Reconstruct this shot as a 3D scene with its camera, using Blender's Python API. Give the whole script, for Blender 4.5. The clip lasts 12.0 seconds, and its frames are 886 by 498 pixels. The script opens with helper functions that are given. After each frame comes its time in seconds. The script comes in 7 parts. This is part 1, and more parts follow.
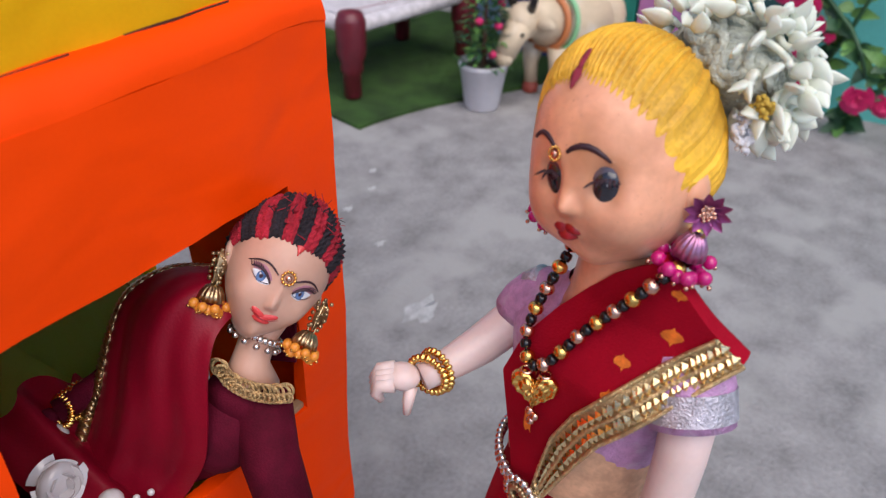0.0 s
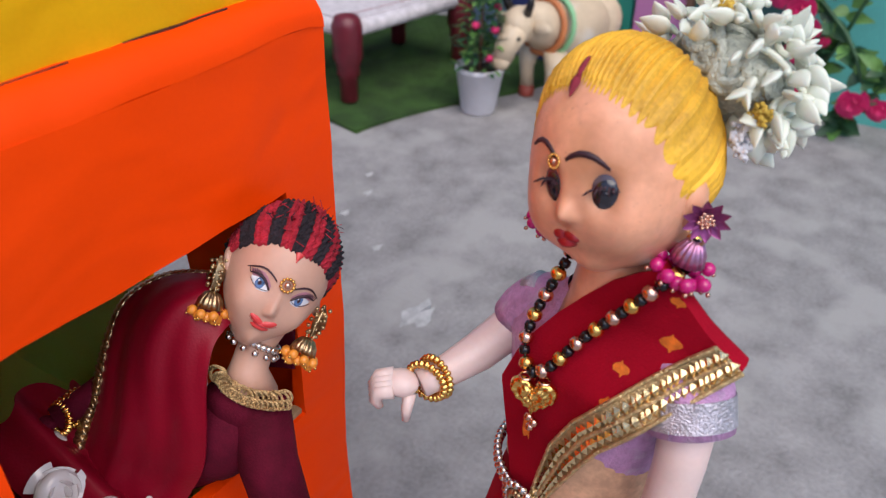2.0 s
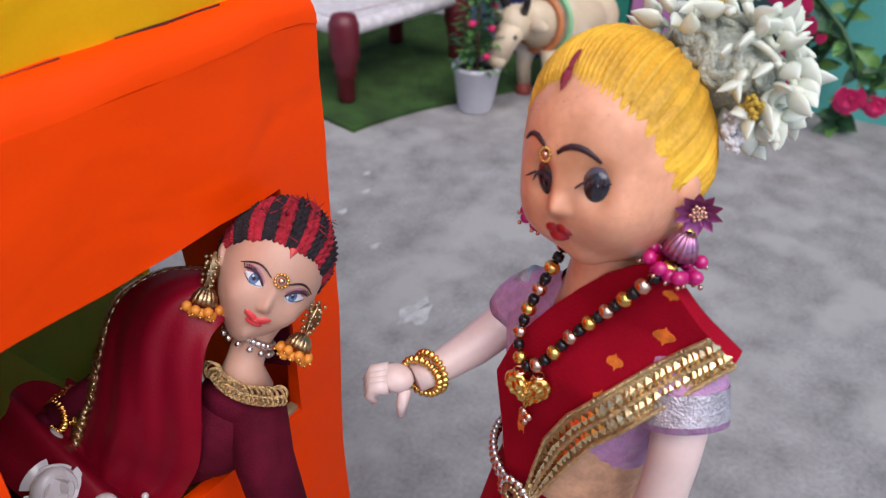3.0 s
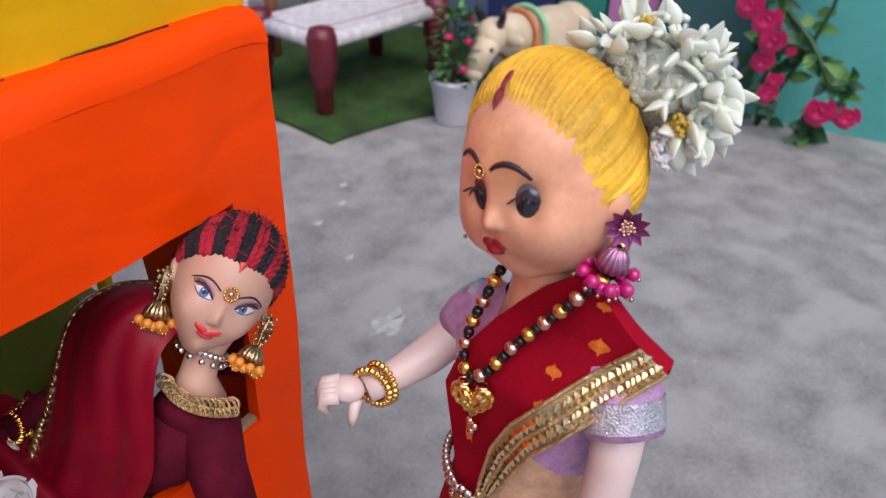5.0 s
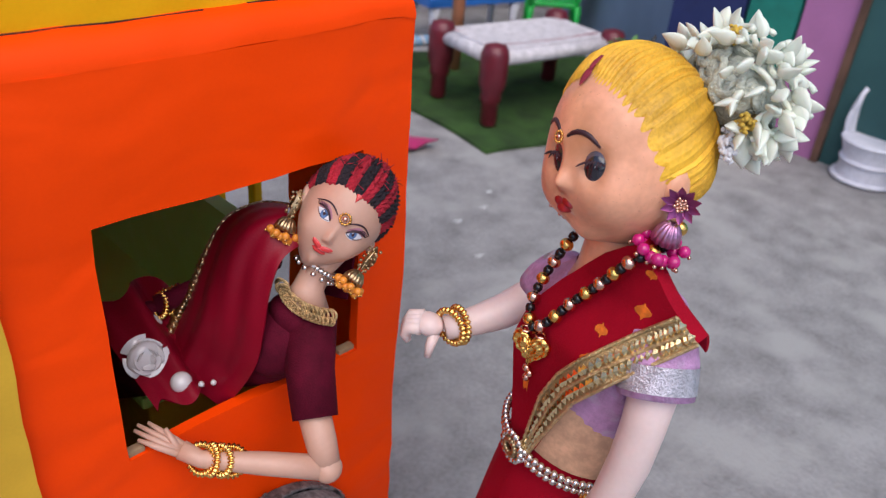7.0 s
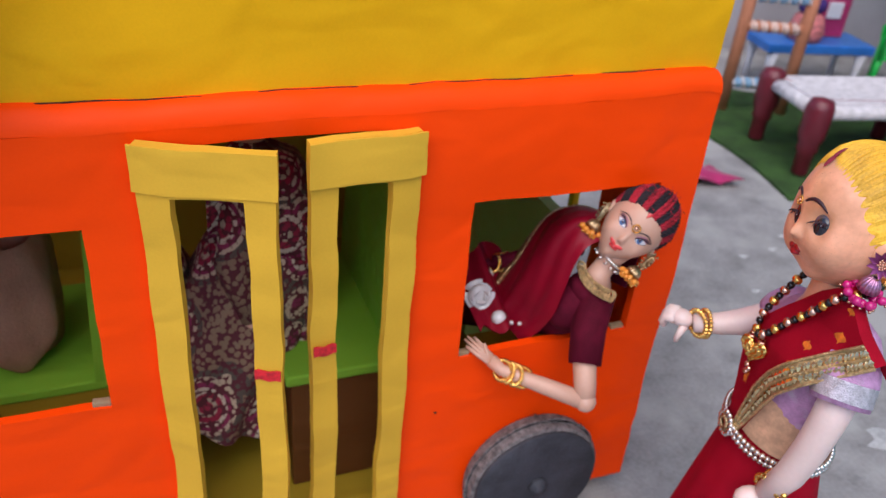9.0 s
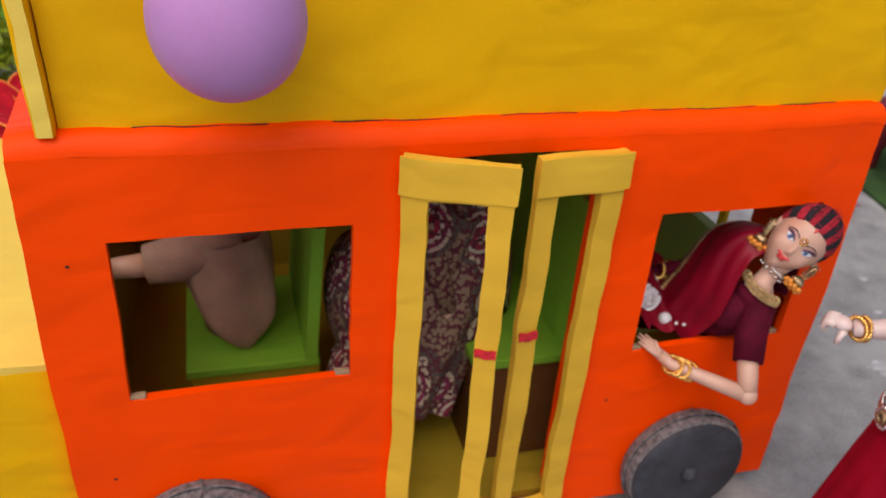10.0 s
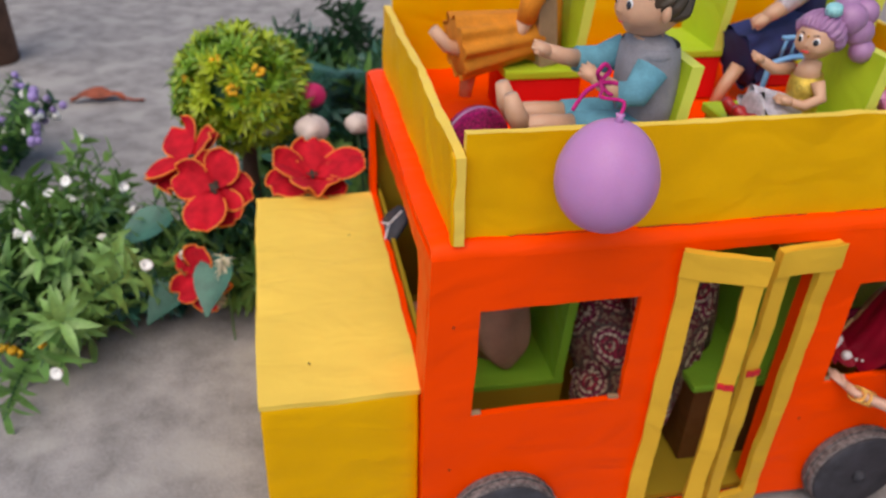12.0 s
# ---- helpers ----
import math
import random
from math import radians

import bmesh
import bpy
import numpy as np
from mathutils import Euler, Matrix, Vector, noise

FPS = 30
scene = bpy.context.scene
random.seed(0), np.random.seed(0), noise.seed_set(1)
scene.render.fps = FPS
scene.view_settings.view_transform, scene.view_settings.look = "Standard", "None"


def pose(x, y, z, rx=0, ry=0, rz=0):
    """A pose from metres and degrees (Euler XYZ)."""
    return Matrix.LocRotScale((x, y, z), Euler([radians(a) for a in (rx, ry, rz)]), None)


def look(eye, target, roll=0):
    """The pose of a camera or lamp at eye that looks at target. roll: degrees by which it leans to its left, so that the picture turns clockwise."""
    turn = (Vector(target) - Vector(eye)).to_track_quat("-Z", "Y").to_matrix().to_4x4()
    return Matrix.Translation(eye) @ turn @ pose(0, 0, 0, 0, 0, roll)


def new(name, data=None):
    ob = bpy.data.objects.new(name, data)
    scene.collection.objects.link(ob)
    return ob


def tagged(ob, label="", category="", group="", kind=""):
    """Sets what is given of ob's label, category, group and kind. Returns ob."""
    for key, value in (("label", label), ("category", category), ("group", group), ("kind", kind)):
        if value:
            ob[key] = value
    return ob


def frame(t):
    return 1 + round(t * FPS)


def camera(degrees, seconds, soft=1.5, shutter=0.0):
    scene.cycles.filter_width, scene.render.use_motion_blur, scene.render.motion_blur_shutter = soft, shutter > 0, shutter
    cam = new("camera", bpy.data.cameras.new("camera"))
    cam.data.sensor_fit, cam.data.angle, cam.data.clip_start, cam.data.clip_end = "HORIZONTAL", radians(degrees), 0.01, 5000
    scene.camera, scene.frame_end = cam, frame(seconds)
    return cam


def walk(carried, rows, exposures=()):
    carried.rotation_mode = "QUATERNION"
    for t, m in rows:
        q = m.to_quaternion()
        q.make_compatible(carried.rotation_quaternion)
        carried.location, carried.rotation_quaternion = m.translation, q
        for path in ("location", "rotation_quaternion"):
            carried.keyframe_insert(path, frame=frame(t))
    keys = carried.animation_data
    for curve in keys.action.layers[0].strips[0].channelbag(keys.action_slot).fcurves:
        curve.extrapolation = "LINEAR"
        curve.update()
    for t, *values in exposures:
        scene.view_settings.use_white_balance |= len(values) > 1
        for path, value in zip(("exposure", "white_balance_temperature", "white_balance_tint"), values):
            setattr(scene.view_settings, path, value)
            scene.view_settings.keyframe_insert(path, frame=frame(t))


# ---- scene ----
cam = camera(58.0, 12.0, 1.2)
PATH = [
    (0, (0.252, -0.153, 0.344), (1.694, 0.716, -0.736), 1.6),
    (0.5, (0.252, -0.153, 0.344), (1.696, 0.713, -0.735), 1.8),
    (1, (0.252, -0.153, 0.345), (1.7, 0.709, -0.733), 1.8),
    (1.5, (0.252, -0.153, 0.344), (1.701, 0.711, -0.73), 1.7),
    (2, (0.252, -0.152, 0.345), (1.702, 0.71, -0.729), 1.7),
    (2.5, (0.252, -0.152, 0.345), (1.702, 0.711, -0.729), 1.6),
    (3, (0.252, -0.154, 0.344), (1.702, 0.707, -0.73), 1.4),
    (3.5, (0.248, -0.163, 0.35), (1.722, 0.672, -0.714), 0.9),
    (5.5, (0.256, -0.167, 0.348), (1.722, 0.703, -0.698), 2.3),
    (6, (0.247, -0.17, 0.352), (1.684, 0.759, -0.683), 3.1),
    (6.5, (0.238, -0.187, 0.345), (1.613, 0.855, -0.668), 4.2),
    (8.5, (0.206, -0.279, 0.378), (1.013, 1.234, -0.652), 6.0),
    (9, (0.17, -0.296, 0.399), (0.841, 1.275, -0.64), 5.3),
    (9.5, (0.129, -0.309, 0.397), (0.708, 1.308, -0.628), 5.0),
    (10, (0.086, -0.329, 0.418), (0.603, 1.317, -0.594), 4.5),
    (10.5, (0.038, -0.344, 0.455), (0.516, 1.314, -0.558), 3.7),
    (11, (0.0, -0.363, 0.498), (0.447, 1.296, -0.526), 2.9),
    (11.5, (-0.033, -0.383, 0.532), (0.384, 1.27, -0.515), 2.6),
    (12, (-0.08, -0.393, 0.538), (0.289, 1.254, -0.534), 2.5),
]
walk(cam, [(t, look(eye, target, roll)) for t, eye, target, roll in PATH],
     [(0, 0.80, 6450, 13), (6.5, 0.79, 6450, 13), (8.5, 0.80, 6050, 12), (9.5, 0.92, 6700, 12), (10.5, 0.58, 7100, 12), (12, 0.66, 7200, 12)])
cam.data.dof.use_dof = True
cam.data.dof.focus_distance = 0.262
cam.data.dof.aperture_fstop = 18.0

# ---- light ----
world = bpy.data.worlds.new("sky")
scene.world = world
world.use_nodes = True
wn = world.node_tree.nodes
sky = wn.new("ShaderNodeTexSky")
sky.sky_type, sky.sun_disc = "NISHITA", False
sky.sun_elevation, sky.sun_rotation = radians(55), radians(200)
world.node_tree.links.new(sky.outputs[0], wn["Background"].inputs[0])
wn["Background"].inputs[1].default_value = 0.11
sun = new("sun", bpy.data.lights.new("sun", "SUN"))
sun.data.energy, sun.data.angle, sun.data.color = 1.4, radians(60), (1.0, 0.92, 0.82)
# Softly overcast: the sun is a wide patch of cloud.
sun.matrix_world = look((-0.3, -0.45, 1.2), (0.2, 0.1, 0.0))


# ---- materials ----
def mat(name, color, rough=0.6, metal=0.0, vary=0.12, scale=60.0, bump=0.15, grain=600.0, sheen=0.0, coat=0.0,
        trans=0.0, sss=0.0, second=None, spot=0.5, spec=0.5):
    """A surface with colour that varies at two scales, and fine relief. second: a stain colour in patches."""
    m = bpy.data.materials.new(name)
    m.use_nodes = True
    nt = m.node_tree
    n, l = nt.nodes, nt.links
    b = n["Principled BSDF"]
    tc = n.new("ShaderNodeTexCoord")
    big, fine = n.new("ShaderNodeTexNoise"), n.new("ShaderNodeTexNoise")
    big.inputs["Scale"].default_value, big.inputs["Detail"].default_value = scale, 4
    fine.inputs["Scale"].default_value, fine.inputs["Detail"].default_value = grain, 3
    for t in (big, fine):
        l.new(tc.outputs["Object"], t.inputs["Vector"])
    ramp = n.new("ShaderNodeValToRGB")
    dark = [c * (1 - vary) for c in color]
    light = [min(1, c * (1 + vary)) for c in color]
    ramp.color_ramp.elements[0].color, ramp.color_ramp.elements[0].position = (*dark, 1), 0.35
    ramp.color_ramp.elements[1].color, ramp.color_ramp.elements[1].position = (*light, 1), 0.65
    mix = n.new("ShaderNodeMath")
    mix.operation = "MULTIPLY_ADD"
    mix.inputs[1].default_value = 0.3
    sc = n.new("ShaderNodeMath")
    sc.operation = "MULTIPLY"
    sc.inputs[1].default_value = 0.7
    l.new(big.outputs[0], sc.inputs[0])
    l.new(fine.outputs[0], mix.inputs[0])
    l.new(sc.outputs[0], mix.inputs[2])
    l.new(mix.outputs[0], ramp.inputs[0])
    out = ramp.outputs[0]
    if second:
        pat = n.new("ShaderNodeTexNoise")
        pat.inputs["Scale"].default_value, pat.inputs["Detail"].default_value = scale * 0.45, 6
        l.new(tc.outputs["Object"], pat.inputs["Vector"])
        r2 = n.new("ShaderNodeValToRGB")
        r2.color_ramp.elements[0].position, r2.color_ramp.elements[1].position = spot, spot + 0.12
        l.new(pat.outputs[0], r2.inputs[0])
        mx = n.new("ShaderNodeMix")
        mx.data_type = "RGBA"
        l.new(r2.outputs[0], mx.inputs[0])
        l.new(out, mx.inputs[6])
        mx.inputs[7].default_value = (*second, 1)
        out = mx.outputs[2]
    l.new(out, b.inputs["Base Color"])
    b.inputs["Roughness"].default_value, b.inputs["Metallic"].default_value = rough, metal
    b.inputs["Sheen Weight"].default_value, b.inputs["Coat Weight"].default_value = sheen, coat
    b.inputs["Transmission Weight"].default_value = trans
    b.inputs["Specular IOR Level"].default_value = spec
    if sss:
        b.inputs["Subsurface Weight"].default_value = sss
        b.inputs["Subsurface Radius"].default_value = (0.006, 0.003, 0.002)
        b.inputs["Subsurface Scale"].default_value = 0.5
    if bump:
        bp = n.new("ShaderNodeBump")
        bp.inputs["Strength"].default_value, bp.inputs["Distance"].default_value = bump, 0.001
        l.new(fine.outputs[0], bp.inputs["Height"])
        l.new(bp.outputs[0], b.inputs["Normal"])
    return m


def paper(name, color, vary=0.05):
    """Glazed craft paper: soft long creases, a faint sheen."""
    m = mat(name, color, rough=0.45, vary=vary, scale=14, grain=900, bump=0.0, spec=0.11)
    nt = m.node_tree
    n, l = nt.nodes, nt.links
    b = n["Principled BSDF"]
    tc = n.new("ShaderNodeTexCoord")
    mp = n.new("ShaderNodeMapping")
    mp.inputs["Scale"].default_value = (0.55, 1, 1.0)
    w = n.new("ShaderNodeTexNoise")
    w.inputs["Scale"].default_value, w.inputs["Detail"].default_value, w.inputs["Distortion"].default_value = 34, 2.0, 0.4
    l.new(tc.outputs["Object"], mp.inputs[0])
    l.new(mp.outputs[0], w.inputs["Vector"])
    bp = n.new("ShaderNodeBump")
    bp.inputs["Strength"].default_value, bp.inputs["Distance"].default_value = 0.5, 0.006
    l.new(w.outputs[0], bp.inputs["Height"])
    l.new(bp.outputs[0], b.inputs["Normal"])
    return m


ORANGE = paper("orange_paper", (1.0, 0.060, 0.0))
DOORYELLOW = paper("faded_yellow_paper", (0.72, 0.41, 0.038))
YELLOW = paper("yellow_paper", (0.78, 0.40, 0.004))
# The yellow paper again, lightened for faces that catch the sky.
LITYELLOW = paper("sky_lit_yellow_paper", (0.84, 0.58, 0.10))
OCHRE = paper("ochre_paper", (0.36, 0.24, 0.02))
LIME = paper("lime_paper", (0.42, 0.55, 0.03))
# Paler lime for the rims of the backrests.
LIMEEDGE = paper("pale_lime_paper", (0.62, 0.66, 0.10))
PALEGREEN = paper("pale_green_paper", (0.40, 0.70, 0.20))
DARKLIME = paper("green_paper", (0.20, 0.42, 0.035))
REDPAPER = paper("red_paper", (0.72, 0.012, 0.012))
BROWNPAPER = paper("brown_paper", (0.12, 0.045, 0.012))
CARD = mat("cardboard", (0.33, 0.22, 0.12), 0.9, vary=0.2, bump=0.4)
DARKGAP = mat("near_black_brown", (0.06, 0.015, 0.006), 0.9)
MARK = mat("red_marker", (0.55, 0.012, 0.02), 0.5, vary=0.3, scale=300)
FOAM = mat("grey_black_foam", (0.035, 0.035, 0.045), 0.75, vary=0.35, scale=90, bump=0.5)
RIMCARD = mat("sooty_corrugated_card", (0.14, 0.12, 0.12), 0.9, vary=0.6, scale=260, bump=0.8)
CONCRETE = mat("concrete", (0.285, 0.270, 0.268), 0.9, vary=0.27, scale=30, grain=300, bump=1.0, second=(0.37, 0.354, 0.345), spot=0.52, spec=0.2)
GRASS = mat("artificial_turf", (0.03, 0.075, 0.012), 0.95, vary=0.45, scale=30, grain=900, bump=1.0)
MAROONWOOD = mat("maroon_lacquer", (0.13, 0.012, 0.022), 0.35, vary=0.25)
WHITEWEAVE = mat("white_woven_tape", (0.62, 0.58, 0.60), 0.85, vary=0.2, scale=120, bump=0.8)
WEAVERED = mat("red_woven_tape", (0.28, 0.05, 0.07), 0.85, vary=0.3)
POTWHITE = mat("white_glazed_pot", (0.68, 0.66, 0.70), 0.45, vary=0.06)
STOOLWHITE = mat("white_cane", (0.74, 0.72, 0.78), 0.6, vary=0.08, scale=200, bump=0.6)
COWHIDE = mat("cream_painted_clay", (0.66, 0.52, 0.36), 0.55, vary=0.16, scale=30, second=(0.75, 0.70, 0.62), spot=0.5)
COWRED = mat("brick_red_paint", (0.32, 0.06, 0.04), 0.5)
COWGREEN = mat("mint_green_paint", (0.25, 0.55, 0.28), 0.5)
COWORANGE = mat("dull_orange_paint", (0.55, 0.18, 0.06), 0.5)
DARKDOT = mat("black_paint", (0.012, 0.01, 0.012), 0.3)
SOIL = mat("dark_soil", (0.05, 0.035, 0.025), 0.95, vary=0.4)
WALLTEAL = mat("turquoise_limewash", (0.10, 0.42, 0.38), 0.85, vary=0.22, scale=9, second=(0.20, 0.30, 0.33), spot=0.5)
WALLDARK = mat("dark_teal_board", (0.03, 0.10, 0.10), 0.7, vary=0.2, scale=12)
WALLGREEN = mat("green_painted_board", (0.01, 0.20, 0.15), 0.6, vary=0.15)
WALLPINK = mat("pink_painted_board", (0.45, 0.17, 0.36), 0.65, vary=0.1, scale=14)
WALLNAVY = mat("navy_board", (0.02, 0.03, 0.12), 0.6)
WALLGREY = mat("grey_plaster", (0.36, 0.33, 0.35), 0.85, vary=0.16, scale=8, second=(0.20, 0.18, 0.18), spot=0.58)
WALLBLUE = mat("blue_grey_plaster", (0.17, 0.24, 0.35), 0.8, vary=0.14, scale=10)
WOODPEACH = mat("peach_painted_wood", (0.55, 0.21, 0.11), 0.5, vary=0.15)
STRIPE = mat("peach_white_cord", (0.75, 0.55, 0.48), 0.7, vary=0.1)
BLUECORD = mat("pale_blue_cord", (0.25, 0.42, 0.60), 0.7, vary=0.2, scale=200)
BLUEPAINT = mat("blue_lacquer", (0.03, 0.16, 0.52), 0.35, vary=0.15)
GREENPLASTIC = mat("bright_green_plastic", (0.01, 0.52, 0.07), 0.3, vary=0.06)
MAGENTA = mat("magenta_cloth", (0.38, 0.008, 0.10), 0.8, vary=0.25, sheen=0.3)
PURPLECLOTH = mat("purple_cloth", (0.05, 0.02, 0.16), 0.8)
STRIPECLOTH = mat("pink_striped_cloth", (0.60, 0.18, 0.18), 0.8, vary=0.5, scale=160)
BARK = mat("brown_bark", (0.14, 0.07, 0.045), 0.8, vary=0.3, scale=40)
TERRACOTTA = mat("dry_red_leaf", (0.30, 0.07, 0.035), 0.8, vary=0.35)


# ---- building tools ----
class Build:
    """Gathers faces with their materials into one mesh."""

    def __init__(self):
        self.v, self.f, self.m, self.s, self.mats = [], [], [], [], []

    def add(self, verts, faces, m, smooth=True):
        if m not in self.mats:
            self.mats.append(m)
        k, i = len(self.v), self.mats.index(m)
        self.v += [tuple(p) for p in verts]
        self.f += [tuple(a + k for a in f) for f in faces]
        self.m += [i] * len(faces)
        self.s += [smooth] * len(faces)
        return self

    def grid(self, fn, nu, nv, m, wrap=False, thick=0.0, smooth=True):
        """A sheet from fn(u, v), u and v in 0..1; wrap closes it along u."""
        cols = nu if wrap else nu + 1
        pts = [Vector(fn(i / nu, j / nv)) for j in range(nv + 1) for i in range(cols)]
        faces = [(j * cols + i, j * cols + (i + 1) % cols, (j + 1) * cols + (i + 1) % cols, (j + 1) * cols + i)
                 for j in range(nv) for i in range(nu)]
        self.add(pts, faces, m, smooth)
        if thick:
            ns = []
            for j in range(nv + 1):
                for i in range(cols):
                    a = pts[j * cols + min(i + 1, cols - 1)] - pts[j * cols + max(i - 1, 0)]
                    b = pts[min(j + 1, nv) * cols + i] - pts[max(j - 1, 0) * cols + i]
                    ns.append(a.cross(b).normalized())
            back = [p - n * thick for p, n in zip(pts, ns)]
            self.add(back, [f[::-1] for f in faces], m, smooth)
            edge = [i for i in range(cols)] + [j * cols + cols - 1 for j in range(1, nv + 1)] + \
                   [nv * cols + i for i in range(cols - 2, -1, -1)] + [j * cols for j in range(nv - 1, 0, -1)]
            rim = [pts[e] for e in edge] + [back[e] for e in edge]
            k = len(edge)
            self.add(rim, [(i, i + k, (i + 1) % k + k, (i + 1) % k) for i in range(k)], m, smooth)
        return self

    def ball(self, c, r, m, rot=None, seg=14, rings=9):
        r = (r, r, r) if isinstance(r, (int, float)) else r
        rot = rot or Matrix.Identity(3)
        c = Vector(c)
        verts = [c + rot @ Vector((0, 0, r[2]))]
        for j in range(1, rings):
            a = math.pi * j / rings
            for i in range(seg):
                b = math.tau * i / seg
                verts.append(c + rot @ Vector((r[0] * math.sin(a) * math.cos(b), r[1] * math.sin(a) * math.sin(b), r[2] * math.cos(a))))
        verts.append(c - rot @ Vector((0, 0, r[2])))
        faces = [(0, 1 + i, 1 + (i + 1) % seg) for i in range(seg)]
        for j in range(rings - 2):
            k = 1 + j * seg
            faces += [(k + i, k + seg + i, k + seg + (i + 1) % seg, k + (i + 1) % seg) for i in range(seg)]
        k = 1 + (rings - 2) * seg
        faces += [(k + i, len(verts) - 1, k + (i + 1) % seg) for i in range(seg)]
        return self.add(verts, faces, m)

    def tube(self, pts, radii, m, seg=10, flat=1.0, cap=True, side=None):
        """A tube along pts; radii one number or one a point; flat squeezes it along the side axis' normal."""
        pts = [Vector(p) for p in pts]
        if isinstance(radii, (int, float)):
            radii = [radii] * len(pts)
        verts, up = [], Vector(side) if side else None
        for i, p in enumerate(pts):
            d = (pts[min(i + 1, len(pts) - 1)] - pts[max(i - 1, 0)]).normalized()
            if up is None:
                up = d.orthogonal().normalized()
            up = (up - d * up.dot(d)).normalized()
            w = d.cross(up)
            verts += [p + (up * math.cos(math.tau * k / seg) + w * flat * math.sin(math.tau * k / seg)) * radii[i] for k in range(seg)]
        faces = [(j * seg + i, j * seg + (i + 1) % seg, (j + 1) * seg + (i + 1) % seg, (j + 1) * seg + i)
                 for j in range(len(pts) - 1) for i in range(seg)]
        if cap:
            faces += [tuple(range(seg))[::-1], tuple(range(len(verts) - seg, len(verts)))]
        return self.add(verts, faces, m)

    def lathe(self, profile, m, at=(0, 0, 0), rot=None, seg=20):
        """Turns (radius, height) pairs round z."""
        rot = rot or Matrix.Identity(3)
        at = Vector(at)
        verts = [at + rot @ Vector((r * math.cos(math.tau * i / seg), r * math.sin(math.tau * i / seg), z)) for r, z in profile for i in range(seg)]
        faces = [(j * seg + i, j * seg + (i + 1) % seg, (j + 1) * seg + (i + 1) % seg, (j + 1) * seg + i)
                 for j in range(len(profile) - 1) for i in range(seg)]
        faces += [tuple(range(seg))[::-1], tuple(range(len(verts) - seg, len(verts)))]
        return self.add(verts, faces, m)

    def box(self, lo, hi, m, bevel=0.0012, rot=None, at=(0, 0, 0)):
        """A box with rounded edges."""
        bm = bmesh.new()
        bmesh.ops.create_cube(bm, size=1)
        lo, hi = Vector(lo), Vector(hi)
        for v in bm.verts:
            v.co = Vector([lo[k] + (v.co[k] + 0.5) * (hi[k] - lo[k]) for k in range(3)])
        if bevel:
            bmesh.ops.bevel(bm, geom=bm.edges[:], offset=bevel, segments=2, affect="EDGES", profile=0.5)
        rot = rot or Matrix.Identity(3)
        verts = [Vector(at) + rot @ v.co for v in bm.verts]
        bm.verts.index_update()
        faces = [[v.index for v in f.verts] for f in bm.faces]
        bm.free()
        return self.add(verts, faces, m, False)

    def ring(self, c, r, t, m, rot=None, seg=24, tseg=8, sy=1.0):
        """A ring of radius r and thickness t about the z axis of rot."""
        rot = rot or Matrix.Identity(3)
        c = Vector(c)
        return self.grid(lambda u, v: c + rot @ Vector(((r + t * math.cos(math.tau * v)) * math.cos(math.tau * u),
                                                        sy * (r + t * math.cos(math.tau * v)) * math.sin(math.tau * u), t * math.sin(math.tau * v))), seg, tseg, m, wrap=True)

    def mesh(self, name):
        me = bpy.data.meshes.new(name)
        me.from_pydata(self.v, [], self.f)
        for m in self.mats:
            me.materials.append(m)
        me.polygons.foreach_set("material_index", self.m)
        me.polygons.foreach_set("use_smooth", self.s)
        me.update()
        return me


def part(name, b, parent=None, label=""):
    ob = new(name, b if isinstance(b, bpy.types.Mesh) else b.mesh(name))
    ob.parent = parent
    return tagged(ob, label)


def thing(name, label, category, group="", kind="", b=None, m=None):
    ob = new(name, b.mesh(name) if b else None)
    if m:
        ob.matrix_world = m
    return tagged(ob, label, category, group, kind)


def toward(d):
    """A turn that takes z to d."""
    return Vector(d).to_track_quat("Z", "Y").to_matrix()


def slab(b, m, place, w, h, thick, holes=(), step=0.012, wob=0.0004, edge=None):
    """A board w by h with rectangular holes (x0, x1, z0, z1); place(x, z, d) gives the world point at depth d behind its face."""
    def cuts(size, k):
        c = sorted({0.0, size, *[q for hole in holes for q in hole[k:k + 2]]})
        out = []
        for a, z in zip(c, c[1:]):
            n = max(1, round((z - a) / step))
            out += [a + (z - a) * i / n for i in range(n)]
        return out + [size]
    xs, zs = cuts(w, 0), cuts(h, 2)
    nx = len(xs)
    keep = {(i, j) for i in range(nx - 1) for j in range(len(zs) - 1)
            if not any(a < (xs[i] + xs[i + 1]) / 2 < c and d < (zs[j] + zs[j + 1]) / 2 < e for a, c, d, e in holes)}
    def pt(x, z, d):
        q = noise.noise_vector(Vector((x * 45, z * 45, 3.1 * w)))
        return place(x + q.x * wob, z + q.z * wob, d + (q.y * wob * 1.6 if d == 0 else 0))
    face = [pt(x, z, 0) for z in zs for x in xs]
    back = [pt(x, z, thick) for z in zs for x in xs]
    quad = [(j * nx + i, j * nx + i + 1, (j + 1) * nx + i + 1, (j + 1) * nx + i) for i, j in keep]
    b.add(face, quad, m, True)
    b.add(back, [q[::-1] for q in quad], m, True)
    n, both, rim = len(face), face + back, []
    for i, j in keep:
        c = (j * nx + i, j * nx + i + 1, (j + 1) * nx + i + 1, (j + 1) * nx + i)
        for k, nb in enumerate(((i, j - 1), (i + 1, j), (i, j + 1), (i - 1, j))):
            if nb not in keep:
                a, z = c[k], c[(k + 1) % 4]
                rim.append((a, a + n, z + n, z))
    b.add(both, rim, edge or m, False)
    return b


CHALK = mat("chalk_scuff", (0.44, 0.43, 0.43), 0.9, vary=0.25, scale=120)

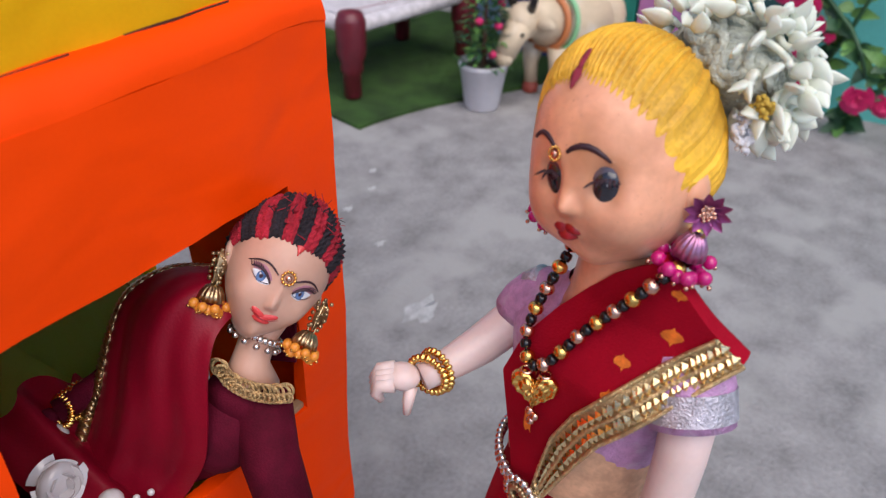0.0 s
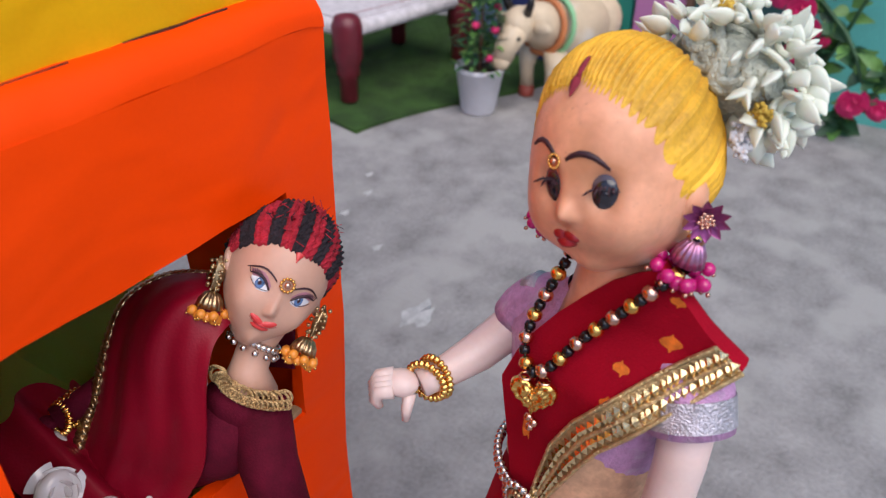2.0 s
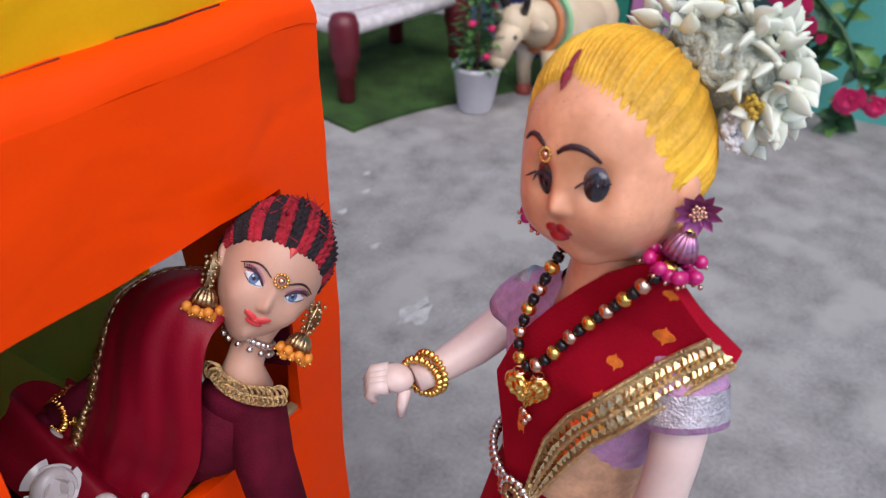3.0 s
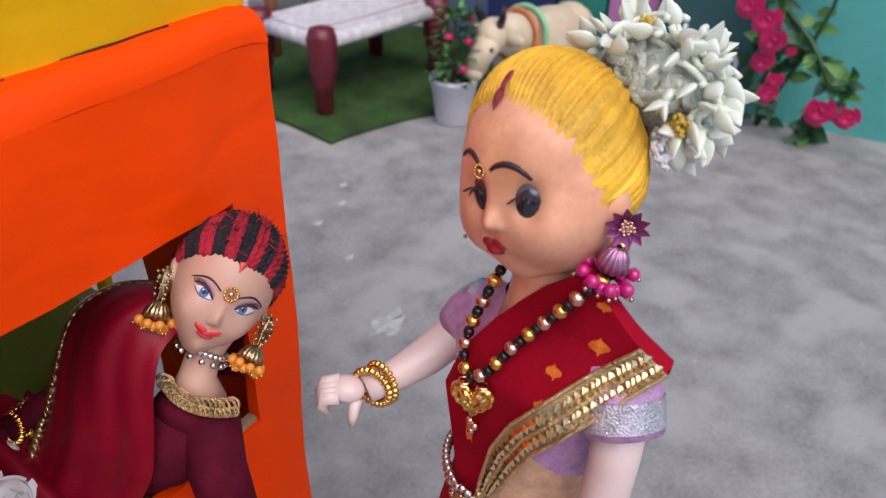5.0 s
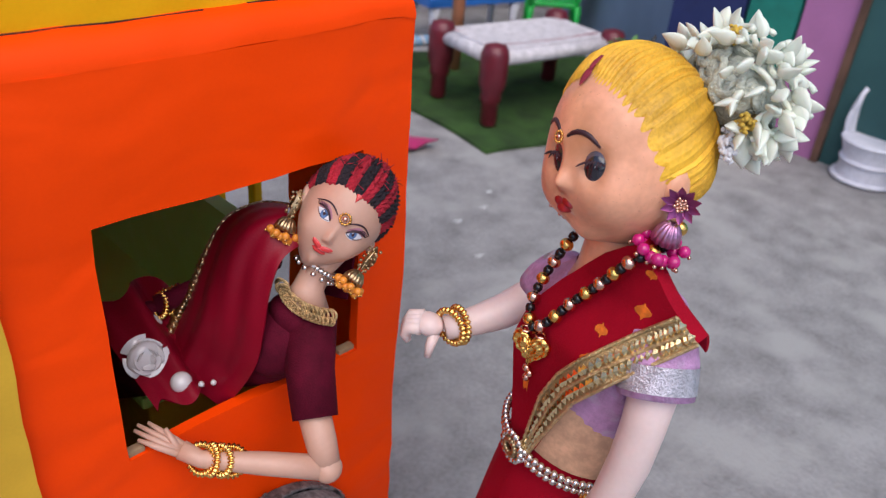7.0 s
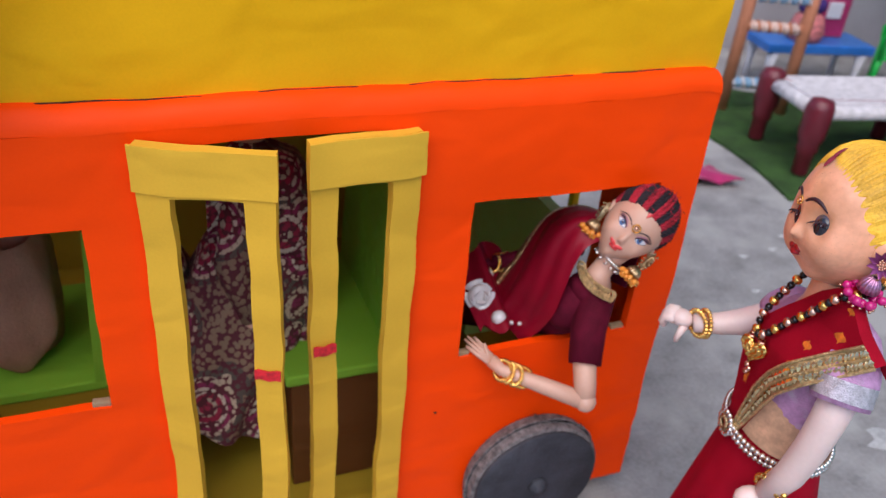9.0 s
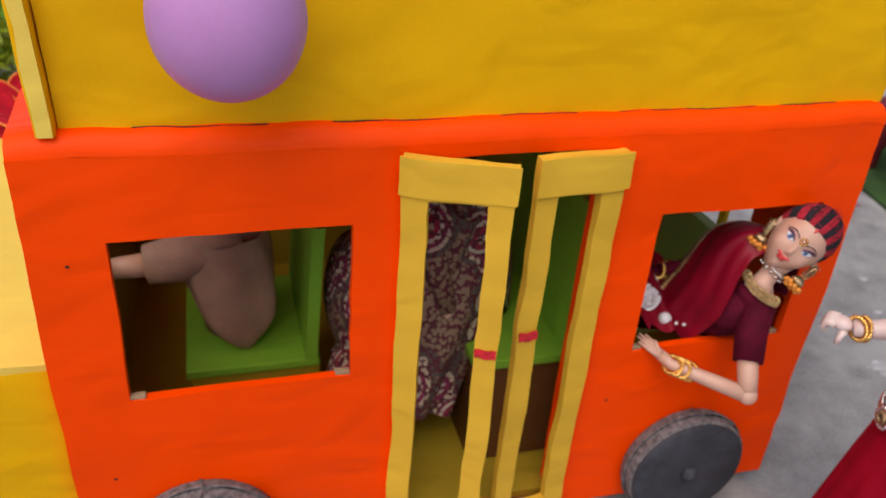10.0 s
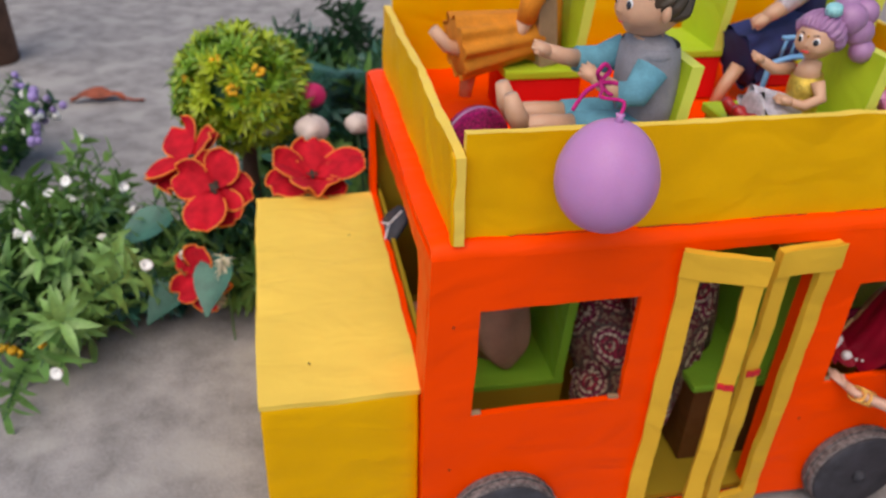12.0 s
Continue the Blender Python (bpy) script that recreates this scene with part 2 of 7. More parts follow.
# ---- setting ----
G = Build()
random.seed(3)
G.add([(-6, -6, 0), (7, -6, 0), (7, 7, 0), (-6, 7, 0)], [(0, 1, 2, 3)], CONCRETE, False)
thing("ground", "grey concrete courtyard floor with pale scuffs and dust", "ground", kind="structure", b=G)
for k, (x, y, r) in enumerate(((0.635, 0.094, 0.010), (0.72, 0.225, 0.0032), (0.76, 0.23, 0.003), (0.69, 0.17, 0.003), (0.66, -0.02, 0.012), (0.79, 0.25, 0.003))):
    S = Build()
    S.grid(lambda u, v: (x + r * v * (1 + 0.35 * math.sin(5 * math.tau * u + k)) * math.cos(math.tau * u) * 1.6,
                         y + r * v * (1 + 0.3 * math.cos(3 * math.tau * u)) * math.sin(math.tau * u), 0.0012 - 0.0012 * v * v + 0.0002), 18, 3,
           CHALK, wrap=True)
    thing("chalk_mark", "pale chalky scuff on the concrete floor", "mark", group="scuffs on the floor", b=S)


def wall(name, a, c, h, m, label, t=0.08):
    a, c = Vector((*a, 0)), Vector((*c, 0))
    d = (c - a).normalized()
    n = Vector((-d.y, d.x, 0))
    W = Build()
    slab(W, m, lambda x, z, k: a + d * x + Vector((0, 0, z)) - n * k, (c - a).length, h, t, step=0.4, wob=0.002)
    return thing(name, label, "wall", kind="structure", b=W)


# Walls face inwards; the east one carries the painted boards.
wall("wall_east", (1.235, -1.2), (1.175, 0.30), 1.1, WALLTEAL, "turquoise limewashed courtyard wall, patchy")
wall("wall_east_2", (1.175, 0.30), (1.50, 0.72), 1.1, WALLBLUE, "blue-grey plastered wall behind the green toy chair")
wall("wall_north", (1.50, 0.72), (1.0, 0.90), 1.1, WALLGREY, "stained grey plaster wall behind the rope chair")
# Made-up, unseen walls close the yard, kept low to let sky light in.
wall("wall_north_2", (1.0, 0.90), (0.55, 2.4), 0.45, WALLGREY, "unseen grey plaster wall added to close the yard")
wall("wall_far", (0.55, 2.4), (-2.2, 2.4), 0.45, WALLGREY, "unseen grey plaster wall added across the far end")
wall("wall_west", (-2.2, 2.4), (-2.2, -2.2), 0.45, WALLGREY, "unseen grey plaster wall added beyond the plants")
wall("wall_south_east", (1.275, -2.2), (1.235, -1.2), 0.45, WALLGREY, "unseen grey plaster wall added beside the turquoise one")
wall("wall_south", (-2.2, -2.2), (1.275, -2.2), 0.45, WALLGREY, "unseen grey plaster wall added behind the camera")


# ---- the paper bus ----
L, WID, Z0, Z1 = 0.436, 0.318, 0.012, 0.283
RB = 0.010
bus = thing("toy_bus", "handmade orange and yellow paper double-decker bus", "toy bus")
B = Build()
slab(B, ORANGE, lambda x, z, d: Vector((x, d, Z0 + z)), L, Z1 - RB - Z0, 0.005,
     [(0.034, 0.1435, 0.1415 - Z0, 0.2335 - Z0), (0.168, 0.279, 0.018 - Z0, 0.266 - Z0), (0.310, 0.412, 0.1345 - Z0, 0.2265 - Z0)])
part("side_panel", B, bus, "glossy orange paper side with cut-out windows")
B = Build()
slab(B, ORANGE, lambda x, z, d: Vector((L - x, WID - d, Z0 + z)), L, Z1 - RB - Z0, 0.005)
part("side_panel", B, bus, "orange paper side facing the yard")
B = Build()
slab(B, ORANGE, lambda x, z, d: Vector((d, WID - 0.006 - x, Z0 + z)), WID - 0.012, Z1 - RB - Z0, 0.005, [(0.02, 0.272, 0.150, 0.245)])
part("front_panel", B, bus, "orange front with an open windscreen")
B = Build()
slab(B, ORANGE, lambda x, z, d: Vector((L - d, 0.006 + x, Z0 + z)), WID - 0.012, Z1 - RB - Z0, 0.005, [(0.07, 0.280, 0.05, 0.248)])
part("rear_panel", B, bus, "orange rear with a large opening")
# Roof with its rounded paper edge.
prof = [(RB - RB * math.cos(a * math.pi / 12), Z1 - RB + RB * math.sin(a * math.pi / 12)) for a in range(7)]
prof = prof + [(WID / 2, Z1)] + [(WID - y, z) for y, z in prof[::-1]]
B = Build()
def roof(u, v):
    y, z = prof[round(v * (len(prof) - 1))]
    q = noise.noise(Vector((u * 22, y * 20, 4)))
    x = u * L
    sink = max(0, 1 - x / RB) if x < RB else max(0, 1 - (L - x) / RB)
    return (x, y, z + q * 0.0006 - 0.0015 * sink ** 2)
B.grid(roof, 60, len(prof) - 1, ORANGE, thick=0.004)
part("roof", B, bus, "orange paper roof forming the upper deck floor")
# Thin dark strips painted in for the slit under the railing.
for y in (0.0074,):
    random.seed(11)
    x = 0.05
    while x < 0.40:
        w = random.uniform(0.03, 0.09)
        B = Build().box((x, y, Z1 - 0.0006), (x + w, y + 0.0004, Z1 + random.uniform(0.0, 0.00025)), DARKGAP, 0.0002)
        part("torn_edge", B, bus, "thin dark line along the seam")
        x += w + random.uniform(0.008, 0.03)
B = Build()
slab(B, OCHRE, lambda x, z, d: Vector((0.006 + x, 0.006 + z, 0.024 - d)), L - 0.012, WID - 0.012, 0.006, step=0.05)
part("floor", B, bus, "ochre paper floor inside")
B = Build()
slab(B, OCHRE, lambda x, z, d: Vector((0.006 + x, WID - 0.0085 + d, 0.025 + z)), L - 0.012, 0.243, 0.002, step=0.05)
part("inner_lining", B, bus, "ochre paper lining of the wall inside")
B = Build()
slab(B, OCHRE, lambda x, z, d: Vector((0.0065 + d, 0.006 + x, 0.025 + z)), WID - 0.012, 0.14, 0.003, step=0.04)
part("dashboard", B, bus, "ochre board below the windscreen")
# Bonnet: a box with its own lid, coloured paler for sky light.
B = Build()
slab(B, LITYELLOW, lambda x, z, d: Vector((-0.111 + x, 0.011 + z, 0.162 - d - 0.001 * math.cos(z * 20))), 0.111, 0.288, 0.004, step=0.02)
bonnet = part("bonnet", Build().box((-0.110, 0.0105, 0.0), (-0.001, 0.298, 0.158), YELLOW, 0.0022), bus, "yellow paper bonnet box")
part("lid", B, bonnet, "yellow top sheet, coloured paler as lit from above")
# Railing of the upper deck, its rim coloured as lit by the sky.
def railing(place, w, h, label):
    R = Build()
    slab(R, YELLOW, place, w, h, 0.006, step=0.014, wob=0.0009, edge=LITYELLOW)
    return part("railing", R, bus, label)
railing(lambda x, z, d: Vector((0.021 + x, 0.0085 + d, Z1 - 0.001 + z)), L - 0.022, 0.070, "yellow paper side railing")
railing(lambda x, z, d: Vector((0.021 + x, WID - 0.0085 - d, Z1 - 0.001 + z)), L - 0.022, 0.066, "yellow paper railing facing the yard")
railing(lambda x, z, d: Vector((0.014 + d, WID - 0.006 - x, Z1 - 0.004 + z + 0.004 * math.sin(x * 8))), WID - 0.006, 0.060, "yellow paper front railing")
railing(lambda x, z, d: Vector((L - 0.002 - d, 0.016 + x, Z1 - 0.001 + z)), WID - 0.032, 0.066, "yellow paper rear railing")
part("corner_tape", Build().box((0.0125, 0.0015, Z1 - 0.002), (0.0205, 0.0105, Z1 + 0.058), YELLOW, 0.001), bus, "folded yellow corner strip")


for p in ((-0.05, 0.14, 0.1623), (-0.075, 0.05, 0.1623), (-0.03, 0.22, 0.1623), (-0.09, 0.19, 0.1623)):
    part("speck", Build().ball(p, (0.0008, 0.0012, 0.0004), DARKGAP, None, 8, 6), bonnet, "dark glue speck")
for p in ((0.017, -0.0006, 0.222), (0.30, -0.0006, 0.10), (0.02, -0.0006, 0.09)):
    part("speck", Build().ball(p, (0.0009, 0.0004, 0.0008), DARKGAP, None, 8, 6), bus, "dark glue speck")
for x, z in ((0.037, 0.1420), (0.1395, 0.1420), (0.313, 0.1350), (0.408, 0.1350)):
    part("torn_corner", Build().box((x - 0.004, 0.0012, z - 0.0015), (x + 0.004, 0.0048, z + 0.0016), CARD, 0.0005), bus, "bare grey cardboard at the cut corner")


J1 = Build()
slab(J1, ORANGE, lambda x, z, d: Vector((0.2745 + d, 0.005 + x, 0.020 + z)), 0.012, 0.225, 0.0035, step=0.02)
part("jamb_fold", J1, bus, "orange paper folded inwards at the doorway")


def leaf(hinge, free, top, low, name, mark_z):
    """A door leaf: two stiles and rails of yellow card, from the hinge to the free edge."""
    h, f = Vector((*hinge, 0)), Vector((*free, 0))
    d = (f - h)
    wide = d.length
    d.normalize()
    n = Vector((d.y, -d.x, 0))
    n = n if n.y < 0 else -n
    at = lambda x, z, k: h + d * x + Vector((0, 0, low + z)) - n * k + n * 0.004
    D = Build()
    slab(D, DOORYELLOW, at, wide, top - low, 0.005, [(0.013, wide - 0.012, 0.012, top - low - 0.021)], step=0.008, wob=0.0007)
    ob = part("door", D, bus, "yellow paper door leaf standing ajar")
    part("top_wrap", Build().grid(lambda u, v: at(-0.001 + u * (wide + 0.002), top - low - 0.019 + 0.0195 * v, -0.0014 - 0.0008 * math.sin(6 * u)), 8, 3, DOORYELLOW, thick=0.0012), ob, "folded strip taped over the top rail")
    T = Build()
    T.grid(lambda u, v: at(wide - 0.0115 + 0.011 * u, mark_z - low - 0.0022 + 0.005 * v + 0.0005 * math.sin(9 * u), -0.0012), 6, 3, MARK, thick=0.0008)
    part("handle_mark", T, ob, "red marker stroke for a handle")
leaf((0.167, -0.001), (0.217, -0.021), 0.270, 0.016, "left", 0.163)
leaf((0.280, -0.001), (0.231, -0.007), 0.267, 0.016, "right", 0.163)


def wheel(x, y, s):
    """Foam disc with a crumbling card rim and a bolt."""
    w = part("wheel", Build().lathe([(0.001, 0.0), (0.0403, 0.0), (0.0410, 0.001), (0.0410, 0.0125), (0.0403, 0.0135), (0.001, 0.0135)], RIMCARD,
                                    (x, y, 0.0410), toward((0, s, 0)), 48), bus, "corrugated card wheel with a grey-black foam face")
    F = Build()
    F.lathe([(0.001, 0.0), (0.0386, 0.0), (0.0394, 0.0012), (0.0381, 0.0026), (0.02, 0.003), (0.001, 0.003)], FOAM, (x, y + s * 0.0132, 0.0410), toward((0, s, 0)), 40)
    part("wheel_face", F, w)
    part("hub_bolt", Build().lathe([(0.0062, 0), (0.0062, 0.003), (0.0036, 0.0042), (0.0034, 0.0056), (0.0005, 0.006)], FOAM, (x, y + s * 0.0158, 0.0410), toward((0, s, 0)), 6), w)
    K = Build()
    for i in range(72):
        a = math.tau * i / 72
        K.box((-0.0009, -0.0062, -0.001), (0.0009, 0.0062, 0.0011 + 0.0006 * math.sin(i * 7.3)), RIMCARD, 0.0003,
              toward((math.cos(a), 0, math.sin(a))), (x + 0.0410 * math.cos(a), y + s * 0.0068, 0.0410 + 0.0410 * math.sin(a)))
    tagged(part("corrugation", K, w), kind="stuff")
for wx in (0.062, 0.363):
    wheel(wx, -0.0004, -1)
    wheel(wx, WID + 0.0004, 1)


# ---- seats in and on the bus ----
def crumple(ob, amp=0.0009):
    """Hand-pasted paper: long bends and small puckers, the same field for all parts of the bus."""
    bm = bmesh.new()
    bm.from_mesh(ob.data)
    for e in bm.edges:
        if len(e.link_faces) == 2 and e.calc_face_angle(0) > 0.5:
            e.smooth = False
    for k in range(6):
        long = [e for e in bm.edges if e.calc_length() > 0.013]
        if not long:
            break
        bmesh.ops.subdivide_edges(bm, edges=long, cuts=1)
        bmesh.ops.triangulate(bm, faces=[f for f in bm.faces if len(f.verts) > 4])
    for v in bm.verts:
        c = v.co
        d = noise.noise_vector(c * 17) * amp * 1.5 + noise.noise_vector(c * 60) * amp * 0.75
        d.z *= min(1.0, max(0.0, c.z / 0.03))
        v.co = c + d
    for f in bm.faces:
        f.smooth = True
    bm.to_mesh(ob.data)
    bm.free()


for ob in bus.children_recursive:
    if ob.type == "MESH" and ob.name.split(".")[0] in ("side_panel", "front_panel", "rear_panel", "roof", "bonnet", "lid", "railing", "corner_tape", "door", "top_wrap", "handle_mark", "speck", "torn_corner", "torn_edge"):
        crumple(ob)


def seat(name, label, group, m, w, d, h, back, top, front, side):
    """A paper seat facing -x: box, cushion board and backrest. w along y, d along x."""
    s = thing(name, label, "seat", group)
    part("base", Build().box((-d / 2 + 0.003, -w / 2 + 0.002, 0), (d / 2, w / 2 - 0.002, h - 0.007), front, 0.0012), s)
    part("cushion", Build().box((-d / 2, -w / 2, h - 0.007), (d / 2, w / 2, h), top, 0.0015), s)
    K = Build()
    lean = 0.006
    slab(K, side, lambda x, z, k: Vector((d / 2 - k - 0.002 + lean * z / back, -w / 2 + x, h + z - 0.001)), w, back, 0.008, step=0.012, wob=0.0005, edge=LIMEEDGE if side is LIME else None)
    part("backrest", K, s)
    s.matrix_world = m
    return s
seat("bus_seat", "lime green paper driver's seat on an ochre box", "seats inside the bus", pose(0.0965, 0.142, 0.0245), 0.105, 0.085, 0.060, 0.098, DARKLIME, OCHRE, DARKLIME)
seat("bus_seat", "green paper seat on a brown box inside", "seats inside the bus", pose(0.262, 0.095, 0.0245), 0.12, 0.07, 0.085, 0.10, DARKLIME, BROWNPAPER, DARKLIME)
seat("bus_seat", "green paper seat by the rear window", "seats inside the bus", pose(0.372, 0.165, 0.0245), 0.21, 0.06, 0.08, 0.067, PALEGREEN, OCHRE, PALEGREEN)
DECK = Z1 + 0.0006
for k, (x, y, w, label) in enumerate(((0.1215, 0.058, 0.066, "lime green paper seat beside the railing"), (0.2545, 0.060, 0.066, "lime green paper seat beside the railing"),
                                      (0.3725, 0.060, 0.066, "lime green paper seat with a pink bag on it"), (0.120, 0.200, 0.062, "lime seat on a red box under the orange doll"),
                                      (0.258, 0.236, 0.062, "lime seat on a red box with a raised back"), (0.370, 0.205, 0.062, "lime seat on a red box"))):
    low = k < 3
    seat("deck_seat", label, "seats on the upper deck", pose(x, y, DECK), w, 0.085 if low else 0.062, 0.046 if low else 0.044, 0.052 if low else 0.075, LIME, REDPAPER if not low else LIME, LIME)


# ---- yard things ----
T = Build()
random.seed(5)
def turf(u, v):
    a, b = Vector((0.85, 0.315, 0)), Vector((0.985, 0.265, 0))
    x = 0.855 + u * 0.42 + 0.02 * math.sin(v * 5)
    y = 0.315 - 0.30 * u * (1 - v) * 0.55 + v * (0.44 - 0.25 * u) + 0.008 * math.sin(u * 9) * (1 - v)
    return (x, y, 0.0045 + 0.0012 * noise.noise(Vector((u * 9, v * 9, 0))))
T.grid(turf, 40, 30, GRASS, thick=0.004)
mat_ob = thing("turf_mat", "dark green artificial turf mat with a curling edge", "turf mat", b=T)
T = Build()
random.seed(6)
for i in range(9000):
    u, v = random.random(), random.random()
    p = Vector(turf(u, v))
    d = Vector((random.uniform(-1, 1), random.uniform(-1, 1), 2.2)).normalized() * random.uniform(0.003, 0.006)
    s = d.orthogonal().normalized() * 0.0005
    T.add([p - s, p + s, p + d], [(0, 1, 2)], GRASS, False)
tagged(part("turf_pile", T, mat_ob), kind="stuff")


def cot(m):
    """A rope cot on turned maroon legs."""
    c = thing("rope_cot", "small rope cot with white woven top and maroon turned legs", "cot", m=m)
    X, Y, H = 0.185, 0.105, 0.078
    for i, (x, y) in enumerate(((0, 0), (X, 0), (0, Y), (X, Y))):
        part("leg", Build().lathe([(0.008, 0), (0.010, 0.003), (0.010, 0.028), (0.013, 0.032), (0.012, 0.04), (0.016, 0.05), (0.0165, 0.085), (0.013, 0.094), (0.004, 0.097)], MAROONWOOD, (x, y, 0)), c)
    for a, b in (((0, 0), (X, 0)), ((0, Y), (X, Y)), ((0, 0), (0, Y)), ((X, 0), (X, Y))):
        part("rail", Build().tube([(*a, H), (*b, H)], 0.0085, WHITEWEAVE, 10), c, "rail wound in white tape")
    W = Build()
    W.grid(lambda u, v: (0.004 + u * (X - 0.008), 0.004 + v * (Y - 0.008), H + 0.0065 - 0.004 * math.sin(math.pi * u) * math.sin(math.pi * v)), 16, 10, WHITEWEAVE, thick=-0.003)
    part("woven_top", W, c)
    for v in (0.18, 0.82):
        part("stripe", Build().grid(lambda u, k: (0.006 + u * (X - 0.012), Y * v + 0.005 * k, H + 0.0085 - 0.004 * math.sin(math.pi * u) * math.sin(math.pi * v)), 14, 1, WEAVERED, thick=-0.001), c, "thin red woven stripe")
    part("stripe", Build().grid(lambda u, k: (X * 0.12 + 0.005 * k, 0.01 + u * (Y - 0.02), H + 0.0088 - 0.0015 * math.sin(math.pi * u)), 12, 1, WEAVERED, thick=-0.001), c, "thin red woven stripe")
cot(pose(0.912, 0.366, 0.0055, 0, 0, -10))


def blade(b, p, d, n, length, w, m, fold=0.25, bend=0.3, k=4):
    """A pointed leaf from p along d, its face turned to n."""
    d, n = Vector(d).normalized(), Vector(n)
    s = d.cross(n).normalized()
    n = s.cross(d)
    verts, faces = [], []
    for i in range(k + 1):
        t = i / k
        half = w * math.sin(math.pi * min(0.98, 0.08 + 0.92 * t) ** 0.8) / 2
        c = Vector(p) + d * length * t - n * bend * length * t * t
        verts += [c - s * half + n * half * fold, c, c + s * half + n * half * fold]
    for i in range(k):
        a = i * 3
        faces += [(a, a + 1, a + 4, a + 3), (a + 1, a + 2, a + 5, a + 4)]
    b.add(verts, faces, m)


def leafmat(name, c, vary=0.3):
    return mat(name, c, 0.45, vary=vary, scale=50, grain=400, bump=0.1, sss=0.0)
LEAFMID = leafmat("mid_green_leaf", (0.12, 0.26, 0.06))
LEAFDARK = leafmat("dark_green_leaf", (0.025, 0.085, 0.03))
LEAFLIME = leafmat("yellow_green_leaf", (0.34, 0.43, 0.018))
LEAFSPRING = leafmat("spring_green_leaf", (0.16, 0.31, 0.02))
LEAFFRESH = leafmat("fresh_green_leaf", (0.19, 0.35, 0.09))
FERNWHITE = mat("pale_dried_fern", (0.55, 0.50, 0.36), 0.8, vary=0.15)
YELLOWROSE = mat("dull_yellow_petal", (0.38, 0.34, 0.06), 0.7, vary=0.2)
LEAFBLUE = leafmat("blue_green_leaf", (0.03, 0.12, 0.085))
PETALRED = mat("red_silk_petal", (0.50, 0.010, 0.022), 0.8, vary=0.3, scale=80, spec=0.15)
PETALRIM = mat("orange_petal_edge", (0.80, 0.22, 0.03), 0.7, vary=0.2)
PETALPINK = mat("hot_pink_petal", (0.62, 0.015, 0.12), 0.6, vary=0.3, scale=50)
WHITEBUD = mat("white_bud", (0.80, 0.79, 0.76), 0.5, vary=0.06)
YELLOWBUD = mat("yellow_bud", (0.75, 0.40, 0.01), 0.6, vary=0.15)
LILACBUD = mat("lilac_bud", (0.35, 0.25, 0.55), 0.6)
STONE = mat("mint_white_pebble", (0.55, 0.60, 0.52), 0.4, vary=0.15, scale=60)
STONE2 = mat("rosy_white_pebble", (0.62, 0.50, 0.45), 0.4, vary=0.15, scale=60)

# Flower pot with its small rose bush.
pot = thing("flower_pot", "white tapered flower pot on the concrete floor", "flower pot")
part("pot_body", Build().lathe([(0.001, 0.0), (0.0175, 0.0), (0.019, 0.002), (0.0255, 0.046), (0.027, 0.047), (0.027, 0.052), (0.025, 0.052), (0.0235, 0.045), (0.001, 0.044)], POTWHITE, (0.983, 0.243, 0)), pot)
part("soil", Build().lathe([(0.0232, 0.043), (0.02, 0.047), (0.001, 0.048)], SOIL, (0.983, 0.243, 0)), pot)
rose = thing("potted_plant", "small green bush with pink blooms in the white pot", "plant")
random.seed(8)
P = Build()
for i in range(260):
    a, h = random.uniform(0, math.tau), random.uniform(0, 1)
    r = 0.024 * math.sqrt(random.random()) * (1.1 - 0.5 * h)
    p = (0.983 + r * math.cos(a), 0.243 + r * math.sin(a), 0.05 + 0.075 * h)
    blade(P, p, (math.cos(a), math.sin(a), random.uniform(-0.2, 1)), (0, 0, 1), random.uniform(0.008, 0.015), 0.006, random.choice((LEAFMID, LEAFDARK, LEAFDARK)), k=3)
part("leaves", P, rose)
part("stem", Build().tube([(0.983, 0.243, 0.046), (0.984, 0.244, 0.09), (0.981, 0.242, 0.12)], [0.003, 0.002, 0.001], BARK, 7), rose)
for x, y, z in ((0.970, 0.226, 0.066), (0.963, 0.240, 0.10), (0.976, 0.224, 0.095), (0.988, 0.228, 0.115)):
    part("bloom", Build().ball((x, y, z), (0.0046, 0.0046, 0.004), PETALPINK), rose)


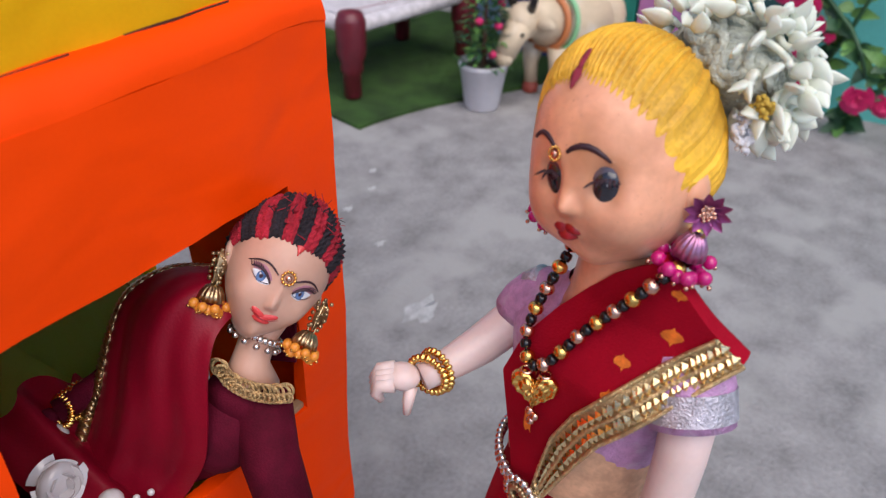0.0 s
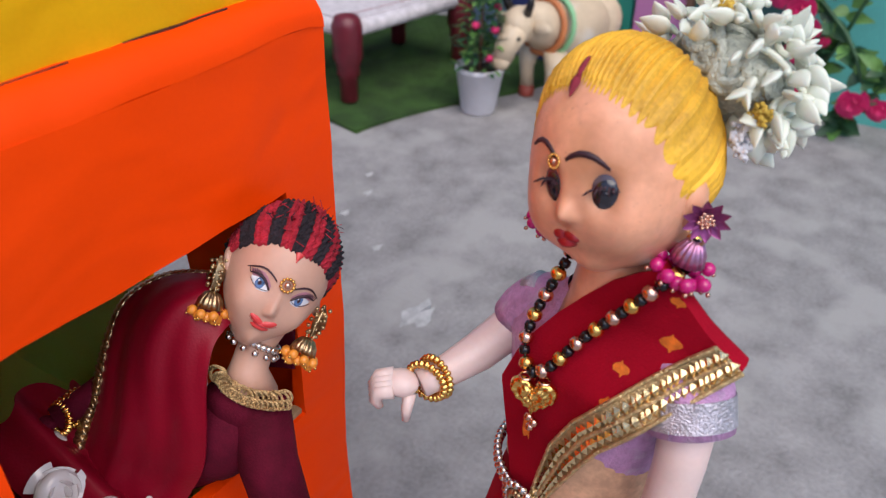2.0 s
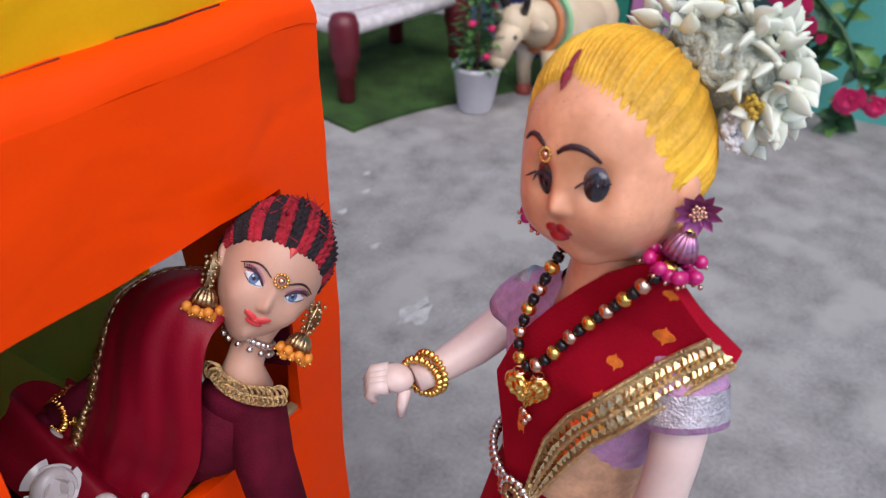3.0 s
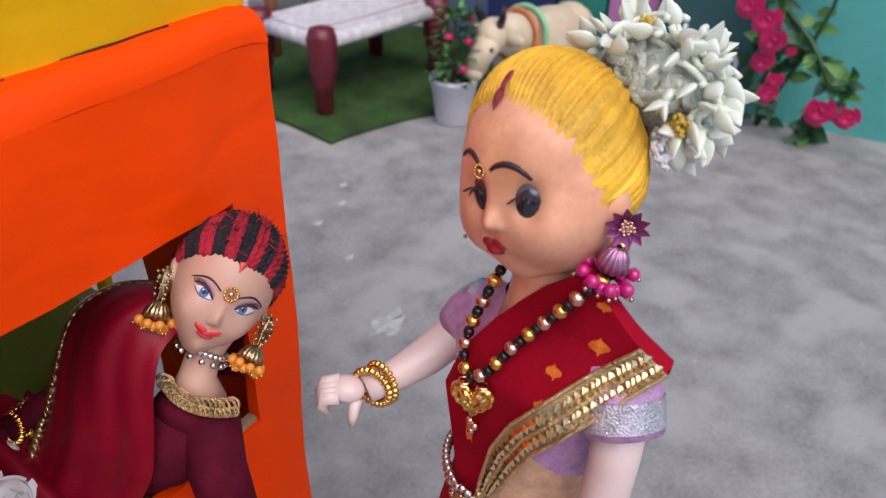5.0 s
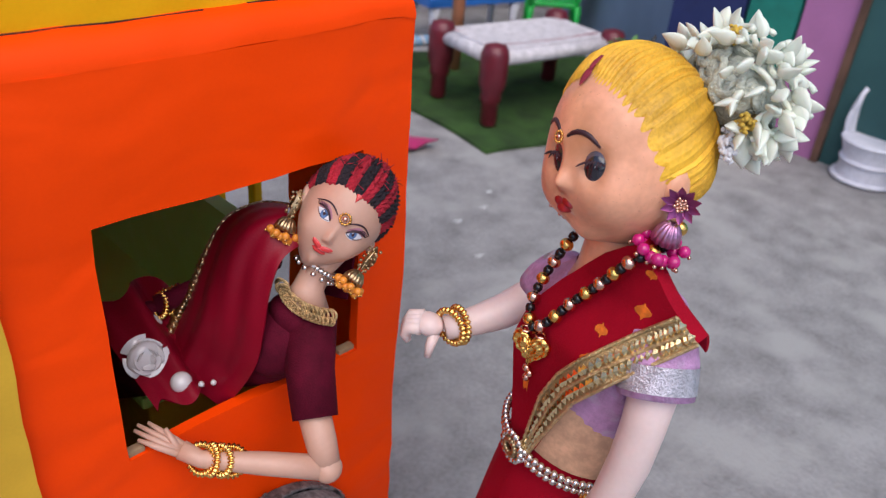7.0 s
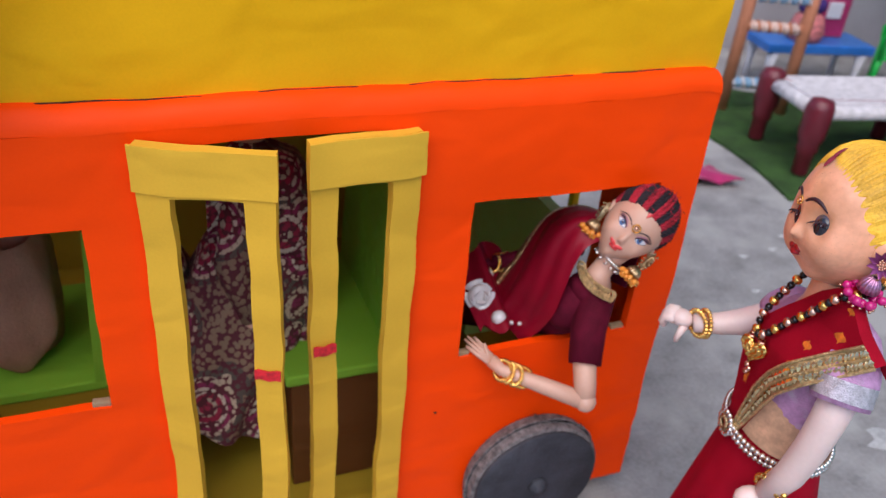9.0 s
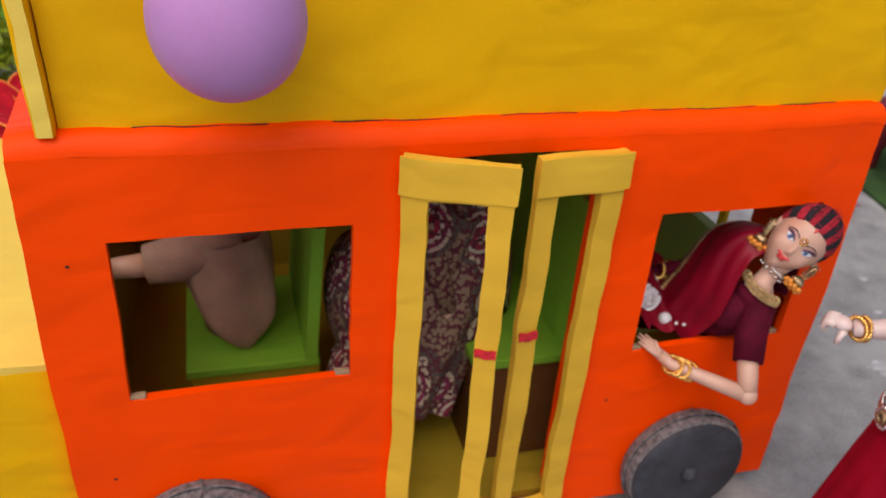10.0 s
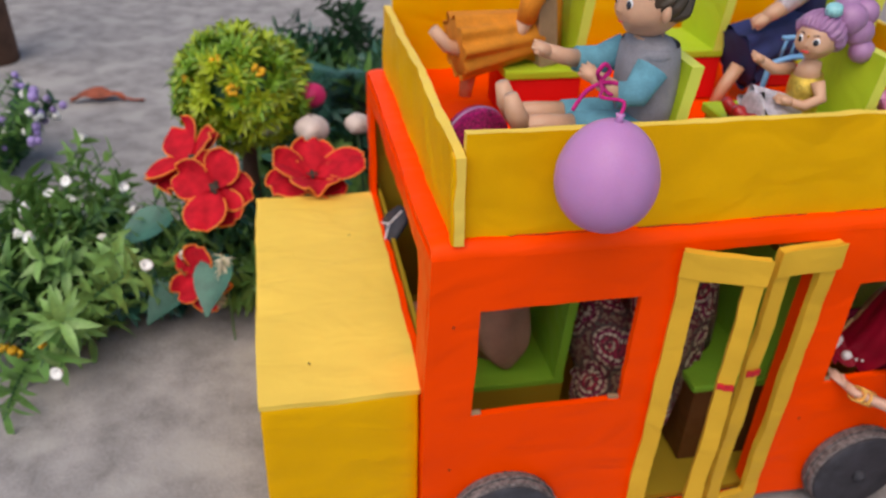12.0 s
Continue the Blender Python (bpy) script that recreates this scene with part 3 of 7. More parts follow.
def cow(m):
    C = Build()
    C.ball((0.075, 0, 0.075), (0.062, 0.034, 0.034), COWHIDE, seg=22, rings=14)
    C.ball((0.035, 0, 0.094), (0.026, 0.022, 0.018), COWHIDE)
    C.ball((0.120, 0, 0.074), (0.028, 0.032, 0.033), COWHIDE)
    C.tube([(0.03, 0, 0.082), (0.008, 0, 0.092), (-0.012, 0, 0.094)], [0.028, 0.022, 0.017], COWHIDE, 14)
    C.ball((-0.018, 0, 0.094), (0.02, 0.018, 0.02), COWHIDE)
    C.tube([(-0.02, 0, 0.094), (-0.034, 0, 0.078), (-0.044, 0, 0.062)], [0.017, 0.0135, 0.0115], COWHIDE, 14)
    C.ball((-0.046, 0, 0.060), (0.008, 0.012, 0.009), COWHIDE)
    for s in (-1, 1):
        C.ball((-0.012, s * 0.026, 0.094), (0.006, 0.013, 0.007), COWHIDE)
        C.tube([(-0.02, s * 0.011, 0.108), (-0.024, s * 0.018, 0.120), (-0.02, s * 0.016, 0.132)], [0.005, 0.004, 0.001], DARKDOT, 8)
        C.ball((-0.034, s * 0.0135, 0.085), 0.0022, DARKDOT)
        for x in (0.025, 0.118):
            C.tube([(x, s * 0.018, 0.06), (x - 0.002, s * 0.019, 0.035), (x, s * 0.018, 0.012)], [0.014, 0.0085, 0.0075], COWHIDE, 10)
            C.lathe([(0.009, 0), (0.0095, 0.004), (0.0078, 0.013)], COWRED, (x, s * 0.018, 0), seg=10)
    C.ring((0.022, 0, 0.085), 0.029, 0.0035, COWORANGE, toward((1, 0, -0.15)))
    C.ring((0.034, 0, 0.084), 0.0325, 0.0030, COWGREEN, toward((1, 0, -0.15)))
    C.tube([(0.147, 0, 0.085), (0.156, 0, 0.06), (0.153, 0, 0.035)], [0.004, 0.003, 0.005], COWHIDE, 8)
    thing("cow_figurine", "cream clay cow figurine with mint and orange collar bands", "figurine", b=C, m=m)
cow(pose(1.028, 0.209, 0.0, 0, 0, -14))


def cane_stool(m):
    s = thing("cane_chair", "white woven round toy chair with a curved back", "chair", m=m)
    S = Build()
    S.lathe([(0.030, 0.0), (0.033, 0.004), (0.028, 0.022), (0.033, 0.04), (0.035, 0.045), (0.031, 0.048), (0.001, 0.046)], STOOLWHITE, seg=28)
    part("seat_drum", S, s)
    part("backrest", Build().grid(lambda u, v: ((0.033 + 0.009 * v) * math.cos(math.pi * (0.02 + 0.96 * u)) * (1 - 0.25 * v ** 3), (0.030 + 0.010 * v) * math.sin(math.pi * (0.02 + 0.96 * u)),
                                                0.042 + 0.070 * v * math.sin(math.pi * (0.04 + 0.92 * u)) ** 0.3), 22, 10, STOOLWHITE, thick=0.005), s)
    for z in (0.004, 0.024, 0.046):
        part("band", Build().ring((0, 0, z), 0.0335 if z != 0.024 else 0.0295, 0.0028, STOOLWHITE), s)
cane_stool(pose(1.165, 0.022, 0.0, 0, 0, -75))

# Painted boards along the east wall.
def board(y0, y1, h, m, label):
    x = lambda y: 1.187 - 0.04 * y - 0.012
    W = Build()
    slab(W, m, lambda a, z, d: Vector((x(y0 + a) + d, y0 + a, z)), y1 - y0, h, 0.012, step=0.05, wob=0.0015)
    thing("painted_board", label, "board", "boards along the wall", b=W)
board(0.21, 0.30, 0.5, WALLNAVY, "navy painted board leaning on the wall")
board(0.147, 0.205, 0.5, WALLGREEN, "deep green painted board leaning on the wall")
board(0.085, 0.143, 0.5, WALLPINK, "pink painted board leaning on the wall")
board(-0.03, 0.076, 0.5, WALLDARK, "dark teal board behind the white toy chair")
W = Build()
slab(W, BARK, lambda a, z, d: Vector((1.166 + d, 0.0765 + a, z)), 0.008, 0.5, 0.015, step=0.05, wob=0.001)
thing("door_post", "thin brown wooden post between painted boards", "post", b=W)


def rope_chair(m):
    c = thing("rope_chair", "tall peach wooden frame wound with striped cords", "chair frame", m=m)
    for x in (0, 0.085):
        part("post", Build().tube([(x, 0, 0), (x, 0, 0.30)], 0.0085, WOODPEACH, 12), c)
    for z, mt in ((0.045, BLUECORD), (0.125, STRIPE), (0.165, BLUECORD), (0.24, STRIPE)):
        R = Build().tube([(0, 0, z), (0.085, 0, z)], 0.0065, mt, 10)
        for i in range(11):
            R.ring((0.006 + i * 0.0072, 0, z), 0.0068, 0.0022, mt if i % 2 else (WOODPEACH if mt is STRIPE else WHITEWEAVE), toward((1, 0, 0.3)), seg=12, tseg=6)
        part("rung", R, c, "cord-wound rung")
rope_chair(pose(0.955, 0.575, 0.0, 0, 0, -22))

tb = thing("low_table", "low blue lacquered toy table with pale legs", "table", m=pose(1.17, 0.66, 0, 0, 0, -12))
part("tabletop", Build().box((-0.09, -0.04, 0.06), (0.09, 0.04, 0.074), BLUEPAINT, 0.002), tb)
for x in (-0.075, 0.075):
    for y in (-0.03, 0.03):
        part("leg", Build().lathe([(0.006, 0), (0.005, 0.03), (0.009, 0.0605)], POTWHITE, (x, y, 0), seg=10), tb)
bag = thing("cloth_bundle", "pink striped cloth bundle tied with purple cloth", "bundle", m=pose(1.15, 0.655, 0.0742))
part("bundle_body", Build().lathe([(0.001, 0), (0.024, 0.0), (0.028, 0.012), (0.022, 0.035), (0.012, 0.045)], STRIPECLOTH, seg=14), bag)
part("purple_wrap", Build().ball((0, 0, 0.052), (0.024, 0.018, 0.014), PURPLECLOTH), bag)
box = thing("magenta_box", "magenta toy box with a white panel on the table", "box", m=pose(1.205, 0.672, 0.0742, 0, 0, -15))
part("box_body", Build().box((-0.026, -0.012, 0), (0.026, 0.012, 0.085), MAGENTA, 0.003), box)
part("panel", Build().box((-0.012, -0.0145, 0.03), (0.012, -0.0115, 0.055), POTWHITE, 0.001), box, "small white panel")


def plastic_chair(m):
    c = thing("plastic_chair", "bright green plastic toy armchair", "chair", m=m)
    part("seat", Build().box((-0.04, -0.04, 0.05), (0.04, 0.04, 0.058), GREENPLASTIC, 0.003), c)
    part("backrest", Build().grid(lambda u, v: (0.038 + 0.022 * v, -0.042 + 0.084 * u, 0.055 + 0.09 * v), 8, 8, GREENPLASTIC, thick=0.006), c)
    for s in (-1, 1):
        for x in (-0.037, 0.037):
            part("leg", Build().tube([(x * 1.1, s * 0.042, 0), (x, s * 0.038, 0.055)], [0.004, 0.006], GREENPLASTIC, 8), c)
        part("armrest", Build().tube([(-0.037, s * 0.04, 0.05), (-0.042, s * 0.044, 0.085), (-0.036, s * 0.044, 0.092), (0.045, s * 0.044, 0.098)], 0.0055, GREENPLASTIC, 8, 0.7), c)
plastic_chair(pose(1.33, 0.61, 0.0, 0, 0, -48))
K = Build()
K.grid(lambda u, v: (0.745 + 0.075 * u - 0.01 * v, 0.375 + 0.05 * v - 0.02 * u, 0.004 + 0.007 * abs(math.sin(5 * u + 2 * v)) * (1 - v * 0.5)), 14, 10, MAGENTA, thick=-0.002)
thing("cloth_scrap", "crumpled magenta cloth lying on the concrete", "cloth", b=K)


# ---- dolls ----
STAIN = mat("brown_scuff", (0.60, 0.27, 0.16), 0.5, vary=0.2)
SKIN = mat("peach_vinyl_skin", (0.78, 0.37, 0.225), 0.29, vary=0.14, scale=60, bump=0.06, grain=500, sss=0.12, second=(0.56, 0.25, 0.13), spot=0.55, spec=0.35)
PALESKIN = mat("pale_pink_vinyl", (0.74, 0.56, 0.52), 0.35, vary=0.05, scale=40, bump=0.03, sss=0.12)
FACE2 = mat("fair_vinyl_face", (0.58, 0.335, 0.245), 0.42, vary=0.05, scale=40, bump=0.02, sss=0.1)
BLUSH = mat("rosy_paint", (0.66, 0.22, 0.20), 0.45, vary=0.08)
LIPS = mat("red_lip_paint", (0.31, 0.012, 0.018), 0.28, vary=0.25, scale=300)
LIPS2 = mat("coral_lip_paint", (0.62, 0.05, 0.05), 0.25)
BROW = mat("dark_brow_paint", (0.035, 0.010, 0.018), 0.5)
EYE = mat("smoky_eye_glass", (0.02, 0.02, 0.03), 0.08, vary=0.5, scale=400, coat=0.6)
EYELID = mat("grey_eye_shell", (0.10, 0.075, 0.095), 0.15, vary=0.3, scale=300, coat=0.5)
EYEWHITE = mat("eye_white", (0.70, 0.70, 0.74), 0.25)
EYEBLUE = mat("blue_iris", (0.10, 0.18, 0.36), 0.2, vary=0.4, scale=500)
SHADOWPINK = mat("mauve_eye_paint", (0.40, 0.17, 0.22), 0.5)
SINDOOR = mat("vermilion_powder", (0.22, 0.012, 0.03), 0.8, vary=0.3, scale=200)
YELLOWHAIR = mat("yellow_rooted_hair", (0.80, 0.41, 0.028), 0.55, vary=0.34, scale=70, grain=900, bump=0.3)
YARNRED = mat("red_wool_yarn", (0.42, 0.012, 0.03), 0.9, vary=0.35, scale=260, grain=1600, bump=1.0)
YARNBLACK = mat("black_wool_yarn", (0.020, 0.012, 0.018), 0.9, vary=0.4, scale=260, grain=1600, bump=1.0)
SARIRED = mat("deep_red_crepe", (0.33, 0.003, 0.016), 0.75, vary=0.16, scale=40, grain=1500, bump=0.3, spec=0.08)
SARISILK = mat("crimson_satin", (0.21, 0.002, 0.014), 0.42, vary=0.14, scale=40, grain=1200, bump=0.12, spec=0.22)
VELVET = mat("maroon_velvet", (0.085, 0.003, 0.014), 0.8, vary=0.3, scale=120, grain=1500, bump=0.3, spec=0.12)
LILAC = mat("lilac_brocade", (0.50, 0.26, 0.46), 0.55, vary=0.18, scale=300, grain=1100, bump=0.6, second=(0.52, 0.36, 0.50), spot=0.54)
SILVERTHREAD = mat("silver_brocade", (0.62, 0.58, 0.64), 0.38, metal=0.7, vary=0.25, scale=300, grain=1500, bump=0.9)
GOLD = mat("polished_gold", (0.80, 0.47, 0.13), 0.24, metal=1.0, vary=0.15, scale=200, bump=0.1)
ANTIQUE = mat("antique_gold", (0.50, 0.36, 0.20), 0.32, metal=1.0, vary=0.4, scale=300, bump=0.3)
COPPER = mat("rose_copper_bead", (0.72, 0.42, 0.32), 0.22, metal=1.0, vary=0.15, bump=0)
SILVER = mat("silver_metal", (0.72, 0.66, 0.62), 0.25, metal=1.0, vary=0.2, scale=300, bump=0.1)
JET = mat("black_bead", (0.008, 0.006, 0.008), 0.15, bump=0)
PINKBEAD = mat("pink_glass_bead", (0.55, 0.01, 0.17), 0.2, vary=0.15, bump=0, coat=0.4)
SILVERPLUM = mat("silvery_plum_metal", (0.48, 0.22, 0.36), 0.28, metal=0.8, vary=0.3, scale=300, bump=0.1)
PLUM = mat("plum_enamel", (0.26, 0.05, 0.17), 0.3, metal=0.5, vary=0.2, bump=0)
ORANGEBEAD = mat("orange_bead", (0.75, 0.26, 0.03), 0.35, vary=0.12, bump=0)
PEARL = mat("pearl", (0.62, 0.58, 0.57), 0.2, vary=0.05, bump=0, coat=0.5)
ORANGEMOTIF = mat("orange_print", (0.72, 0.17, 0.015), 0.6, vary=0.3, scale=400)
WHITEPLASTIC = mat("ivory_plastic_petal", (0.74, 0.76, 0.64), 0.35, vary=0.05, scale=60, bump=0.03, sss=0.1)
CROCHET = mat("grey_green_crochet", (0.48, 0.50, 0.42), 0.9, vary=0.35, scale=240, grain=1100, bump=1.0)
COTTON = mat("white_cotton_fluff", (0.78, 0.76, 0.78), 0.95, vary=0.1, bump=0.6)
YELLOWFLUFF = mat("yellow_felt", (0.62, 0.40, 0.06), 0.95, vary=0.25, bump=0.8)
TANNET = mat("tan_net", (0.62, 0.36, 0.22), 0.8, vary=0.2, scale=200)


def mm(x, y, z):
    return Vector((x, y, z)) / 1000


def ang(az, el):
    a, e = radians(az), radians(el)
    return Vector((math.cos(e) * math.sin(a), -math.cos(e) * math.cos(a), math.sin(e)))


def lump(az, el, a0, e0, wa, we):
    return math.exp(-((az - a0) / wa) ** 2 - ((el - e0) / we) ** 2)


class Head:
    """A doll's head: directions by azimuth (0 is the face) and elevation, in mm round its centre."""

    def __init__(self, centre, radii, turn, nose, cheek, socket, chin, jaw=2.6, low=1.0, taper=0.0, extra=()):
        self.c, self.r, self.t = Vector(centre), radii, turn
        self.k = nose, cheek, socket, chin
        self.jaw, self.low, self.taper, self.extra = jaw, low, taper, extra

    def p(self, az, el, off=0.0):
        nose, cheek, socket, chin = self.k
        d = ang(az, el)
        slim = 1 - self.taper * max(0.0, -d.z) ** 1.5
        q = Vector((d.x * self.r[0] * slim, d.y * self.r[1], d.z * self.r[2] * (self.low if d.z < 0 else 1)))
        s = abs(az)
        bump = nose * lump(az, el, 0, -11, 6, 7) + 0.35 * nose * lump(az, el, 0, -3, 5, 8)
        bump += cheek * lump(s, el, 36, -24, 26, 20) - socket * lump(s, el, 18, 4, 11, 10)
        bump += chin * lump(az, el, 0, -52, 22, 12) + 0.5 * nose * lump(az, el, 0, -29, 9, 6)
        bump -= self.jaw * lump(s, el, 60, -50, 40, 22)
        for a0, e0, wa, we, amp in self.extra:
            bump += amp * lump(az, el, a0, e0, wa, we)
        return self.c + self.t @ ((q + d * (bump + off)) / 1000)

    def skin(self, b, m, nu=96, nv=72):
        b.grid(lambda u, v: self.p(-180 + 360 * u, -89.5 + 179 * v), nu, nv, m, wrap=True)

    def paint(self, b, a0, e0, ra, re, m, off=0.12, dome=0.0, lean=0.0, shape=None, nu=36, nv=5):
        """A painted patch on the face, its outline an oval or shape(angle), raised by dome in its middle."""
        c, s = math.cos(radians(lean)), math.sin(radians(lean))
        def f(u, v):
            a = math.tau * u
            k = shape(a) if shape else 1.0
            x, y = v * k * ra * math.cos(a), v * k * re * math.sin(a)
            return self.p(a0 + c * x - s * y, e0 + s * x + c * y, off + dome * (1 - v * v) - (0.3 if v == 1 else 0))
        b.grid(f, nu, nv, m, wrap=True)

    def axes(self, az, el):
        """Columns right, down into the head, up at a point of the face."""
        n = self.t @ ang(az, el)
        up = self.t @ Vector((0, 0, 1))
        up = (up - n * up.dot(n)).normalized()
        return Matrix((up.cross(n), -n, up)).transposed()

    def stroke(self, b, path, width, m, off=0.35):
        pts = [self.p(a, e, off) for a, e in path]
        n = len(pts) - 1
        b.tube(pts, [width / 1000 * (0.25 + 0.75 * math.sin(math.pi * (0.15 + 0.8 * i / n))) for i in range(n + 1)], m, 6)

    def cap(self, b, hairline, bun, mats, waves, off=1.2, depth=0.5, jag=2.0, cols=6, rows=16, twist=0.0):
        """Combed-back hair from a hairline el(az) to a bun; mats alternate lock by lock."""
        q = ang(*bun)
        def at(az, v, w):
            d = ang(az, hairline(az))
            turn = q.angle(d)
            t = v + (jag * abs(math.cos(w * math.pi)) / 57 / max(0.2, turn) if v == 1 else 0)
            e = (q * math.sin((1 - t) * turn) + d * math.sin(t * turn)) / math.sin(turn)
            a2, e2 = math.degrees(math.atan2(e.x, -e.y)), math.degrees(math.asin(max(-1, min(1, e.z))))
            h = off + depth * abs(math.sin(w * math.pi)) + 0.16 * math.sin(w * 23) + 0.14 * math.sin(w * 71 + v * 3) + 0.1 * math.sin(w * 157) + twist * math.sin(v * 95 + w * 6.28) if v < 1 else 0.05
            return self.p(a2, e2, h * min(1, 0.35 + 4 * (1 - v)) if v < 1 else 0.05)
        n, rows_v = waves * cols, [1 - (1 - j / rows) ** 1.6 for j in range(rows)] + [1]
        pts = [at(-180 + 360 * i / n, v, i / cols) for v in rows_v for i in range(n)]
        k = len(b.m)
        b.add(pts, [(j * n + i, j * n + (i + 1) % n, (j + 1) * n + (i + 1) % n, (j + 1) * n + i) for j in range(rows) for i in range(n)], mats[0])
        for m in mats[1:]:
            if m not in b.mats:
                b.mats.append(m)
        for j in range(rows):
            for i in range(n):
                b.m[k + j * n + i] = b.mats.index(mats[(i // cols) % len(mats)])


def table(pairs):
    """A smooth function through (x, y) pairs."""
    def f(x):
        x = abs(x)
        for (a, ya), (c, yc) in zip(pairs, pairs[1:]):
            if x <= c:
                t = (x - a) / (c - a)
                return ya + (yc - ya) * t * t * (3 - 2 * t)
        return pairs[-1][1]
    return f


def earring(name, label, at, m, beads, scale=1.0, flower=True):
    """Flower stud, ribbed dome and a ring of hanging beads; front is -y."""
    s = scale / 1000
    e = thing(name, label, "earring", "earrings", m=m)
    P = Build()
    if flower:
        for i in range(10):
            a = math.tau * i / 10
            d = Vector((math.cos(a), -0.15, math.sin(a)))
            blade(P, d * 1.3 * s, d, (0, -1, 0), 4.0 * s, 2.4 * s, PLUM, 0.5, -0.25, 5)
        part("petals", P, e, "plum enamel petals")
        C = Build()
        for i in range(16):
            r = 1.9 * math.sqrt(i / 16) * s
            C.ball((r * math.cos(i * 2.4), -1.2 * s, r * math.sin(i * 2.4)), 0.5 * s, COPPER, seg=8, rings=6)
        part("centre", C, e)
    else:
        P.grid(lambda u, v: (3.4 * s * math.sin(math.pi * v) * (0.6 + 0.4 * math.cos(4 * u)) * math.cos(math.tau * u), -1.2 * s + 1.0 * s * math.sin(math.tau * u), (4 - 13 * v) * s), 16, 16, ANTIQUE, wrap=True)
        for i in range(20):
            P.ball((2.6 * s * math.sin(i * 1.7), -1.6 * s + 0.8 * s * math.cos(i * 1.3), (3.5 - 12 * i / 20) * s), 0.8 * s, ANTIQUE, seg=7, rings=5)
        part("filigree", P, e, "antique metal filigree")
    zd = -7.6 * s if flower else -11 * s
    part("loop", Build().ring((0, -0.5 * s, zd + 2.6 * s), 1.4 * s, 0.4 * s, ANTIQUE, toward((0.4, 1, 0)), 14, 6), e)
    D = Build()
    prof = [(0.5, 2), (1.9, 1.3), (3.1, -0.8), (3.6, -3.6), (2.2, -3.6)] if flower else [(0.5, 2), (2.5, 1.2), (4.2, -1.2), (4.9, -4.2), (3, -4.2)]
    D.grid(lambda u, v: Vector(((prof[round(v * 4)][0] + 0.35 * abs(math.sin(math.pi * 14 * u))) * s * math.cos(math.tau * u), (prof[round(v * 4)][0] + 0.35 * abs(math.sin(math.pi * 14 * u))) * s * math.sin(math.tau * u), zd + prof[round(v * 4)][1] * s)), 112, 4, SILVERPLUM if flower else ANTIQUE, wrap=True)
    part("dome", D, e, "ribbed dome")
    random.seed(21)
    for i in range(17):
        a = math.tau * i / 17
        r = (6.0 if i % 2 else 4.2) * s
        z = zd - (5.6 if i % 2 else 7.4) * s + random.uniform(-0.6, 0.6) * s
        q = part("bead", Build().ball((r * math.cos(a), r * math.sin(a), z), (1.65 if flower else 1.85) * s, beads, seg=12, rings=8), e)
        part("tip", Build().ball((r * 1.3 * math.cos(a), r * 1.3 * math.sin(a), z - 1.3 * s), 0.6 * s, COPPER if flower else GOLD, seg=7, rings=5), q)
    return e


def bangles(label, centre, axis, r, n, m, group="bangles"):
    for i in range(n):
        K = Build()
        c = Vector(centre) + Vector(axis).normalized() * (i - (n - 1) / 2) * 0.0034
        rot = toward(Vector(axis) + Vector((0.12 * math.sin(i * 3), 0.1 * math.cos(i * 2), 0)))
        def bead_ring(u, v):
            t = 0.0007 + 0.0007 * abs(math.sin(math.pi * 22 * u))
            q = r + t * math.cos(math.tau * v)
            return (q * math.cos(math.tau * u), q * math.sin(math.tau * u), t * math.sin(math.tau * v))
        K.grid(bead_ring, 176, 8, GOLD, wrap=True)
        b = thing("bangle", label, "bangle", group, b=K, m=m @ Matrix.Translation(c) @ rot.to_4x4())


# The large-headed blonde doll, standing.
DM = pose(0.4345, -0.097, 0.2573, 0, 0, 253)
FOOT = -257.3
rows = [(-30, 8.5, 8.5, 0), (-40, 10, 9, 0), (-46, 14, 11, 0), (-54, 24, 14.5, 0), (-62, 30, 17.5, 0), (-78, 28, 18.5, 0), (-98, 25, 18, 0), (-115, 24, 18, 0)]
def half(z):
    """Half width and half depth of the body at height z."""
    for (a, w, d, _), (c, w2, d2, _) in zip(rows, rows[1:]):
        if z >= c:
            t = (a - z) / (a - c)
            return w + (w2 - w) * max(0, t), d + (d2 - d) * max(0, t)
    return rows[-1][1], rows[-1][2]
def front(x, z, off=0.0):
    w, d = half(z)
    k = max(0.0, 1 - (x / (w + 3)) ** 2)
    return mm(x, -(d + off) * math.sqrt(k) if k > 0 else 0.0, z)
HT = Matrix.Rotation(radians(3.96), 3, "Z") @ Matrix.Rotation(radians(-2.04), 3, "X") @ Matrix.Rotation(radians(-13.74), 3, "Y")
EYES = ((-11.5, 0.0, -14), (26.5, -2.0, 12))
H1 = Head(mm(0.28, -1.37, -0.77), (21.8, 25.6, 29.5), HT, 1.2, 3.2, 0.4, 2.2, 0.6, 0.96, 0.0,
          [(a, e, 8.0, 9.6, -3.2) for a, e, k in EYES] + [(a, e + 12, 13, 5.5, 0.5) for a, e, k in EYES] +
          [(3, -10.5, 4.8, 4.6, 2.5), (-2, -13.5, 3.2, 2.8, 0.5), (8, -13.5, 3.2, 2.8, 0.5), (-4, -21.5, 5, 2.5, -0.5), (-5, -34.5, 9, 3.5, -0.6), (38, -16, 14, 12, 0.7)])
D = Build()
H1.skin(D, SKIN, 240, 180)
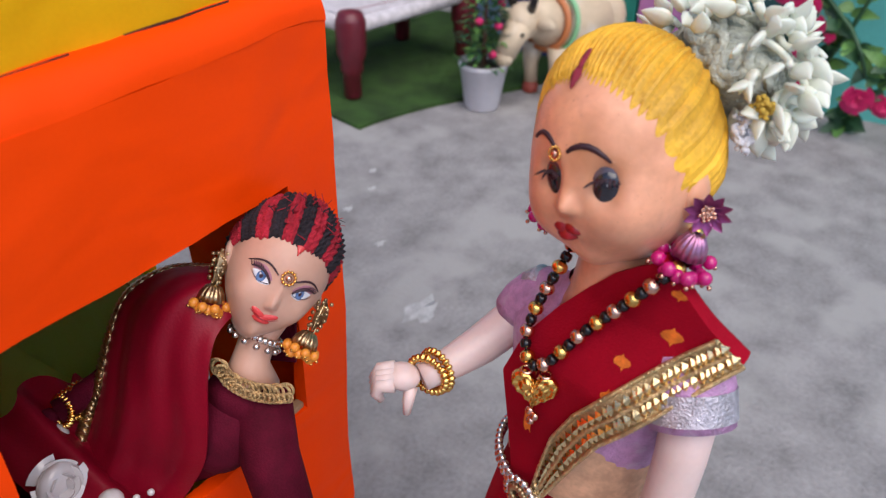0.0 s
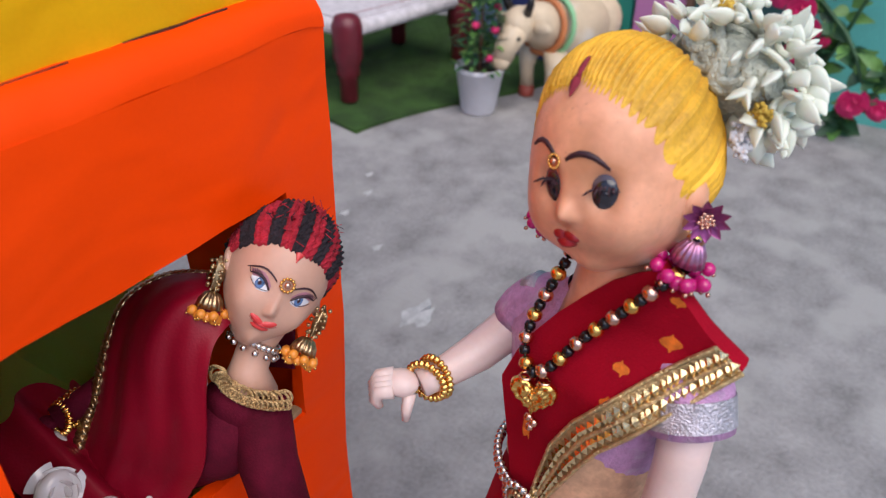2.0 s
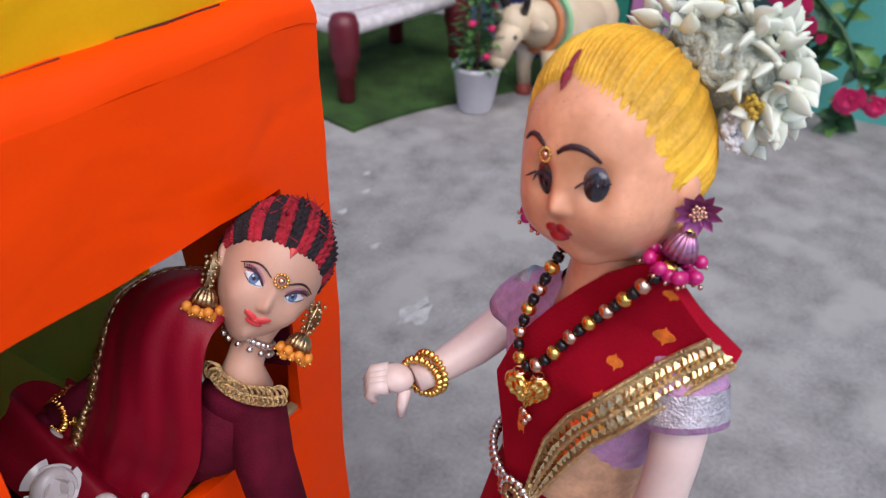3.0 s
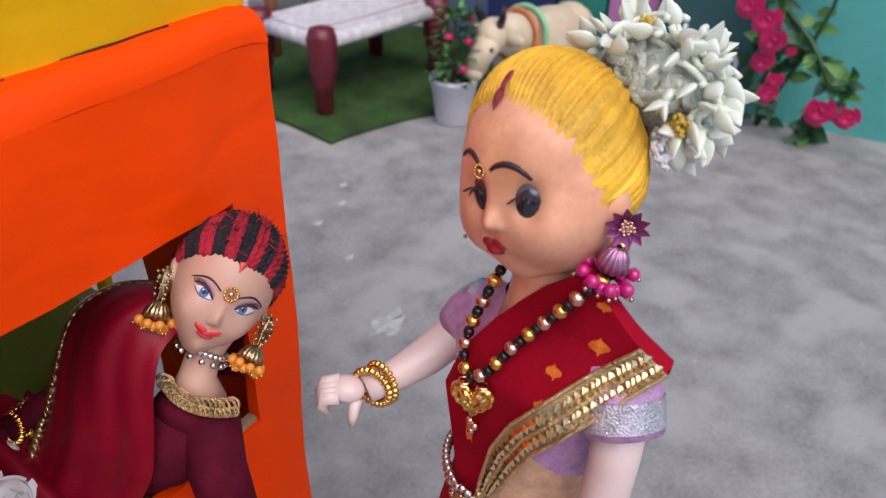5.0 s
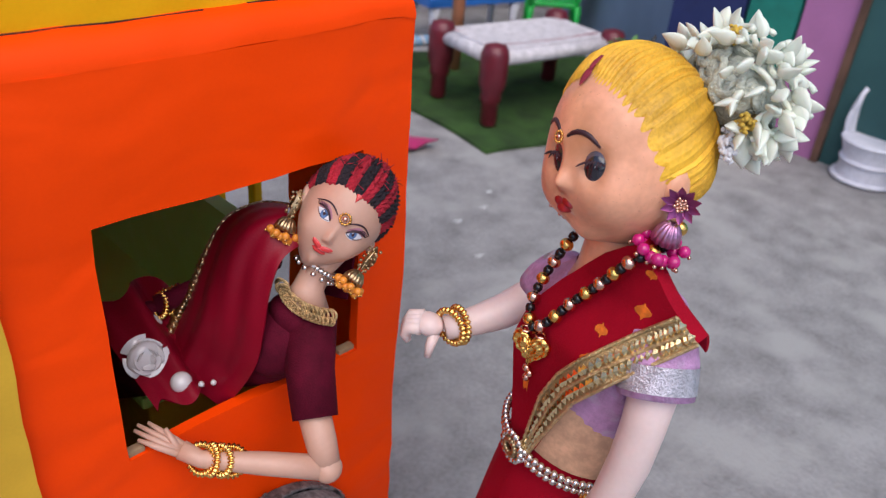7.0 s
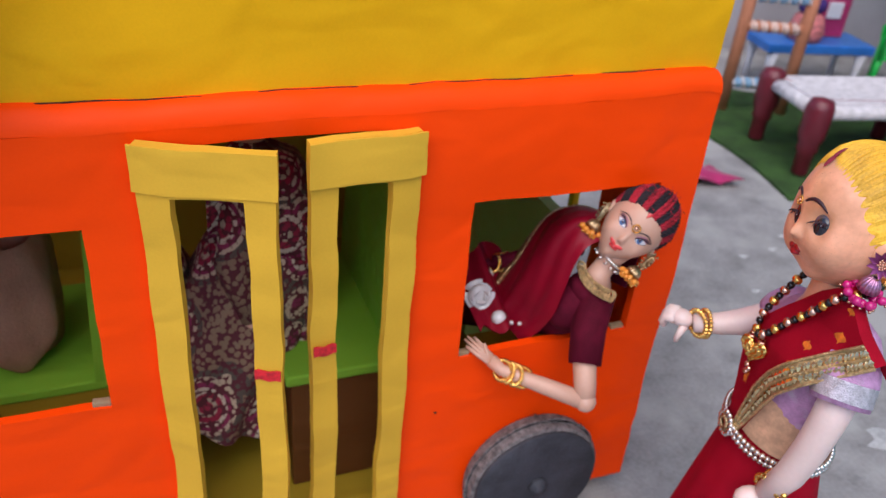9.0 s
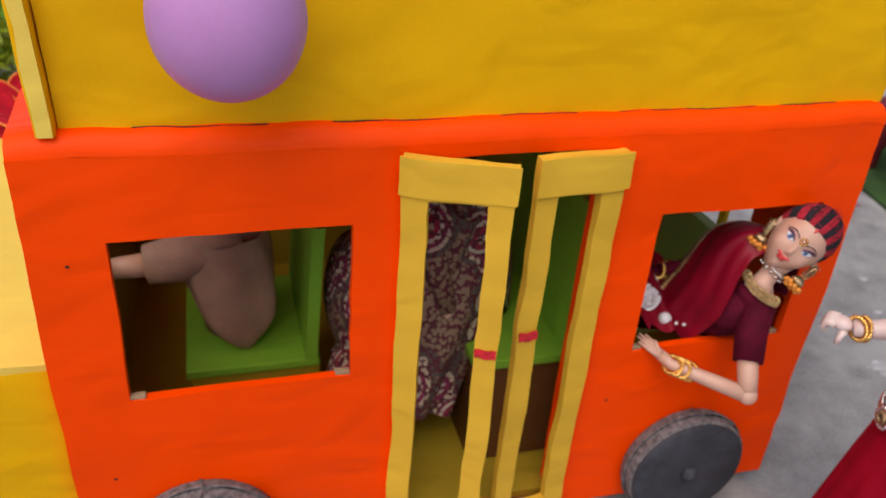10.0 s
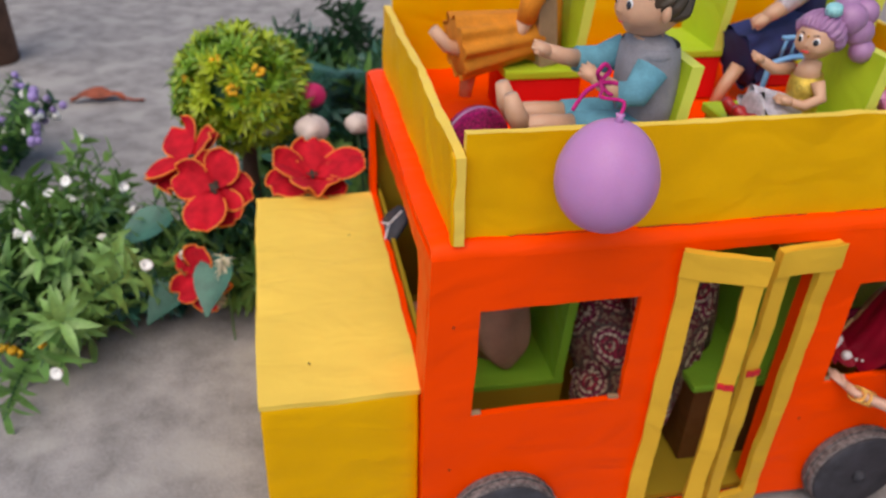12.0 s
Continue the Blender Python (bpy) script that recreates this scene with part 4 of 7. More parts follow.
for a, e, k in EYES:
    f = H1.axes(a, e)
    lean = Matrix.Rotation(radians(k), 3, "Y")
    D.ball(H1.p(a, e, -0.9), (0.0049, 0.0030, 0.0064), EYELID, f @ lean, 30, 18)
    D.ring(H1.p(a + 0.5, e + 0.4, 0.5), 0.0040, 0.00045, EYEWHITE, f @ lean @ Matrix.Rotation(radians(90), 3, "X"), 36, 8, 1.34)
    D.ball(H1.p(a + 0.3, e - 2.0, 0.55), (0.0034, 0.0018, 0.0046), EYE, f @ lean, 26, 16)
    # Tiny white dot added as a glint on the glass.
    D.ball(H1.p(a + 1.2, e + 0.4, 2.35), (0.0004, 0.0003, 0.0007), EYEWHITE, f, 8, 6)
    # A few drooping lash bristles across the upper half of the glass.
    for q in range(8):
        t = (q - 3.5) / 3.5
        root = H1.p(a + 7.6 * t, e + 3.6 - 1.4 * t * t, 2.1 - 0.9 * t * t)
        tip = H1.p(a + 10.2 * t - 1.4, e + 0.4 + 1.6 * math.sin(q * 2.1), 2.7 - 1.0 * t * t)
        D.tube([root, root.lerp(tip, 0.5) + H1.t @ Vector((0, -0.0004, 0)), tip], [0.00034, 0.0003, 0.0001], BROW, 6)
H1.stroke(D, [(-31, 17), (-26, 19.5), (-21, 20.5), (-16, 20), (-11, 18), (-7, 15.5), (-5, 13)], 0.72, BROW, 0.05)
H1.stroke(D, [(3, 13.5), (7, 15.5), (12, 16.6), (17, 16.2), (22, 14.6), (27, 11.6), (30.5, 8.8)], 0.85, BROW, 0.05)
for q in (-1, 1):
    D.ball(H1.p(q * 86, -18, -0.5), (0.0025, 0.0046, 0.0068), SKIN, None, 14, 10)
# Small pursed mouth in rough red paint.
H1.paint(D, -8.2, -25.3, 5.6, 3.3, LIPS, 0.05, 0.9, -6)
H1.paint(D, 1.0, -25.8, 6.8, 2.8, LIPS, 0.05, 0.8, -14)
H1.paint(D, -4.8, -29.4, 8.6, 4.1, LIPS, 0.1, 1.6, -4)
H1.paint(D, -3.2, 49.5, 5.4, 7.8, SINDOOR, 1.0, 0.7, 0, lambda a: (abs(math.cos(a)) ** 1.2 + abs(math.sin(a)) ** 1.2) ** -0.83)
H1.paint(D, -0.5, 58, 3.6, 6.5, SINDOOR, 1.9, 0.3)
H1.cap(D, table([(0, 57), (8, 54), (14, 51), (27, 49), (38, 43), (55, 31), (64, 19), (69, 7), (77, -8), (92, -18), (125, -28), (180, -36)]), (180, 22), [YELLOWHAIR], 76, 0.9, 1.1, 6.0, cols=12, rows=22)
random.seed(29)
for k in range(170):
    a, e = random.gauss(48, 20) if k % 2 else random.gauss(0, 40), random.gauss(-12, 18) if k % 2 else random.gauss(30, 10)
    if abs(a) < 78 and min(math.hypot(a - q[0], e - q[1]) for q in EYES) > 11 and e < 40:
        w = random.choice((0.00008, 0.00012, 0.00016, 0.00026))
        D.ball(H1.p(a, e, 0.0), (w, 0.00005, w * random.uniform(0.6, 1.2)), STAIN, H1.axes(a, e), 8, 5)
D.tube([mm(2, 0, -20), mm(2.5, 0, -32), mm(1.5, 0, -42), mm(1, 0, -50)], [0.0110, 0.0104, 0.0108, 0.014], SKIN, 28)
body = [(-42, 11, 9.5)] + [(z, w, d) for z, w, d, _ in rows[2:]]
D.grid(lambda u, v: mm(body[round(v * 6)][1] * math.cos(math.tau * u), body[round(v * 6)][2] * math.sin(math.tau * u), body[round(v * 6)][0]), 40, 6, LILAC, wrap=True)
D.grid(lambda u, v: mm((24 + 24 * v ** 0.8) * math.cos(math.tau * u) * (1 + 0.05 * v * math.sin(math.tau * u * 14)), (18 + 26 * v ** 0.8) * math.sin(math.tau * u) * (1 + 0.05 * v * math.sin(math.tau * u * 14)), -112 + v * (FOOT + 112)), 96, 14, SARIRED, wrap=True)
D.ring(mm(0, 0, FOOT + 4), 0.047, 0.004, SARIRED, None, 40, 8, 0.92)
# Sleeves, arms and small moulded fingers.
D.tube([mm(-9, 1, -49), mm(-12, 0.8, -51), mm(-16, 0.5, -54), mm(-20, 0, -57.5), mm(-24, -1, -61), mm(-27, -2, -64.5), mm(-29.3, -3.4, -68.5), mm(-29.6, -3.8, -69.2)], [0.0005, 0.0052, 0.0080, 0.0092, 0.0094, 0.0089, 0.0081, 0.0072], LILAC, 32)
D.tube([mm(-21, -1, -51.2), mm(-25.5, -2, -55.5)], [0.0046, 0.0044], SILVERTHREAD, 20)
D.tube([mm(11, 1, -40), mm(14, 0.5, -41), mm(18, 0, -42.5), mm(23, 0, -45), mm(28, -0.5, -50), mm(32.5, -2.5, -56), mm(36.8, -5, -65)], [0.0005, 0.006, 0.009, 0.0108, 0.0116, 0.0120, 0.0116], LILAC, 32)
D.tube([mm(32.6, -2.6, -56.2), mm(36.1, -4.7, -63.4)], [0.01225, 0.0121], SILVERTHREAD, 28, cap=False)
D.tube([mm(-26, -1, -65), mm(-30, -8, -72), mm(-32.5, -16, -77), mm(-33.8, -25, -79), mm(-34.8, -33, -80), mm(-36, -37, -81)], [0.0066, 0.0068, 0.0064, 0.0055, 0.0046, 0.0044], PALESKIN, 22)
D.ball(mm(-40.0, -41.6, -80.6), (0.0050, 0.0042, 0.0056), PALESKIN, toward((-0.75, -0.6, 0.1)), 20, 12)
for i in range(4):
    D.tube([mm(-42.5 + i * 1.3, -42.5 - i * 1.1, -78.5 - 0.7 * i), mm(-45.5 + i * 1.3, -46 - i * 1.0, -79.2 - 0.7 * i), mm(-46.8 + i * 1.4, -47.3 - i * 0.9, -82.5 - 0.7 * i), mm(-45.6 + i * 1.4, -46.4 - i * 0.8, -85.2 - 0.7 * i)], [0.0026, 0.0024, 0.0019, 0.0012], PALESKIN, 10)
D.tube([mm(-36.5, -41, -83), mm(-35.6, -43, -87.5), mm(-35, -44, -91.5)], [0.0021, 0.0018, 0.0011], PALESKIN, 10)
D.tube([mm(35.5, -4.2, -61), mm(37.2, -7, -76), mm(37.4, -9, -90), mm(36, -12, -107), mm(33, -17, -122)], [0.0076, 0.0070, 0.0068, 0.0064, 0.0054], PALESKIN, 22)
D.ball(mm(31, -22, -127), (0.0055, 0.0075, 0.0055), PALESKIN)
D.grid(lambda u, v: mm((25.5 + 0.5 * v) * math.cos(math.tau * u), (18.8 + 0.5 * v) * math.sin(math.tau * u), -86 - 26 * v), 40, 4, TANNET, wrap=True)
blonde = thing("standing_doll", "blonde vinyl doll with painted brows, dressed in a red sari", "doll", b=D, m=DM)

# Sari drape over the chest, and its gold border.
edge_lo = [(3.5, -112), (7.9, -101), (13.6, -88), (19.9, -75.5), (26.9, -66), (32, -58.6), (36.5, -52), (41, -45.8), (45.2, -40)]
edge_hi = [(-11, -114), (-15, -94), (-19, -76), (-12, -58), (-5, -46.5), (2, -37.5), (9, -29.5), (15.5, -24), (21.5, -20)]
def along(e, t):
    i = min(int(t * (len(e) - 1)), len(e) - 2)
    f = t * (len(e) - 1) - i
    f = f * f * (3 - 2 * f) * 0.5 + f * 0.5
    return [e[i][k] + (e[i + 1][k] - e[i][k]) * f for k in (0, 1)]
def drape(u, v, off=2.2):
    (x0, z0), (x1, z1) = along(edge_lo, u), along(edge_hi, u)
    x, z = x0 + (x1 - x0) * v, z0 + (z1 - z0) * v
    w, d = half(z)
    fold = 0.9 * math.sin(v * 9 + u * 4) * (1 - v) * u
    k = max(0.04, 1 - (x / 48) ** 2)
    y = -(d + off + fold) * math.sqrt(k) - 2.5 * lump(x, z, 24, -62, 16, 16)
    return mm(x, y, z)
S = thing("sari_drape", "deep red sari drape with orange motifs over the doll's chest", "sari", m=DM)
part("cloth", Build().grid(lambda u, v: drape(u, v), 60, 40, SARIRED, thick=0.0009), S)
part("back_fall", Build().grid(lambda u, v: drape(1, 1 - u) + mm(-6 * v - 1.5 * v * math.sin(5 * u), 11 * v ** 0.6, 1.2 * math.sin(math.pi * min(1, 2 * v)) - 9 * v * v), 20, 16, SARIRED, thick=0.001), S)
PALEGOLD = mat("pale_gold_foil", (0.86, 0.66, 0.36), 0.24, metal=1.0, vary=0.2, scale=400, bump=0.1)
ZARI = mat("woven_gold_zari", (0.70, 0.52, 0.27), 0.4, metal=0.85, vary=0.3, scale=400, grain=1800, bump=0.8)
def trim(u, v, h):
    p = drape(u, -0.02 + v * 0.29, 2.9 + h)
    return p
T = Build().grid(lambda u, v: trim(u, v, 0.2), 80, 4, ZARI, thick=0.0006)
border = part("border", T, S, "woven gold zari border")
for r in (0.28, 0.68):
    for i in range(34):
        u = (i + 0.5) / 34
        a = trim(u, r, 0.9)
        t = (trim(min(1, u + 0.01), r, 0.9) - trim(max(0, u - 0.01), r, 0.9)).normalized()
        s = (trim(u, r + 0.1, 0.9) - a).normalized()
        n = t.cross(s)
        n = -n if n.y > 0 else n
        k = 0.0016
        Z = Build().add([a - t * k * 1.0, a + s * k * 1.1 + t * k * 0.4, a + t * k * 1.2, a - s * k * 1.1 - t * k * 0.2, a + n * 0.0011 + t * 0.0002 * (-1) ** i], [(0, 1, 4), (1, 2, 4), (2, 3, 4), (3, 0, 4)], PALEGOLD, False)
        part("sequin", Z, border, "folded gold foil stud")
for r in (0.02, 0.48, 0.98):
    part("cord", Build().tube([trim(i / 120, r, 0.9 + 0.3 * math.sin(i * 2.2)) for i in range(121)], 0.0007, ZARI, 6), border)
for u, v, k in ((0.62, 0.42, 2.2), (0.83, 0.42, 2.6), (0.52, 0.26, 2.0), (0.35, 0.75, 1.6), (0.2, 0.6, 2.2), (0.97, 0.7, 2.0), (0.12, 0.25, 2.0)):
    M = Build()
    du, dv = k / 62, k / 36
    M.grid(lambda a, c: drape(u + du * (a - 0.5) * 1.4 + 0.006 * math.sin(c * 6), v + dv * (c - 0.5) * 1.6 + 0.008 * math.sin(a * 6), 2.42), 4, 4, ORANGEMOTIF, thick=0.0002)
    part("motif", M, S, "orange tie-dye motif")
# Chain round the waist.
K = thing("waist_chain", "silver flower waist chain over the red sari", "chain", m=DM)
for i in range(64):
    a = math.tau * i / 64
    for dz in (-1.6, 1.6):
        part("silver_bead", Build().ball(mm(28.5 * math.cos(a), 23 * math.sin(a), -114 + dz), 0.0015, SILVER, seg=8, rings=6), K)
F = Build()
for i in range(14):
    a = math.tau * i / 14
    F.ball(mm(-3 + 5.4 * math.cos(a), -24, -114 + 5.4 * math.sin(a)), 0.0016, SILVER, seg=8, rings=6)
    F.ball(mm(-3 + 2.9 * math.cos(a), -25, -114 + 2.9 * math.sin(a)), 0.0012, ANTIQUE, seg=8, rings=6)
part("flower_clasp", F, K)

# Black and gold bead necklace with a heart pendant.
N = thing("bead_necklace", "black and gold bead necklace with a gold heart pendant", "necklace", m=DM)
line = [(-6, 10, -26), (-9, -2, -29), (-7.5, -10, -33), (-9, -14.5, -42), (-10.4, -17.5, -50), (-9.8, -20.5, -57), (-6.6, -22.6, -61.4), (-2.7, -23, -61.8), (1.6, -21.4, -57), (6.2, -17.8, -48.2), (10.6, -15.2, -41.4), (15.9, -14, -34), (22.2, -12.5, -24.8), (24.5, -3, -20), (19, 8, -18)]
def chain_points(line, step):
    pts, out, acc = [Vector(p) for p in line], [], 0.0
    fine = []
    for i in range(len(pts) - 1):
        p0, p1, p2, p3 = pts[max(0, i - 1)], pts[i], pts[i + 1], pts[min(len(pts) - 1, i + 2)]
        for k in range(20):
            t = k / 20
            fine.append(0.5 * (2 * p1 + (p2 - p0) * t + (2 * p0 - 5 * p1 + 4 * p2 - p3) * t * t + (3 * p1 - p0 - 3 * p2 + p3) * t ** 3))
    for a, c in zip(fine, fine[1:]):
        acc += (c - a).length
        if acc >= step:
            acc -= step
            out.append(((a + c) / 2, (c - a).normalized()))
    return out
part("thread", Build().tube([p / 1000 for p, d in chain_points(line, 2)], 0.0004, JET, 6), N)
for i, (p, d) in enumerate(chain_points(line, 3.6)):
    k, rot = i % 2, toward(d)
    b = Build()
    if k:
        b.lathe([(0.0006, -0.0013), (0.0014, -0.0012), (0.0017, 0), (0.0014, 0.0012), (0.0006, 0.0013)], JET, p / 1000, rot, 14)
    else:
        b.ball(p / 1000, (0.0023, 0.0023, 0.0021), GOLD if i % 4 else COPPER, rot, 16, 10)
    part("bead", b, N)
Pd = Build()
def heart(u, v):
    a = math.tau * u
    x, z = 5.6 * math.sin(a) ** 3 * 1.12, 5.0 * (0.8125 * math.cos(a) - 0.3125 * math.cos(2 * a) - 0.125 * math.cos(3 * a) - 0.0625 * math.cos(4 * a)) * 1.35
    h = 1.6 * (1 - v ** 2) ** 0.5 + 0.45 * math.sin(a * 18) * v * (v < 1) + 0.5 * math.cos(v * 14)
    p = Matrix.Rotation(radians(26), 3, "Z") @ Vector((1.12 * x * v, -h - 0.12 * (z * v + 3), 1.12 * z * v))
    return mm(-1.9 + p.x, -23.8 + p.y, -69 + p.z)
Pd.grid(heart, 72, 12, GOLD, wrap=True)
Pd.grid(lambda u, v: heart(u, 1) + mm(-0.7 * v, 1.0 * v, 0), 72, 1, GOLD, wrap=True)
pend = part("pendant", Pd, N, "ribbed gold heart pendant")
for x in (-6, -1):
    part("loop", Build().ring(mm(x + 1.6, -24.0 + 0.5 * (x + 3.5), -62.9), 0.0016, 0.0004, COPPER, None, 14, 6), pend)
for x, z in ((-4.5, -84), (-2.5, -85), (-3.8, -87.5)):
    part("drop_bead", Build().ball(mm(x + 1.6, -23.6, z + 5.6), 0.0014, COPPER), pend)

# Forehead jewels, earrings, bangles.
def bindi(m, r=0.0019):
    J = thing("forehead_jewel", "gold beaded forehead jewel with a clear stone", "jewel", "forehead jewels", m=m)
    part("stone", Build().ball((0, -0.0004, 0), (r * 0.5, r * 0.4, r * 0.5), COPPER), J)
    g = Build()
    for i in range(12):
        a = math.tau * i / 12
        g.ball((r * math.cos(a), -0.0003, r * math.sin(a)), r * 0.27, GOLD, seg=8, rings=6)
    part("bead_ring", g, J)
bindi(DM @ Matrix.Translation(H1.p(-5.5, 12.2, 0.3)) @ H1.axes(-5.5, 12.2).to_4x4(), 0.0016)
earring("earring", "plum flower earring hung with pink beads", None, DM @ Matrix.Translation(mm(26.6, -3, -5.6)) @ pose(0, 0, 0, 0, 10, 36), PINKBEAD, 1.12)
earring("earring", "plum flower earring hung with pink beads", None, DM @ Matrix.Translation(HT @ mm(-24.5, 3, -9)) @ pose(0, 0, 0, 0, 0, -72), PINKBEAD, 1.1)
bangles("beaded gold bangle on the doll's wrist", mm(-35, -33.6, -80.2), mm(-1.6, -9, -1.4), 0.0064, 2, DM)
bangles("beaded gold bangle on the doll's other wrist", mm(33.6, -16, -119), mm(-4, -8, -14), 0.0074, 2, DM)

# White jasmine hairpiece: crocheted base, ivory buds, yellow felt.
J = thing("hair_flowers", "ivory plastic jasmine hairpiece with crocheted base", "hairpiece", m=DM)
random.seed(31)
O = mm(7.5, 26, 17.5)
Cb = Build()
for i in range(46):
    d = Vector((random.gauss(0, 1), random.gauss(0, 1), random.gauss(0, 1))).normalized()
    c = O + Vector((d.x * 0.015, d.y * 0.010, d.z * 0.012))
    Cb.ring(c, random.uniform(0.0026, 0.0042), 0.0013, CROCHET, toward(d + Vector((random.uniform(-0.5, 0.5), random.uniform(-0.5, 0.5), 0))), 14, 6)
    Cb.ball(c - d * 0.003, 0.0042, CROCHET, seg=9, rings=6)
Cb.ball(O, (0.013, 0.009, 0.0105), CROCHET)
part("crochet_base", Cb, J, "grey-green crocheted cord")
count = 0
while count < 96:
    d = Vector((random.gauss(0, 1), random.gauss(-0.15, 1), random.gauss(0.1, 1))).normalized()
    if d.y > 0.75:
        continue
    c = O + Vector((d.x * 0.0215, d.y * 0.0155, d.z * 0.0168))
    if (c - Vector((0, 0, 0))).length < 0.031:
        continue
    t = (d * 0.8 + Vector((random.uniform(-1, 1), random.uniform(-1, 0.4), random.uniform(-1.1, 0.6))) * 0.9).normalized()
    ln, w = random.uniform(0.0062, 0.0085), random.uniform(0.0018, 0.0024)
    b = Build()
    b.tube([c + t * ln * f + d * 0.0005 * math.sin(math.pi * f) for f in (0, 0.08, 0.22, 0.4, 0.58, 0.76, 0.9, 1.0)], [w * q for q in (0.3, 0.85, 1.2, 1.15, 0.9, 0.58, 0.28, 0.04)], WHITEPLASTIC, 10, 0.45, True, d)
    part("petal", b, J)
    if count % 4 == 0:
        a = c - d * 0.001
        s = t.cross(d).normalized()
        pts = [a + (s * math.cos(x * 0.42) + t * math.sin(x * 0.42) * -0.7) * 0.0046 - s * 0.0046 + d * 0.0012 for x in range(9)]
        part("stem", Build().tube(pts, 0.0009, WHITEPLASTIC, 8), J, "curled ivory stem")
    count += 1
for c in (mm(25, 15, 15), mm(6, 24, 34)):
    q = Build()
    for k in range(70):
        d = Vector((random.gauss(0, 1), random.gauss(0, 1), random.gauss(0, 1))).normalized()
        q.ball(c + d * random.uniform(0.0012, 0.003), random.uniform(0.0004, 0.0009), YELLOWFLUFF, None, 6, 4)
    part("felt_ball", q, J, "yellow felt ball")
q = Build()
for k in range(90):
    d = Vector((random.gauss(0, 1), random.gauss(0, 1), random.gauss(0, 1))).normalized() * random.uniform(0.3, 1.0)
    q.ball(mm(22 + 2.4 * d.x + 1.6 * d.z, 14 + 2.4 * d.y, 8 - 5.5 * d.z), random.uniform(0.0005, 0.0011), COTTON, None, 6, 4)
part("cotton_tuft", q, J, "white cotton tuft")
for k in range(7):
    t = Vector((random.uniform(-0.3, 0.5), random.uniform(-0.3, 0.3), -1)).normalized()
    c = mm(20 + random.uniform(-6, 8), 22 + random.uniform(-5, 5), 12)
    part("petal", Build().tube([c + t * 0.011 * f for f in (0, 0.15, 0.35, 0.55, 0.75, 1)], [0.003 * q for q in (0.3, 0.5, 0.8, 1, 0.8, 0.08)], WHITEPLASTIC, 10, 0.62), J)


# The slim doll leaning out of the window. Its frame: x to its left hand, y away, z up along the lean.
WM = pose(0.388, -0.0171, 0.2147, -32.49, -1.395, -58.305)
INV = WM.inverted()
def loc(x, y, z):
    return INV @ Vector((x, y, z))
H2 = Head(mm(-3.1, 13.4, 0.96), (15.0, 16.6, 21.7), Matrix.Rotation(radians(28.4), 3, "Y") @ Matrix.Rotation(radians(21.9), 3, "Z") @ Matrix.Rotation(radians(11), 3, "X"),
          0.7, 1.0, 0.5, 1.0, 0.8, 1.09, 0.30,
          [(0, -11.5, 5.2, 4.8, 1.0), (0, -3, 4.4, 8, 0.3), (-4.6, -14.6, 2.8, 2.4, 0.45), (4.6, -14.6, 2.8, 2.4, 0.45), (0, -19, 4, 2.2, -0.35), (0, -33, 8, 3, -0.55), (0, -43, 9, 6, 0.7),
           (-26, 0, 11, 6.5, -0.8), (26, 0, 11, 6.5, -0.8), (-38, -16, 13, 9, 0.8), (38, -16, 13, 9, 0.8)])
D = Build()
H2.skin(D, FACE2, 200, 150)
almond = lambda a: (abs(math.cos(a)) ** 1.35 + abs(math.sin(a)) ** 1.35) ** -0.74
for s in (-1, 1):
    e = 0.8
    H2.paint(D, s * 27, e + 4.0, 16.5, 6.6, SHADOWPINK, 0.10, 0, s * 9, almond)
    H2.paint(D, s * 26, e, 13.2, 5.0, EYEWHITE, 0.16, 0.25, s * 9, almond)
    H2.paint(D, s * 25 - 1.0, e + 0.4, 6.0, 4.6, EYEBLUE, 0.42, 0.05)
    H2.paint(D, s * 25 - 1.0, e + 0.6, 2.4, 2.1, BROW, 0.52, 0.0)
    # White dot painted over the iris as its highlight.
    H2.paint(D, s * 25 - 3.0, e + 2.2, 1.2, 1.0, EYEWHITE, 0.6, 0.0)
    lid = [(s * (13.5 + 2.7 * i), e - 1.5 + 5.4 * math.sin(math.pi * (i + 0.6) / 11.5) + 0.42 * i) for i in range(11)]
    H2.stroke(D, lid, 0.48, BROW, 0.4)
    H2.stroke(D, [(s * (15 + 2.6 * i), e - 1.6 - 3.0 * math.sin(math.pi * i / 9.5) + 0.32 * i) for i in range(10)], 0.15, BROW, 0.3)
    for i in range(5, 11):
        a, q = lid[i]
        H2.stroke(D, [(a, q), (a + s * 1.6, q + 1.8), (a + s * 3.6, q + 3.0)], 0.15, BROW, 0.5)
    H2.stroke(D, [(s * (10 + 3.8 * i), 9.0 + 5.0 * math.sin(i * 0.34) - 0.15 * i) for i in range(11)], 0.34, BROW, 0.12)
    D.ball(H2.p(s * 88, -6, -0.4), (0.0016, 0.0028, 0.0044), FACE2, None, 12, 9)
# Smiling coral lips.
H2.paint(D, -8.6, -23.2, 11.4, 2.9, LIPS2, 0.1, 0.55, -13)
H2.paint(D, 6.6, -23.2, 11.4, 2.9, LIPS2, 0.1, 0.55, 13)
H2.paint(D, -1, -27.2, 14.5, 4.4, LIPS2, 0.1, 0.8, 0, lambda a: 1.0 if math.sin(a) < 0 else 0.8)
H2.stroke(D, [(-18.5 + 3.5 * i, -25.5 + 4.2 * ((i - 5) / 5) ** 2) for i in range(11)], 0.18, LIPS, 0.75)
H2.cap(D, table([(0, 37), (20, 36), (34, 34), (57, 23), (78, 10), (95, -8), (125, -25), (180, -32)]), (180, 30), [YARNRED, YARNRED, YARNBLACK, YARNBLACK], 48, 1.6, 0.8, 2.0, rows=64, twist=0.55)
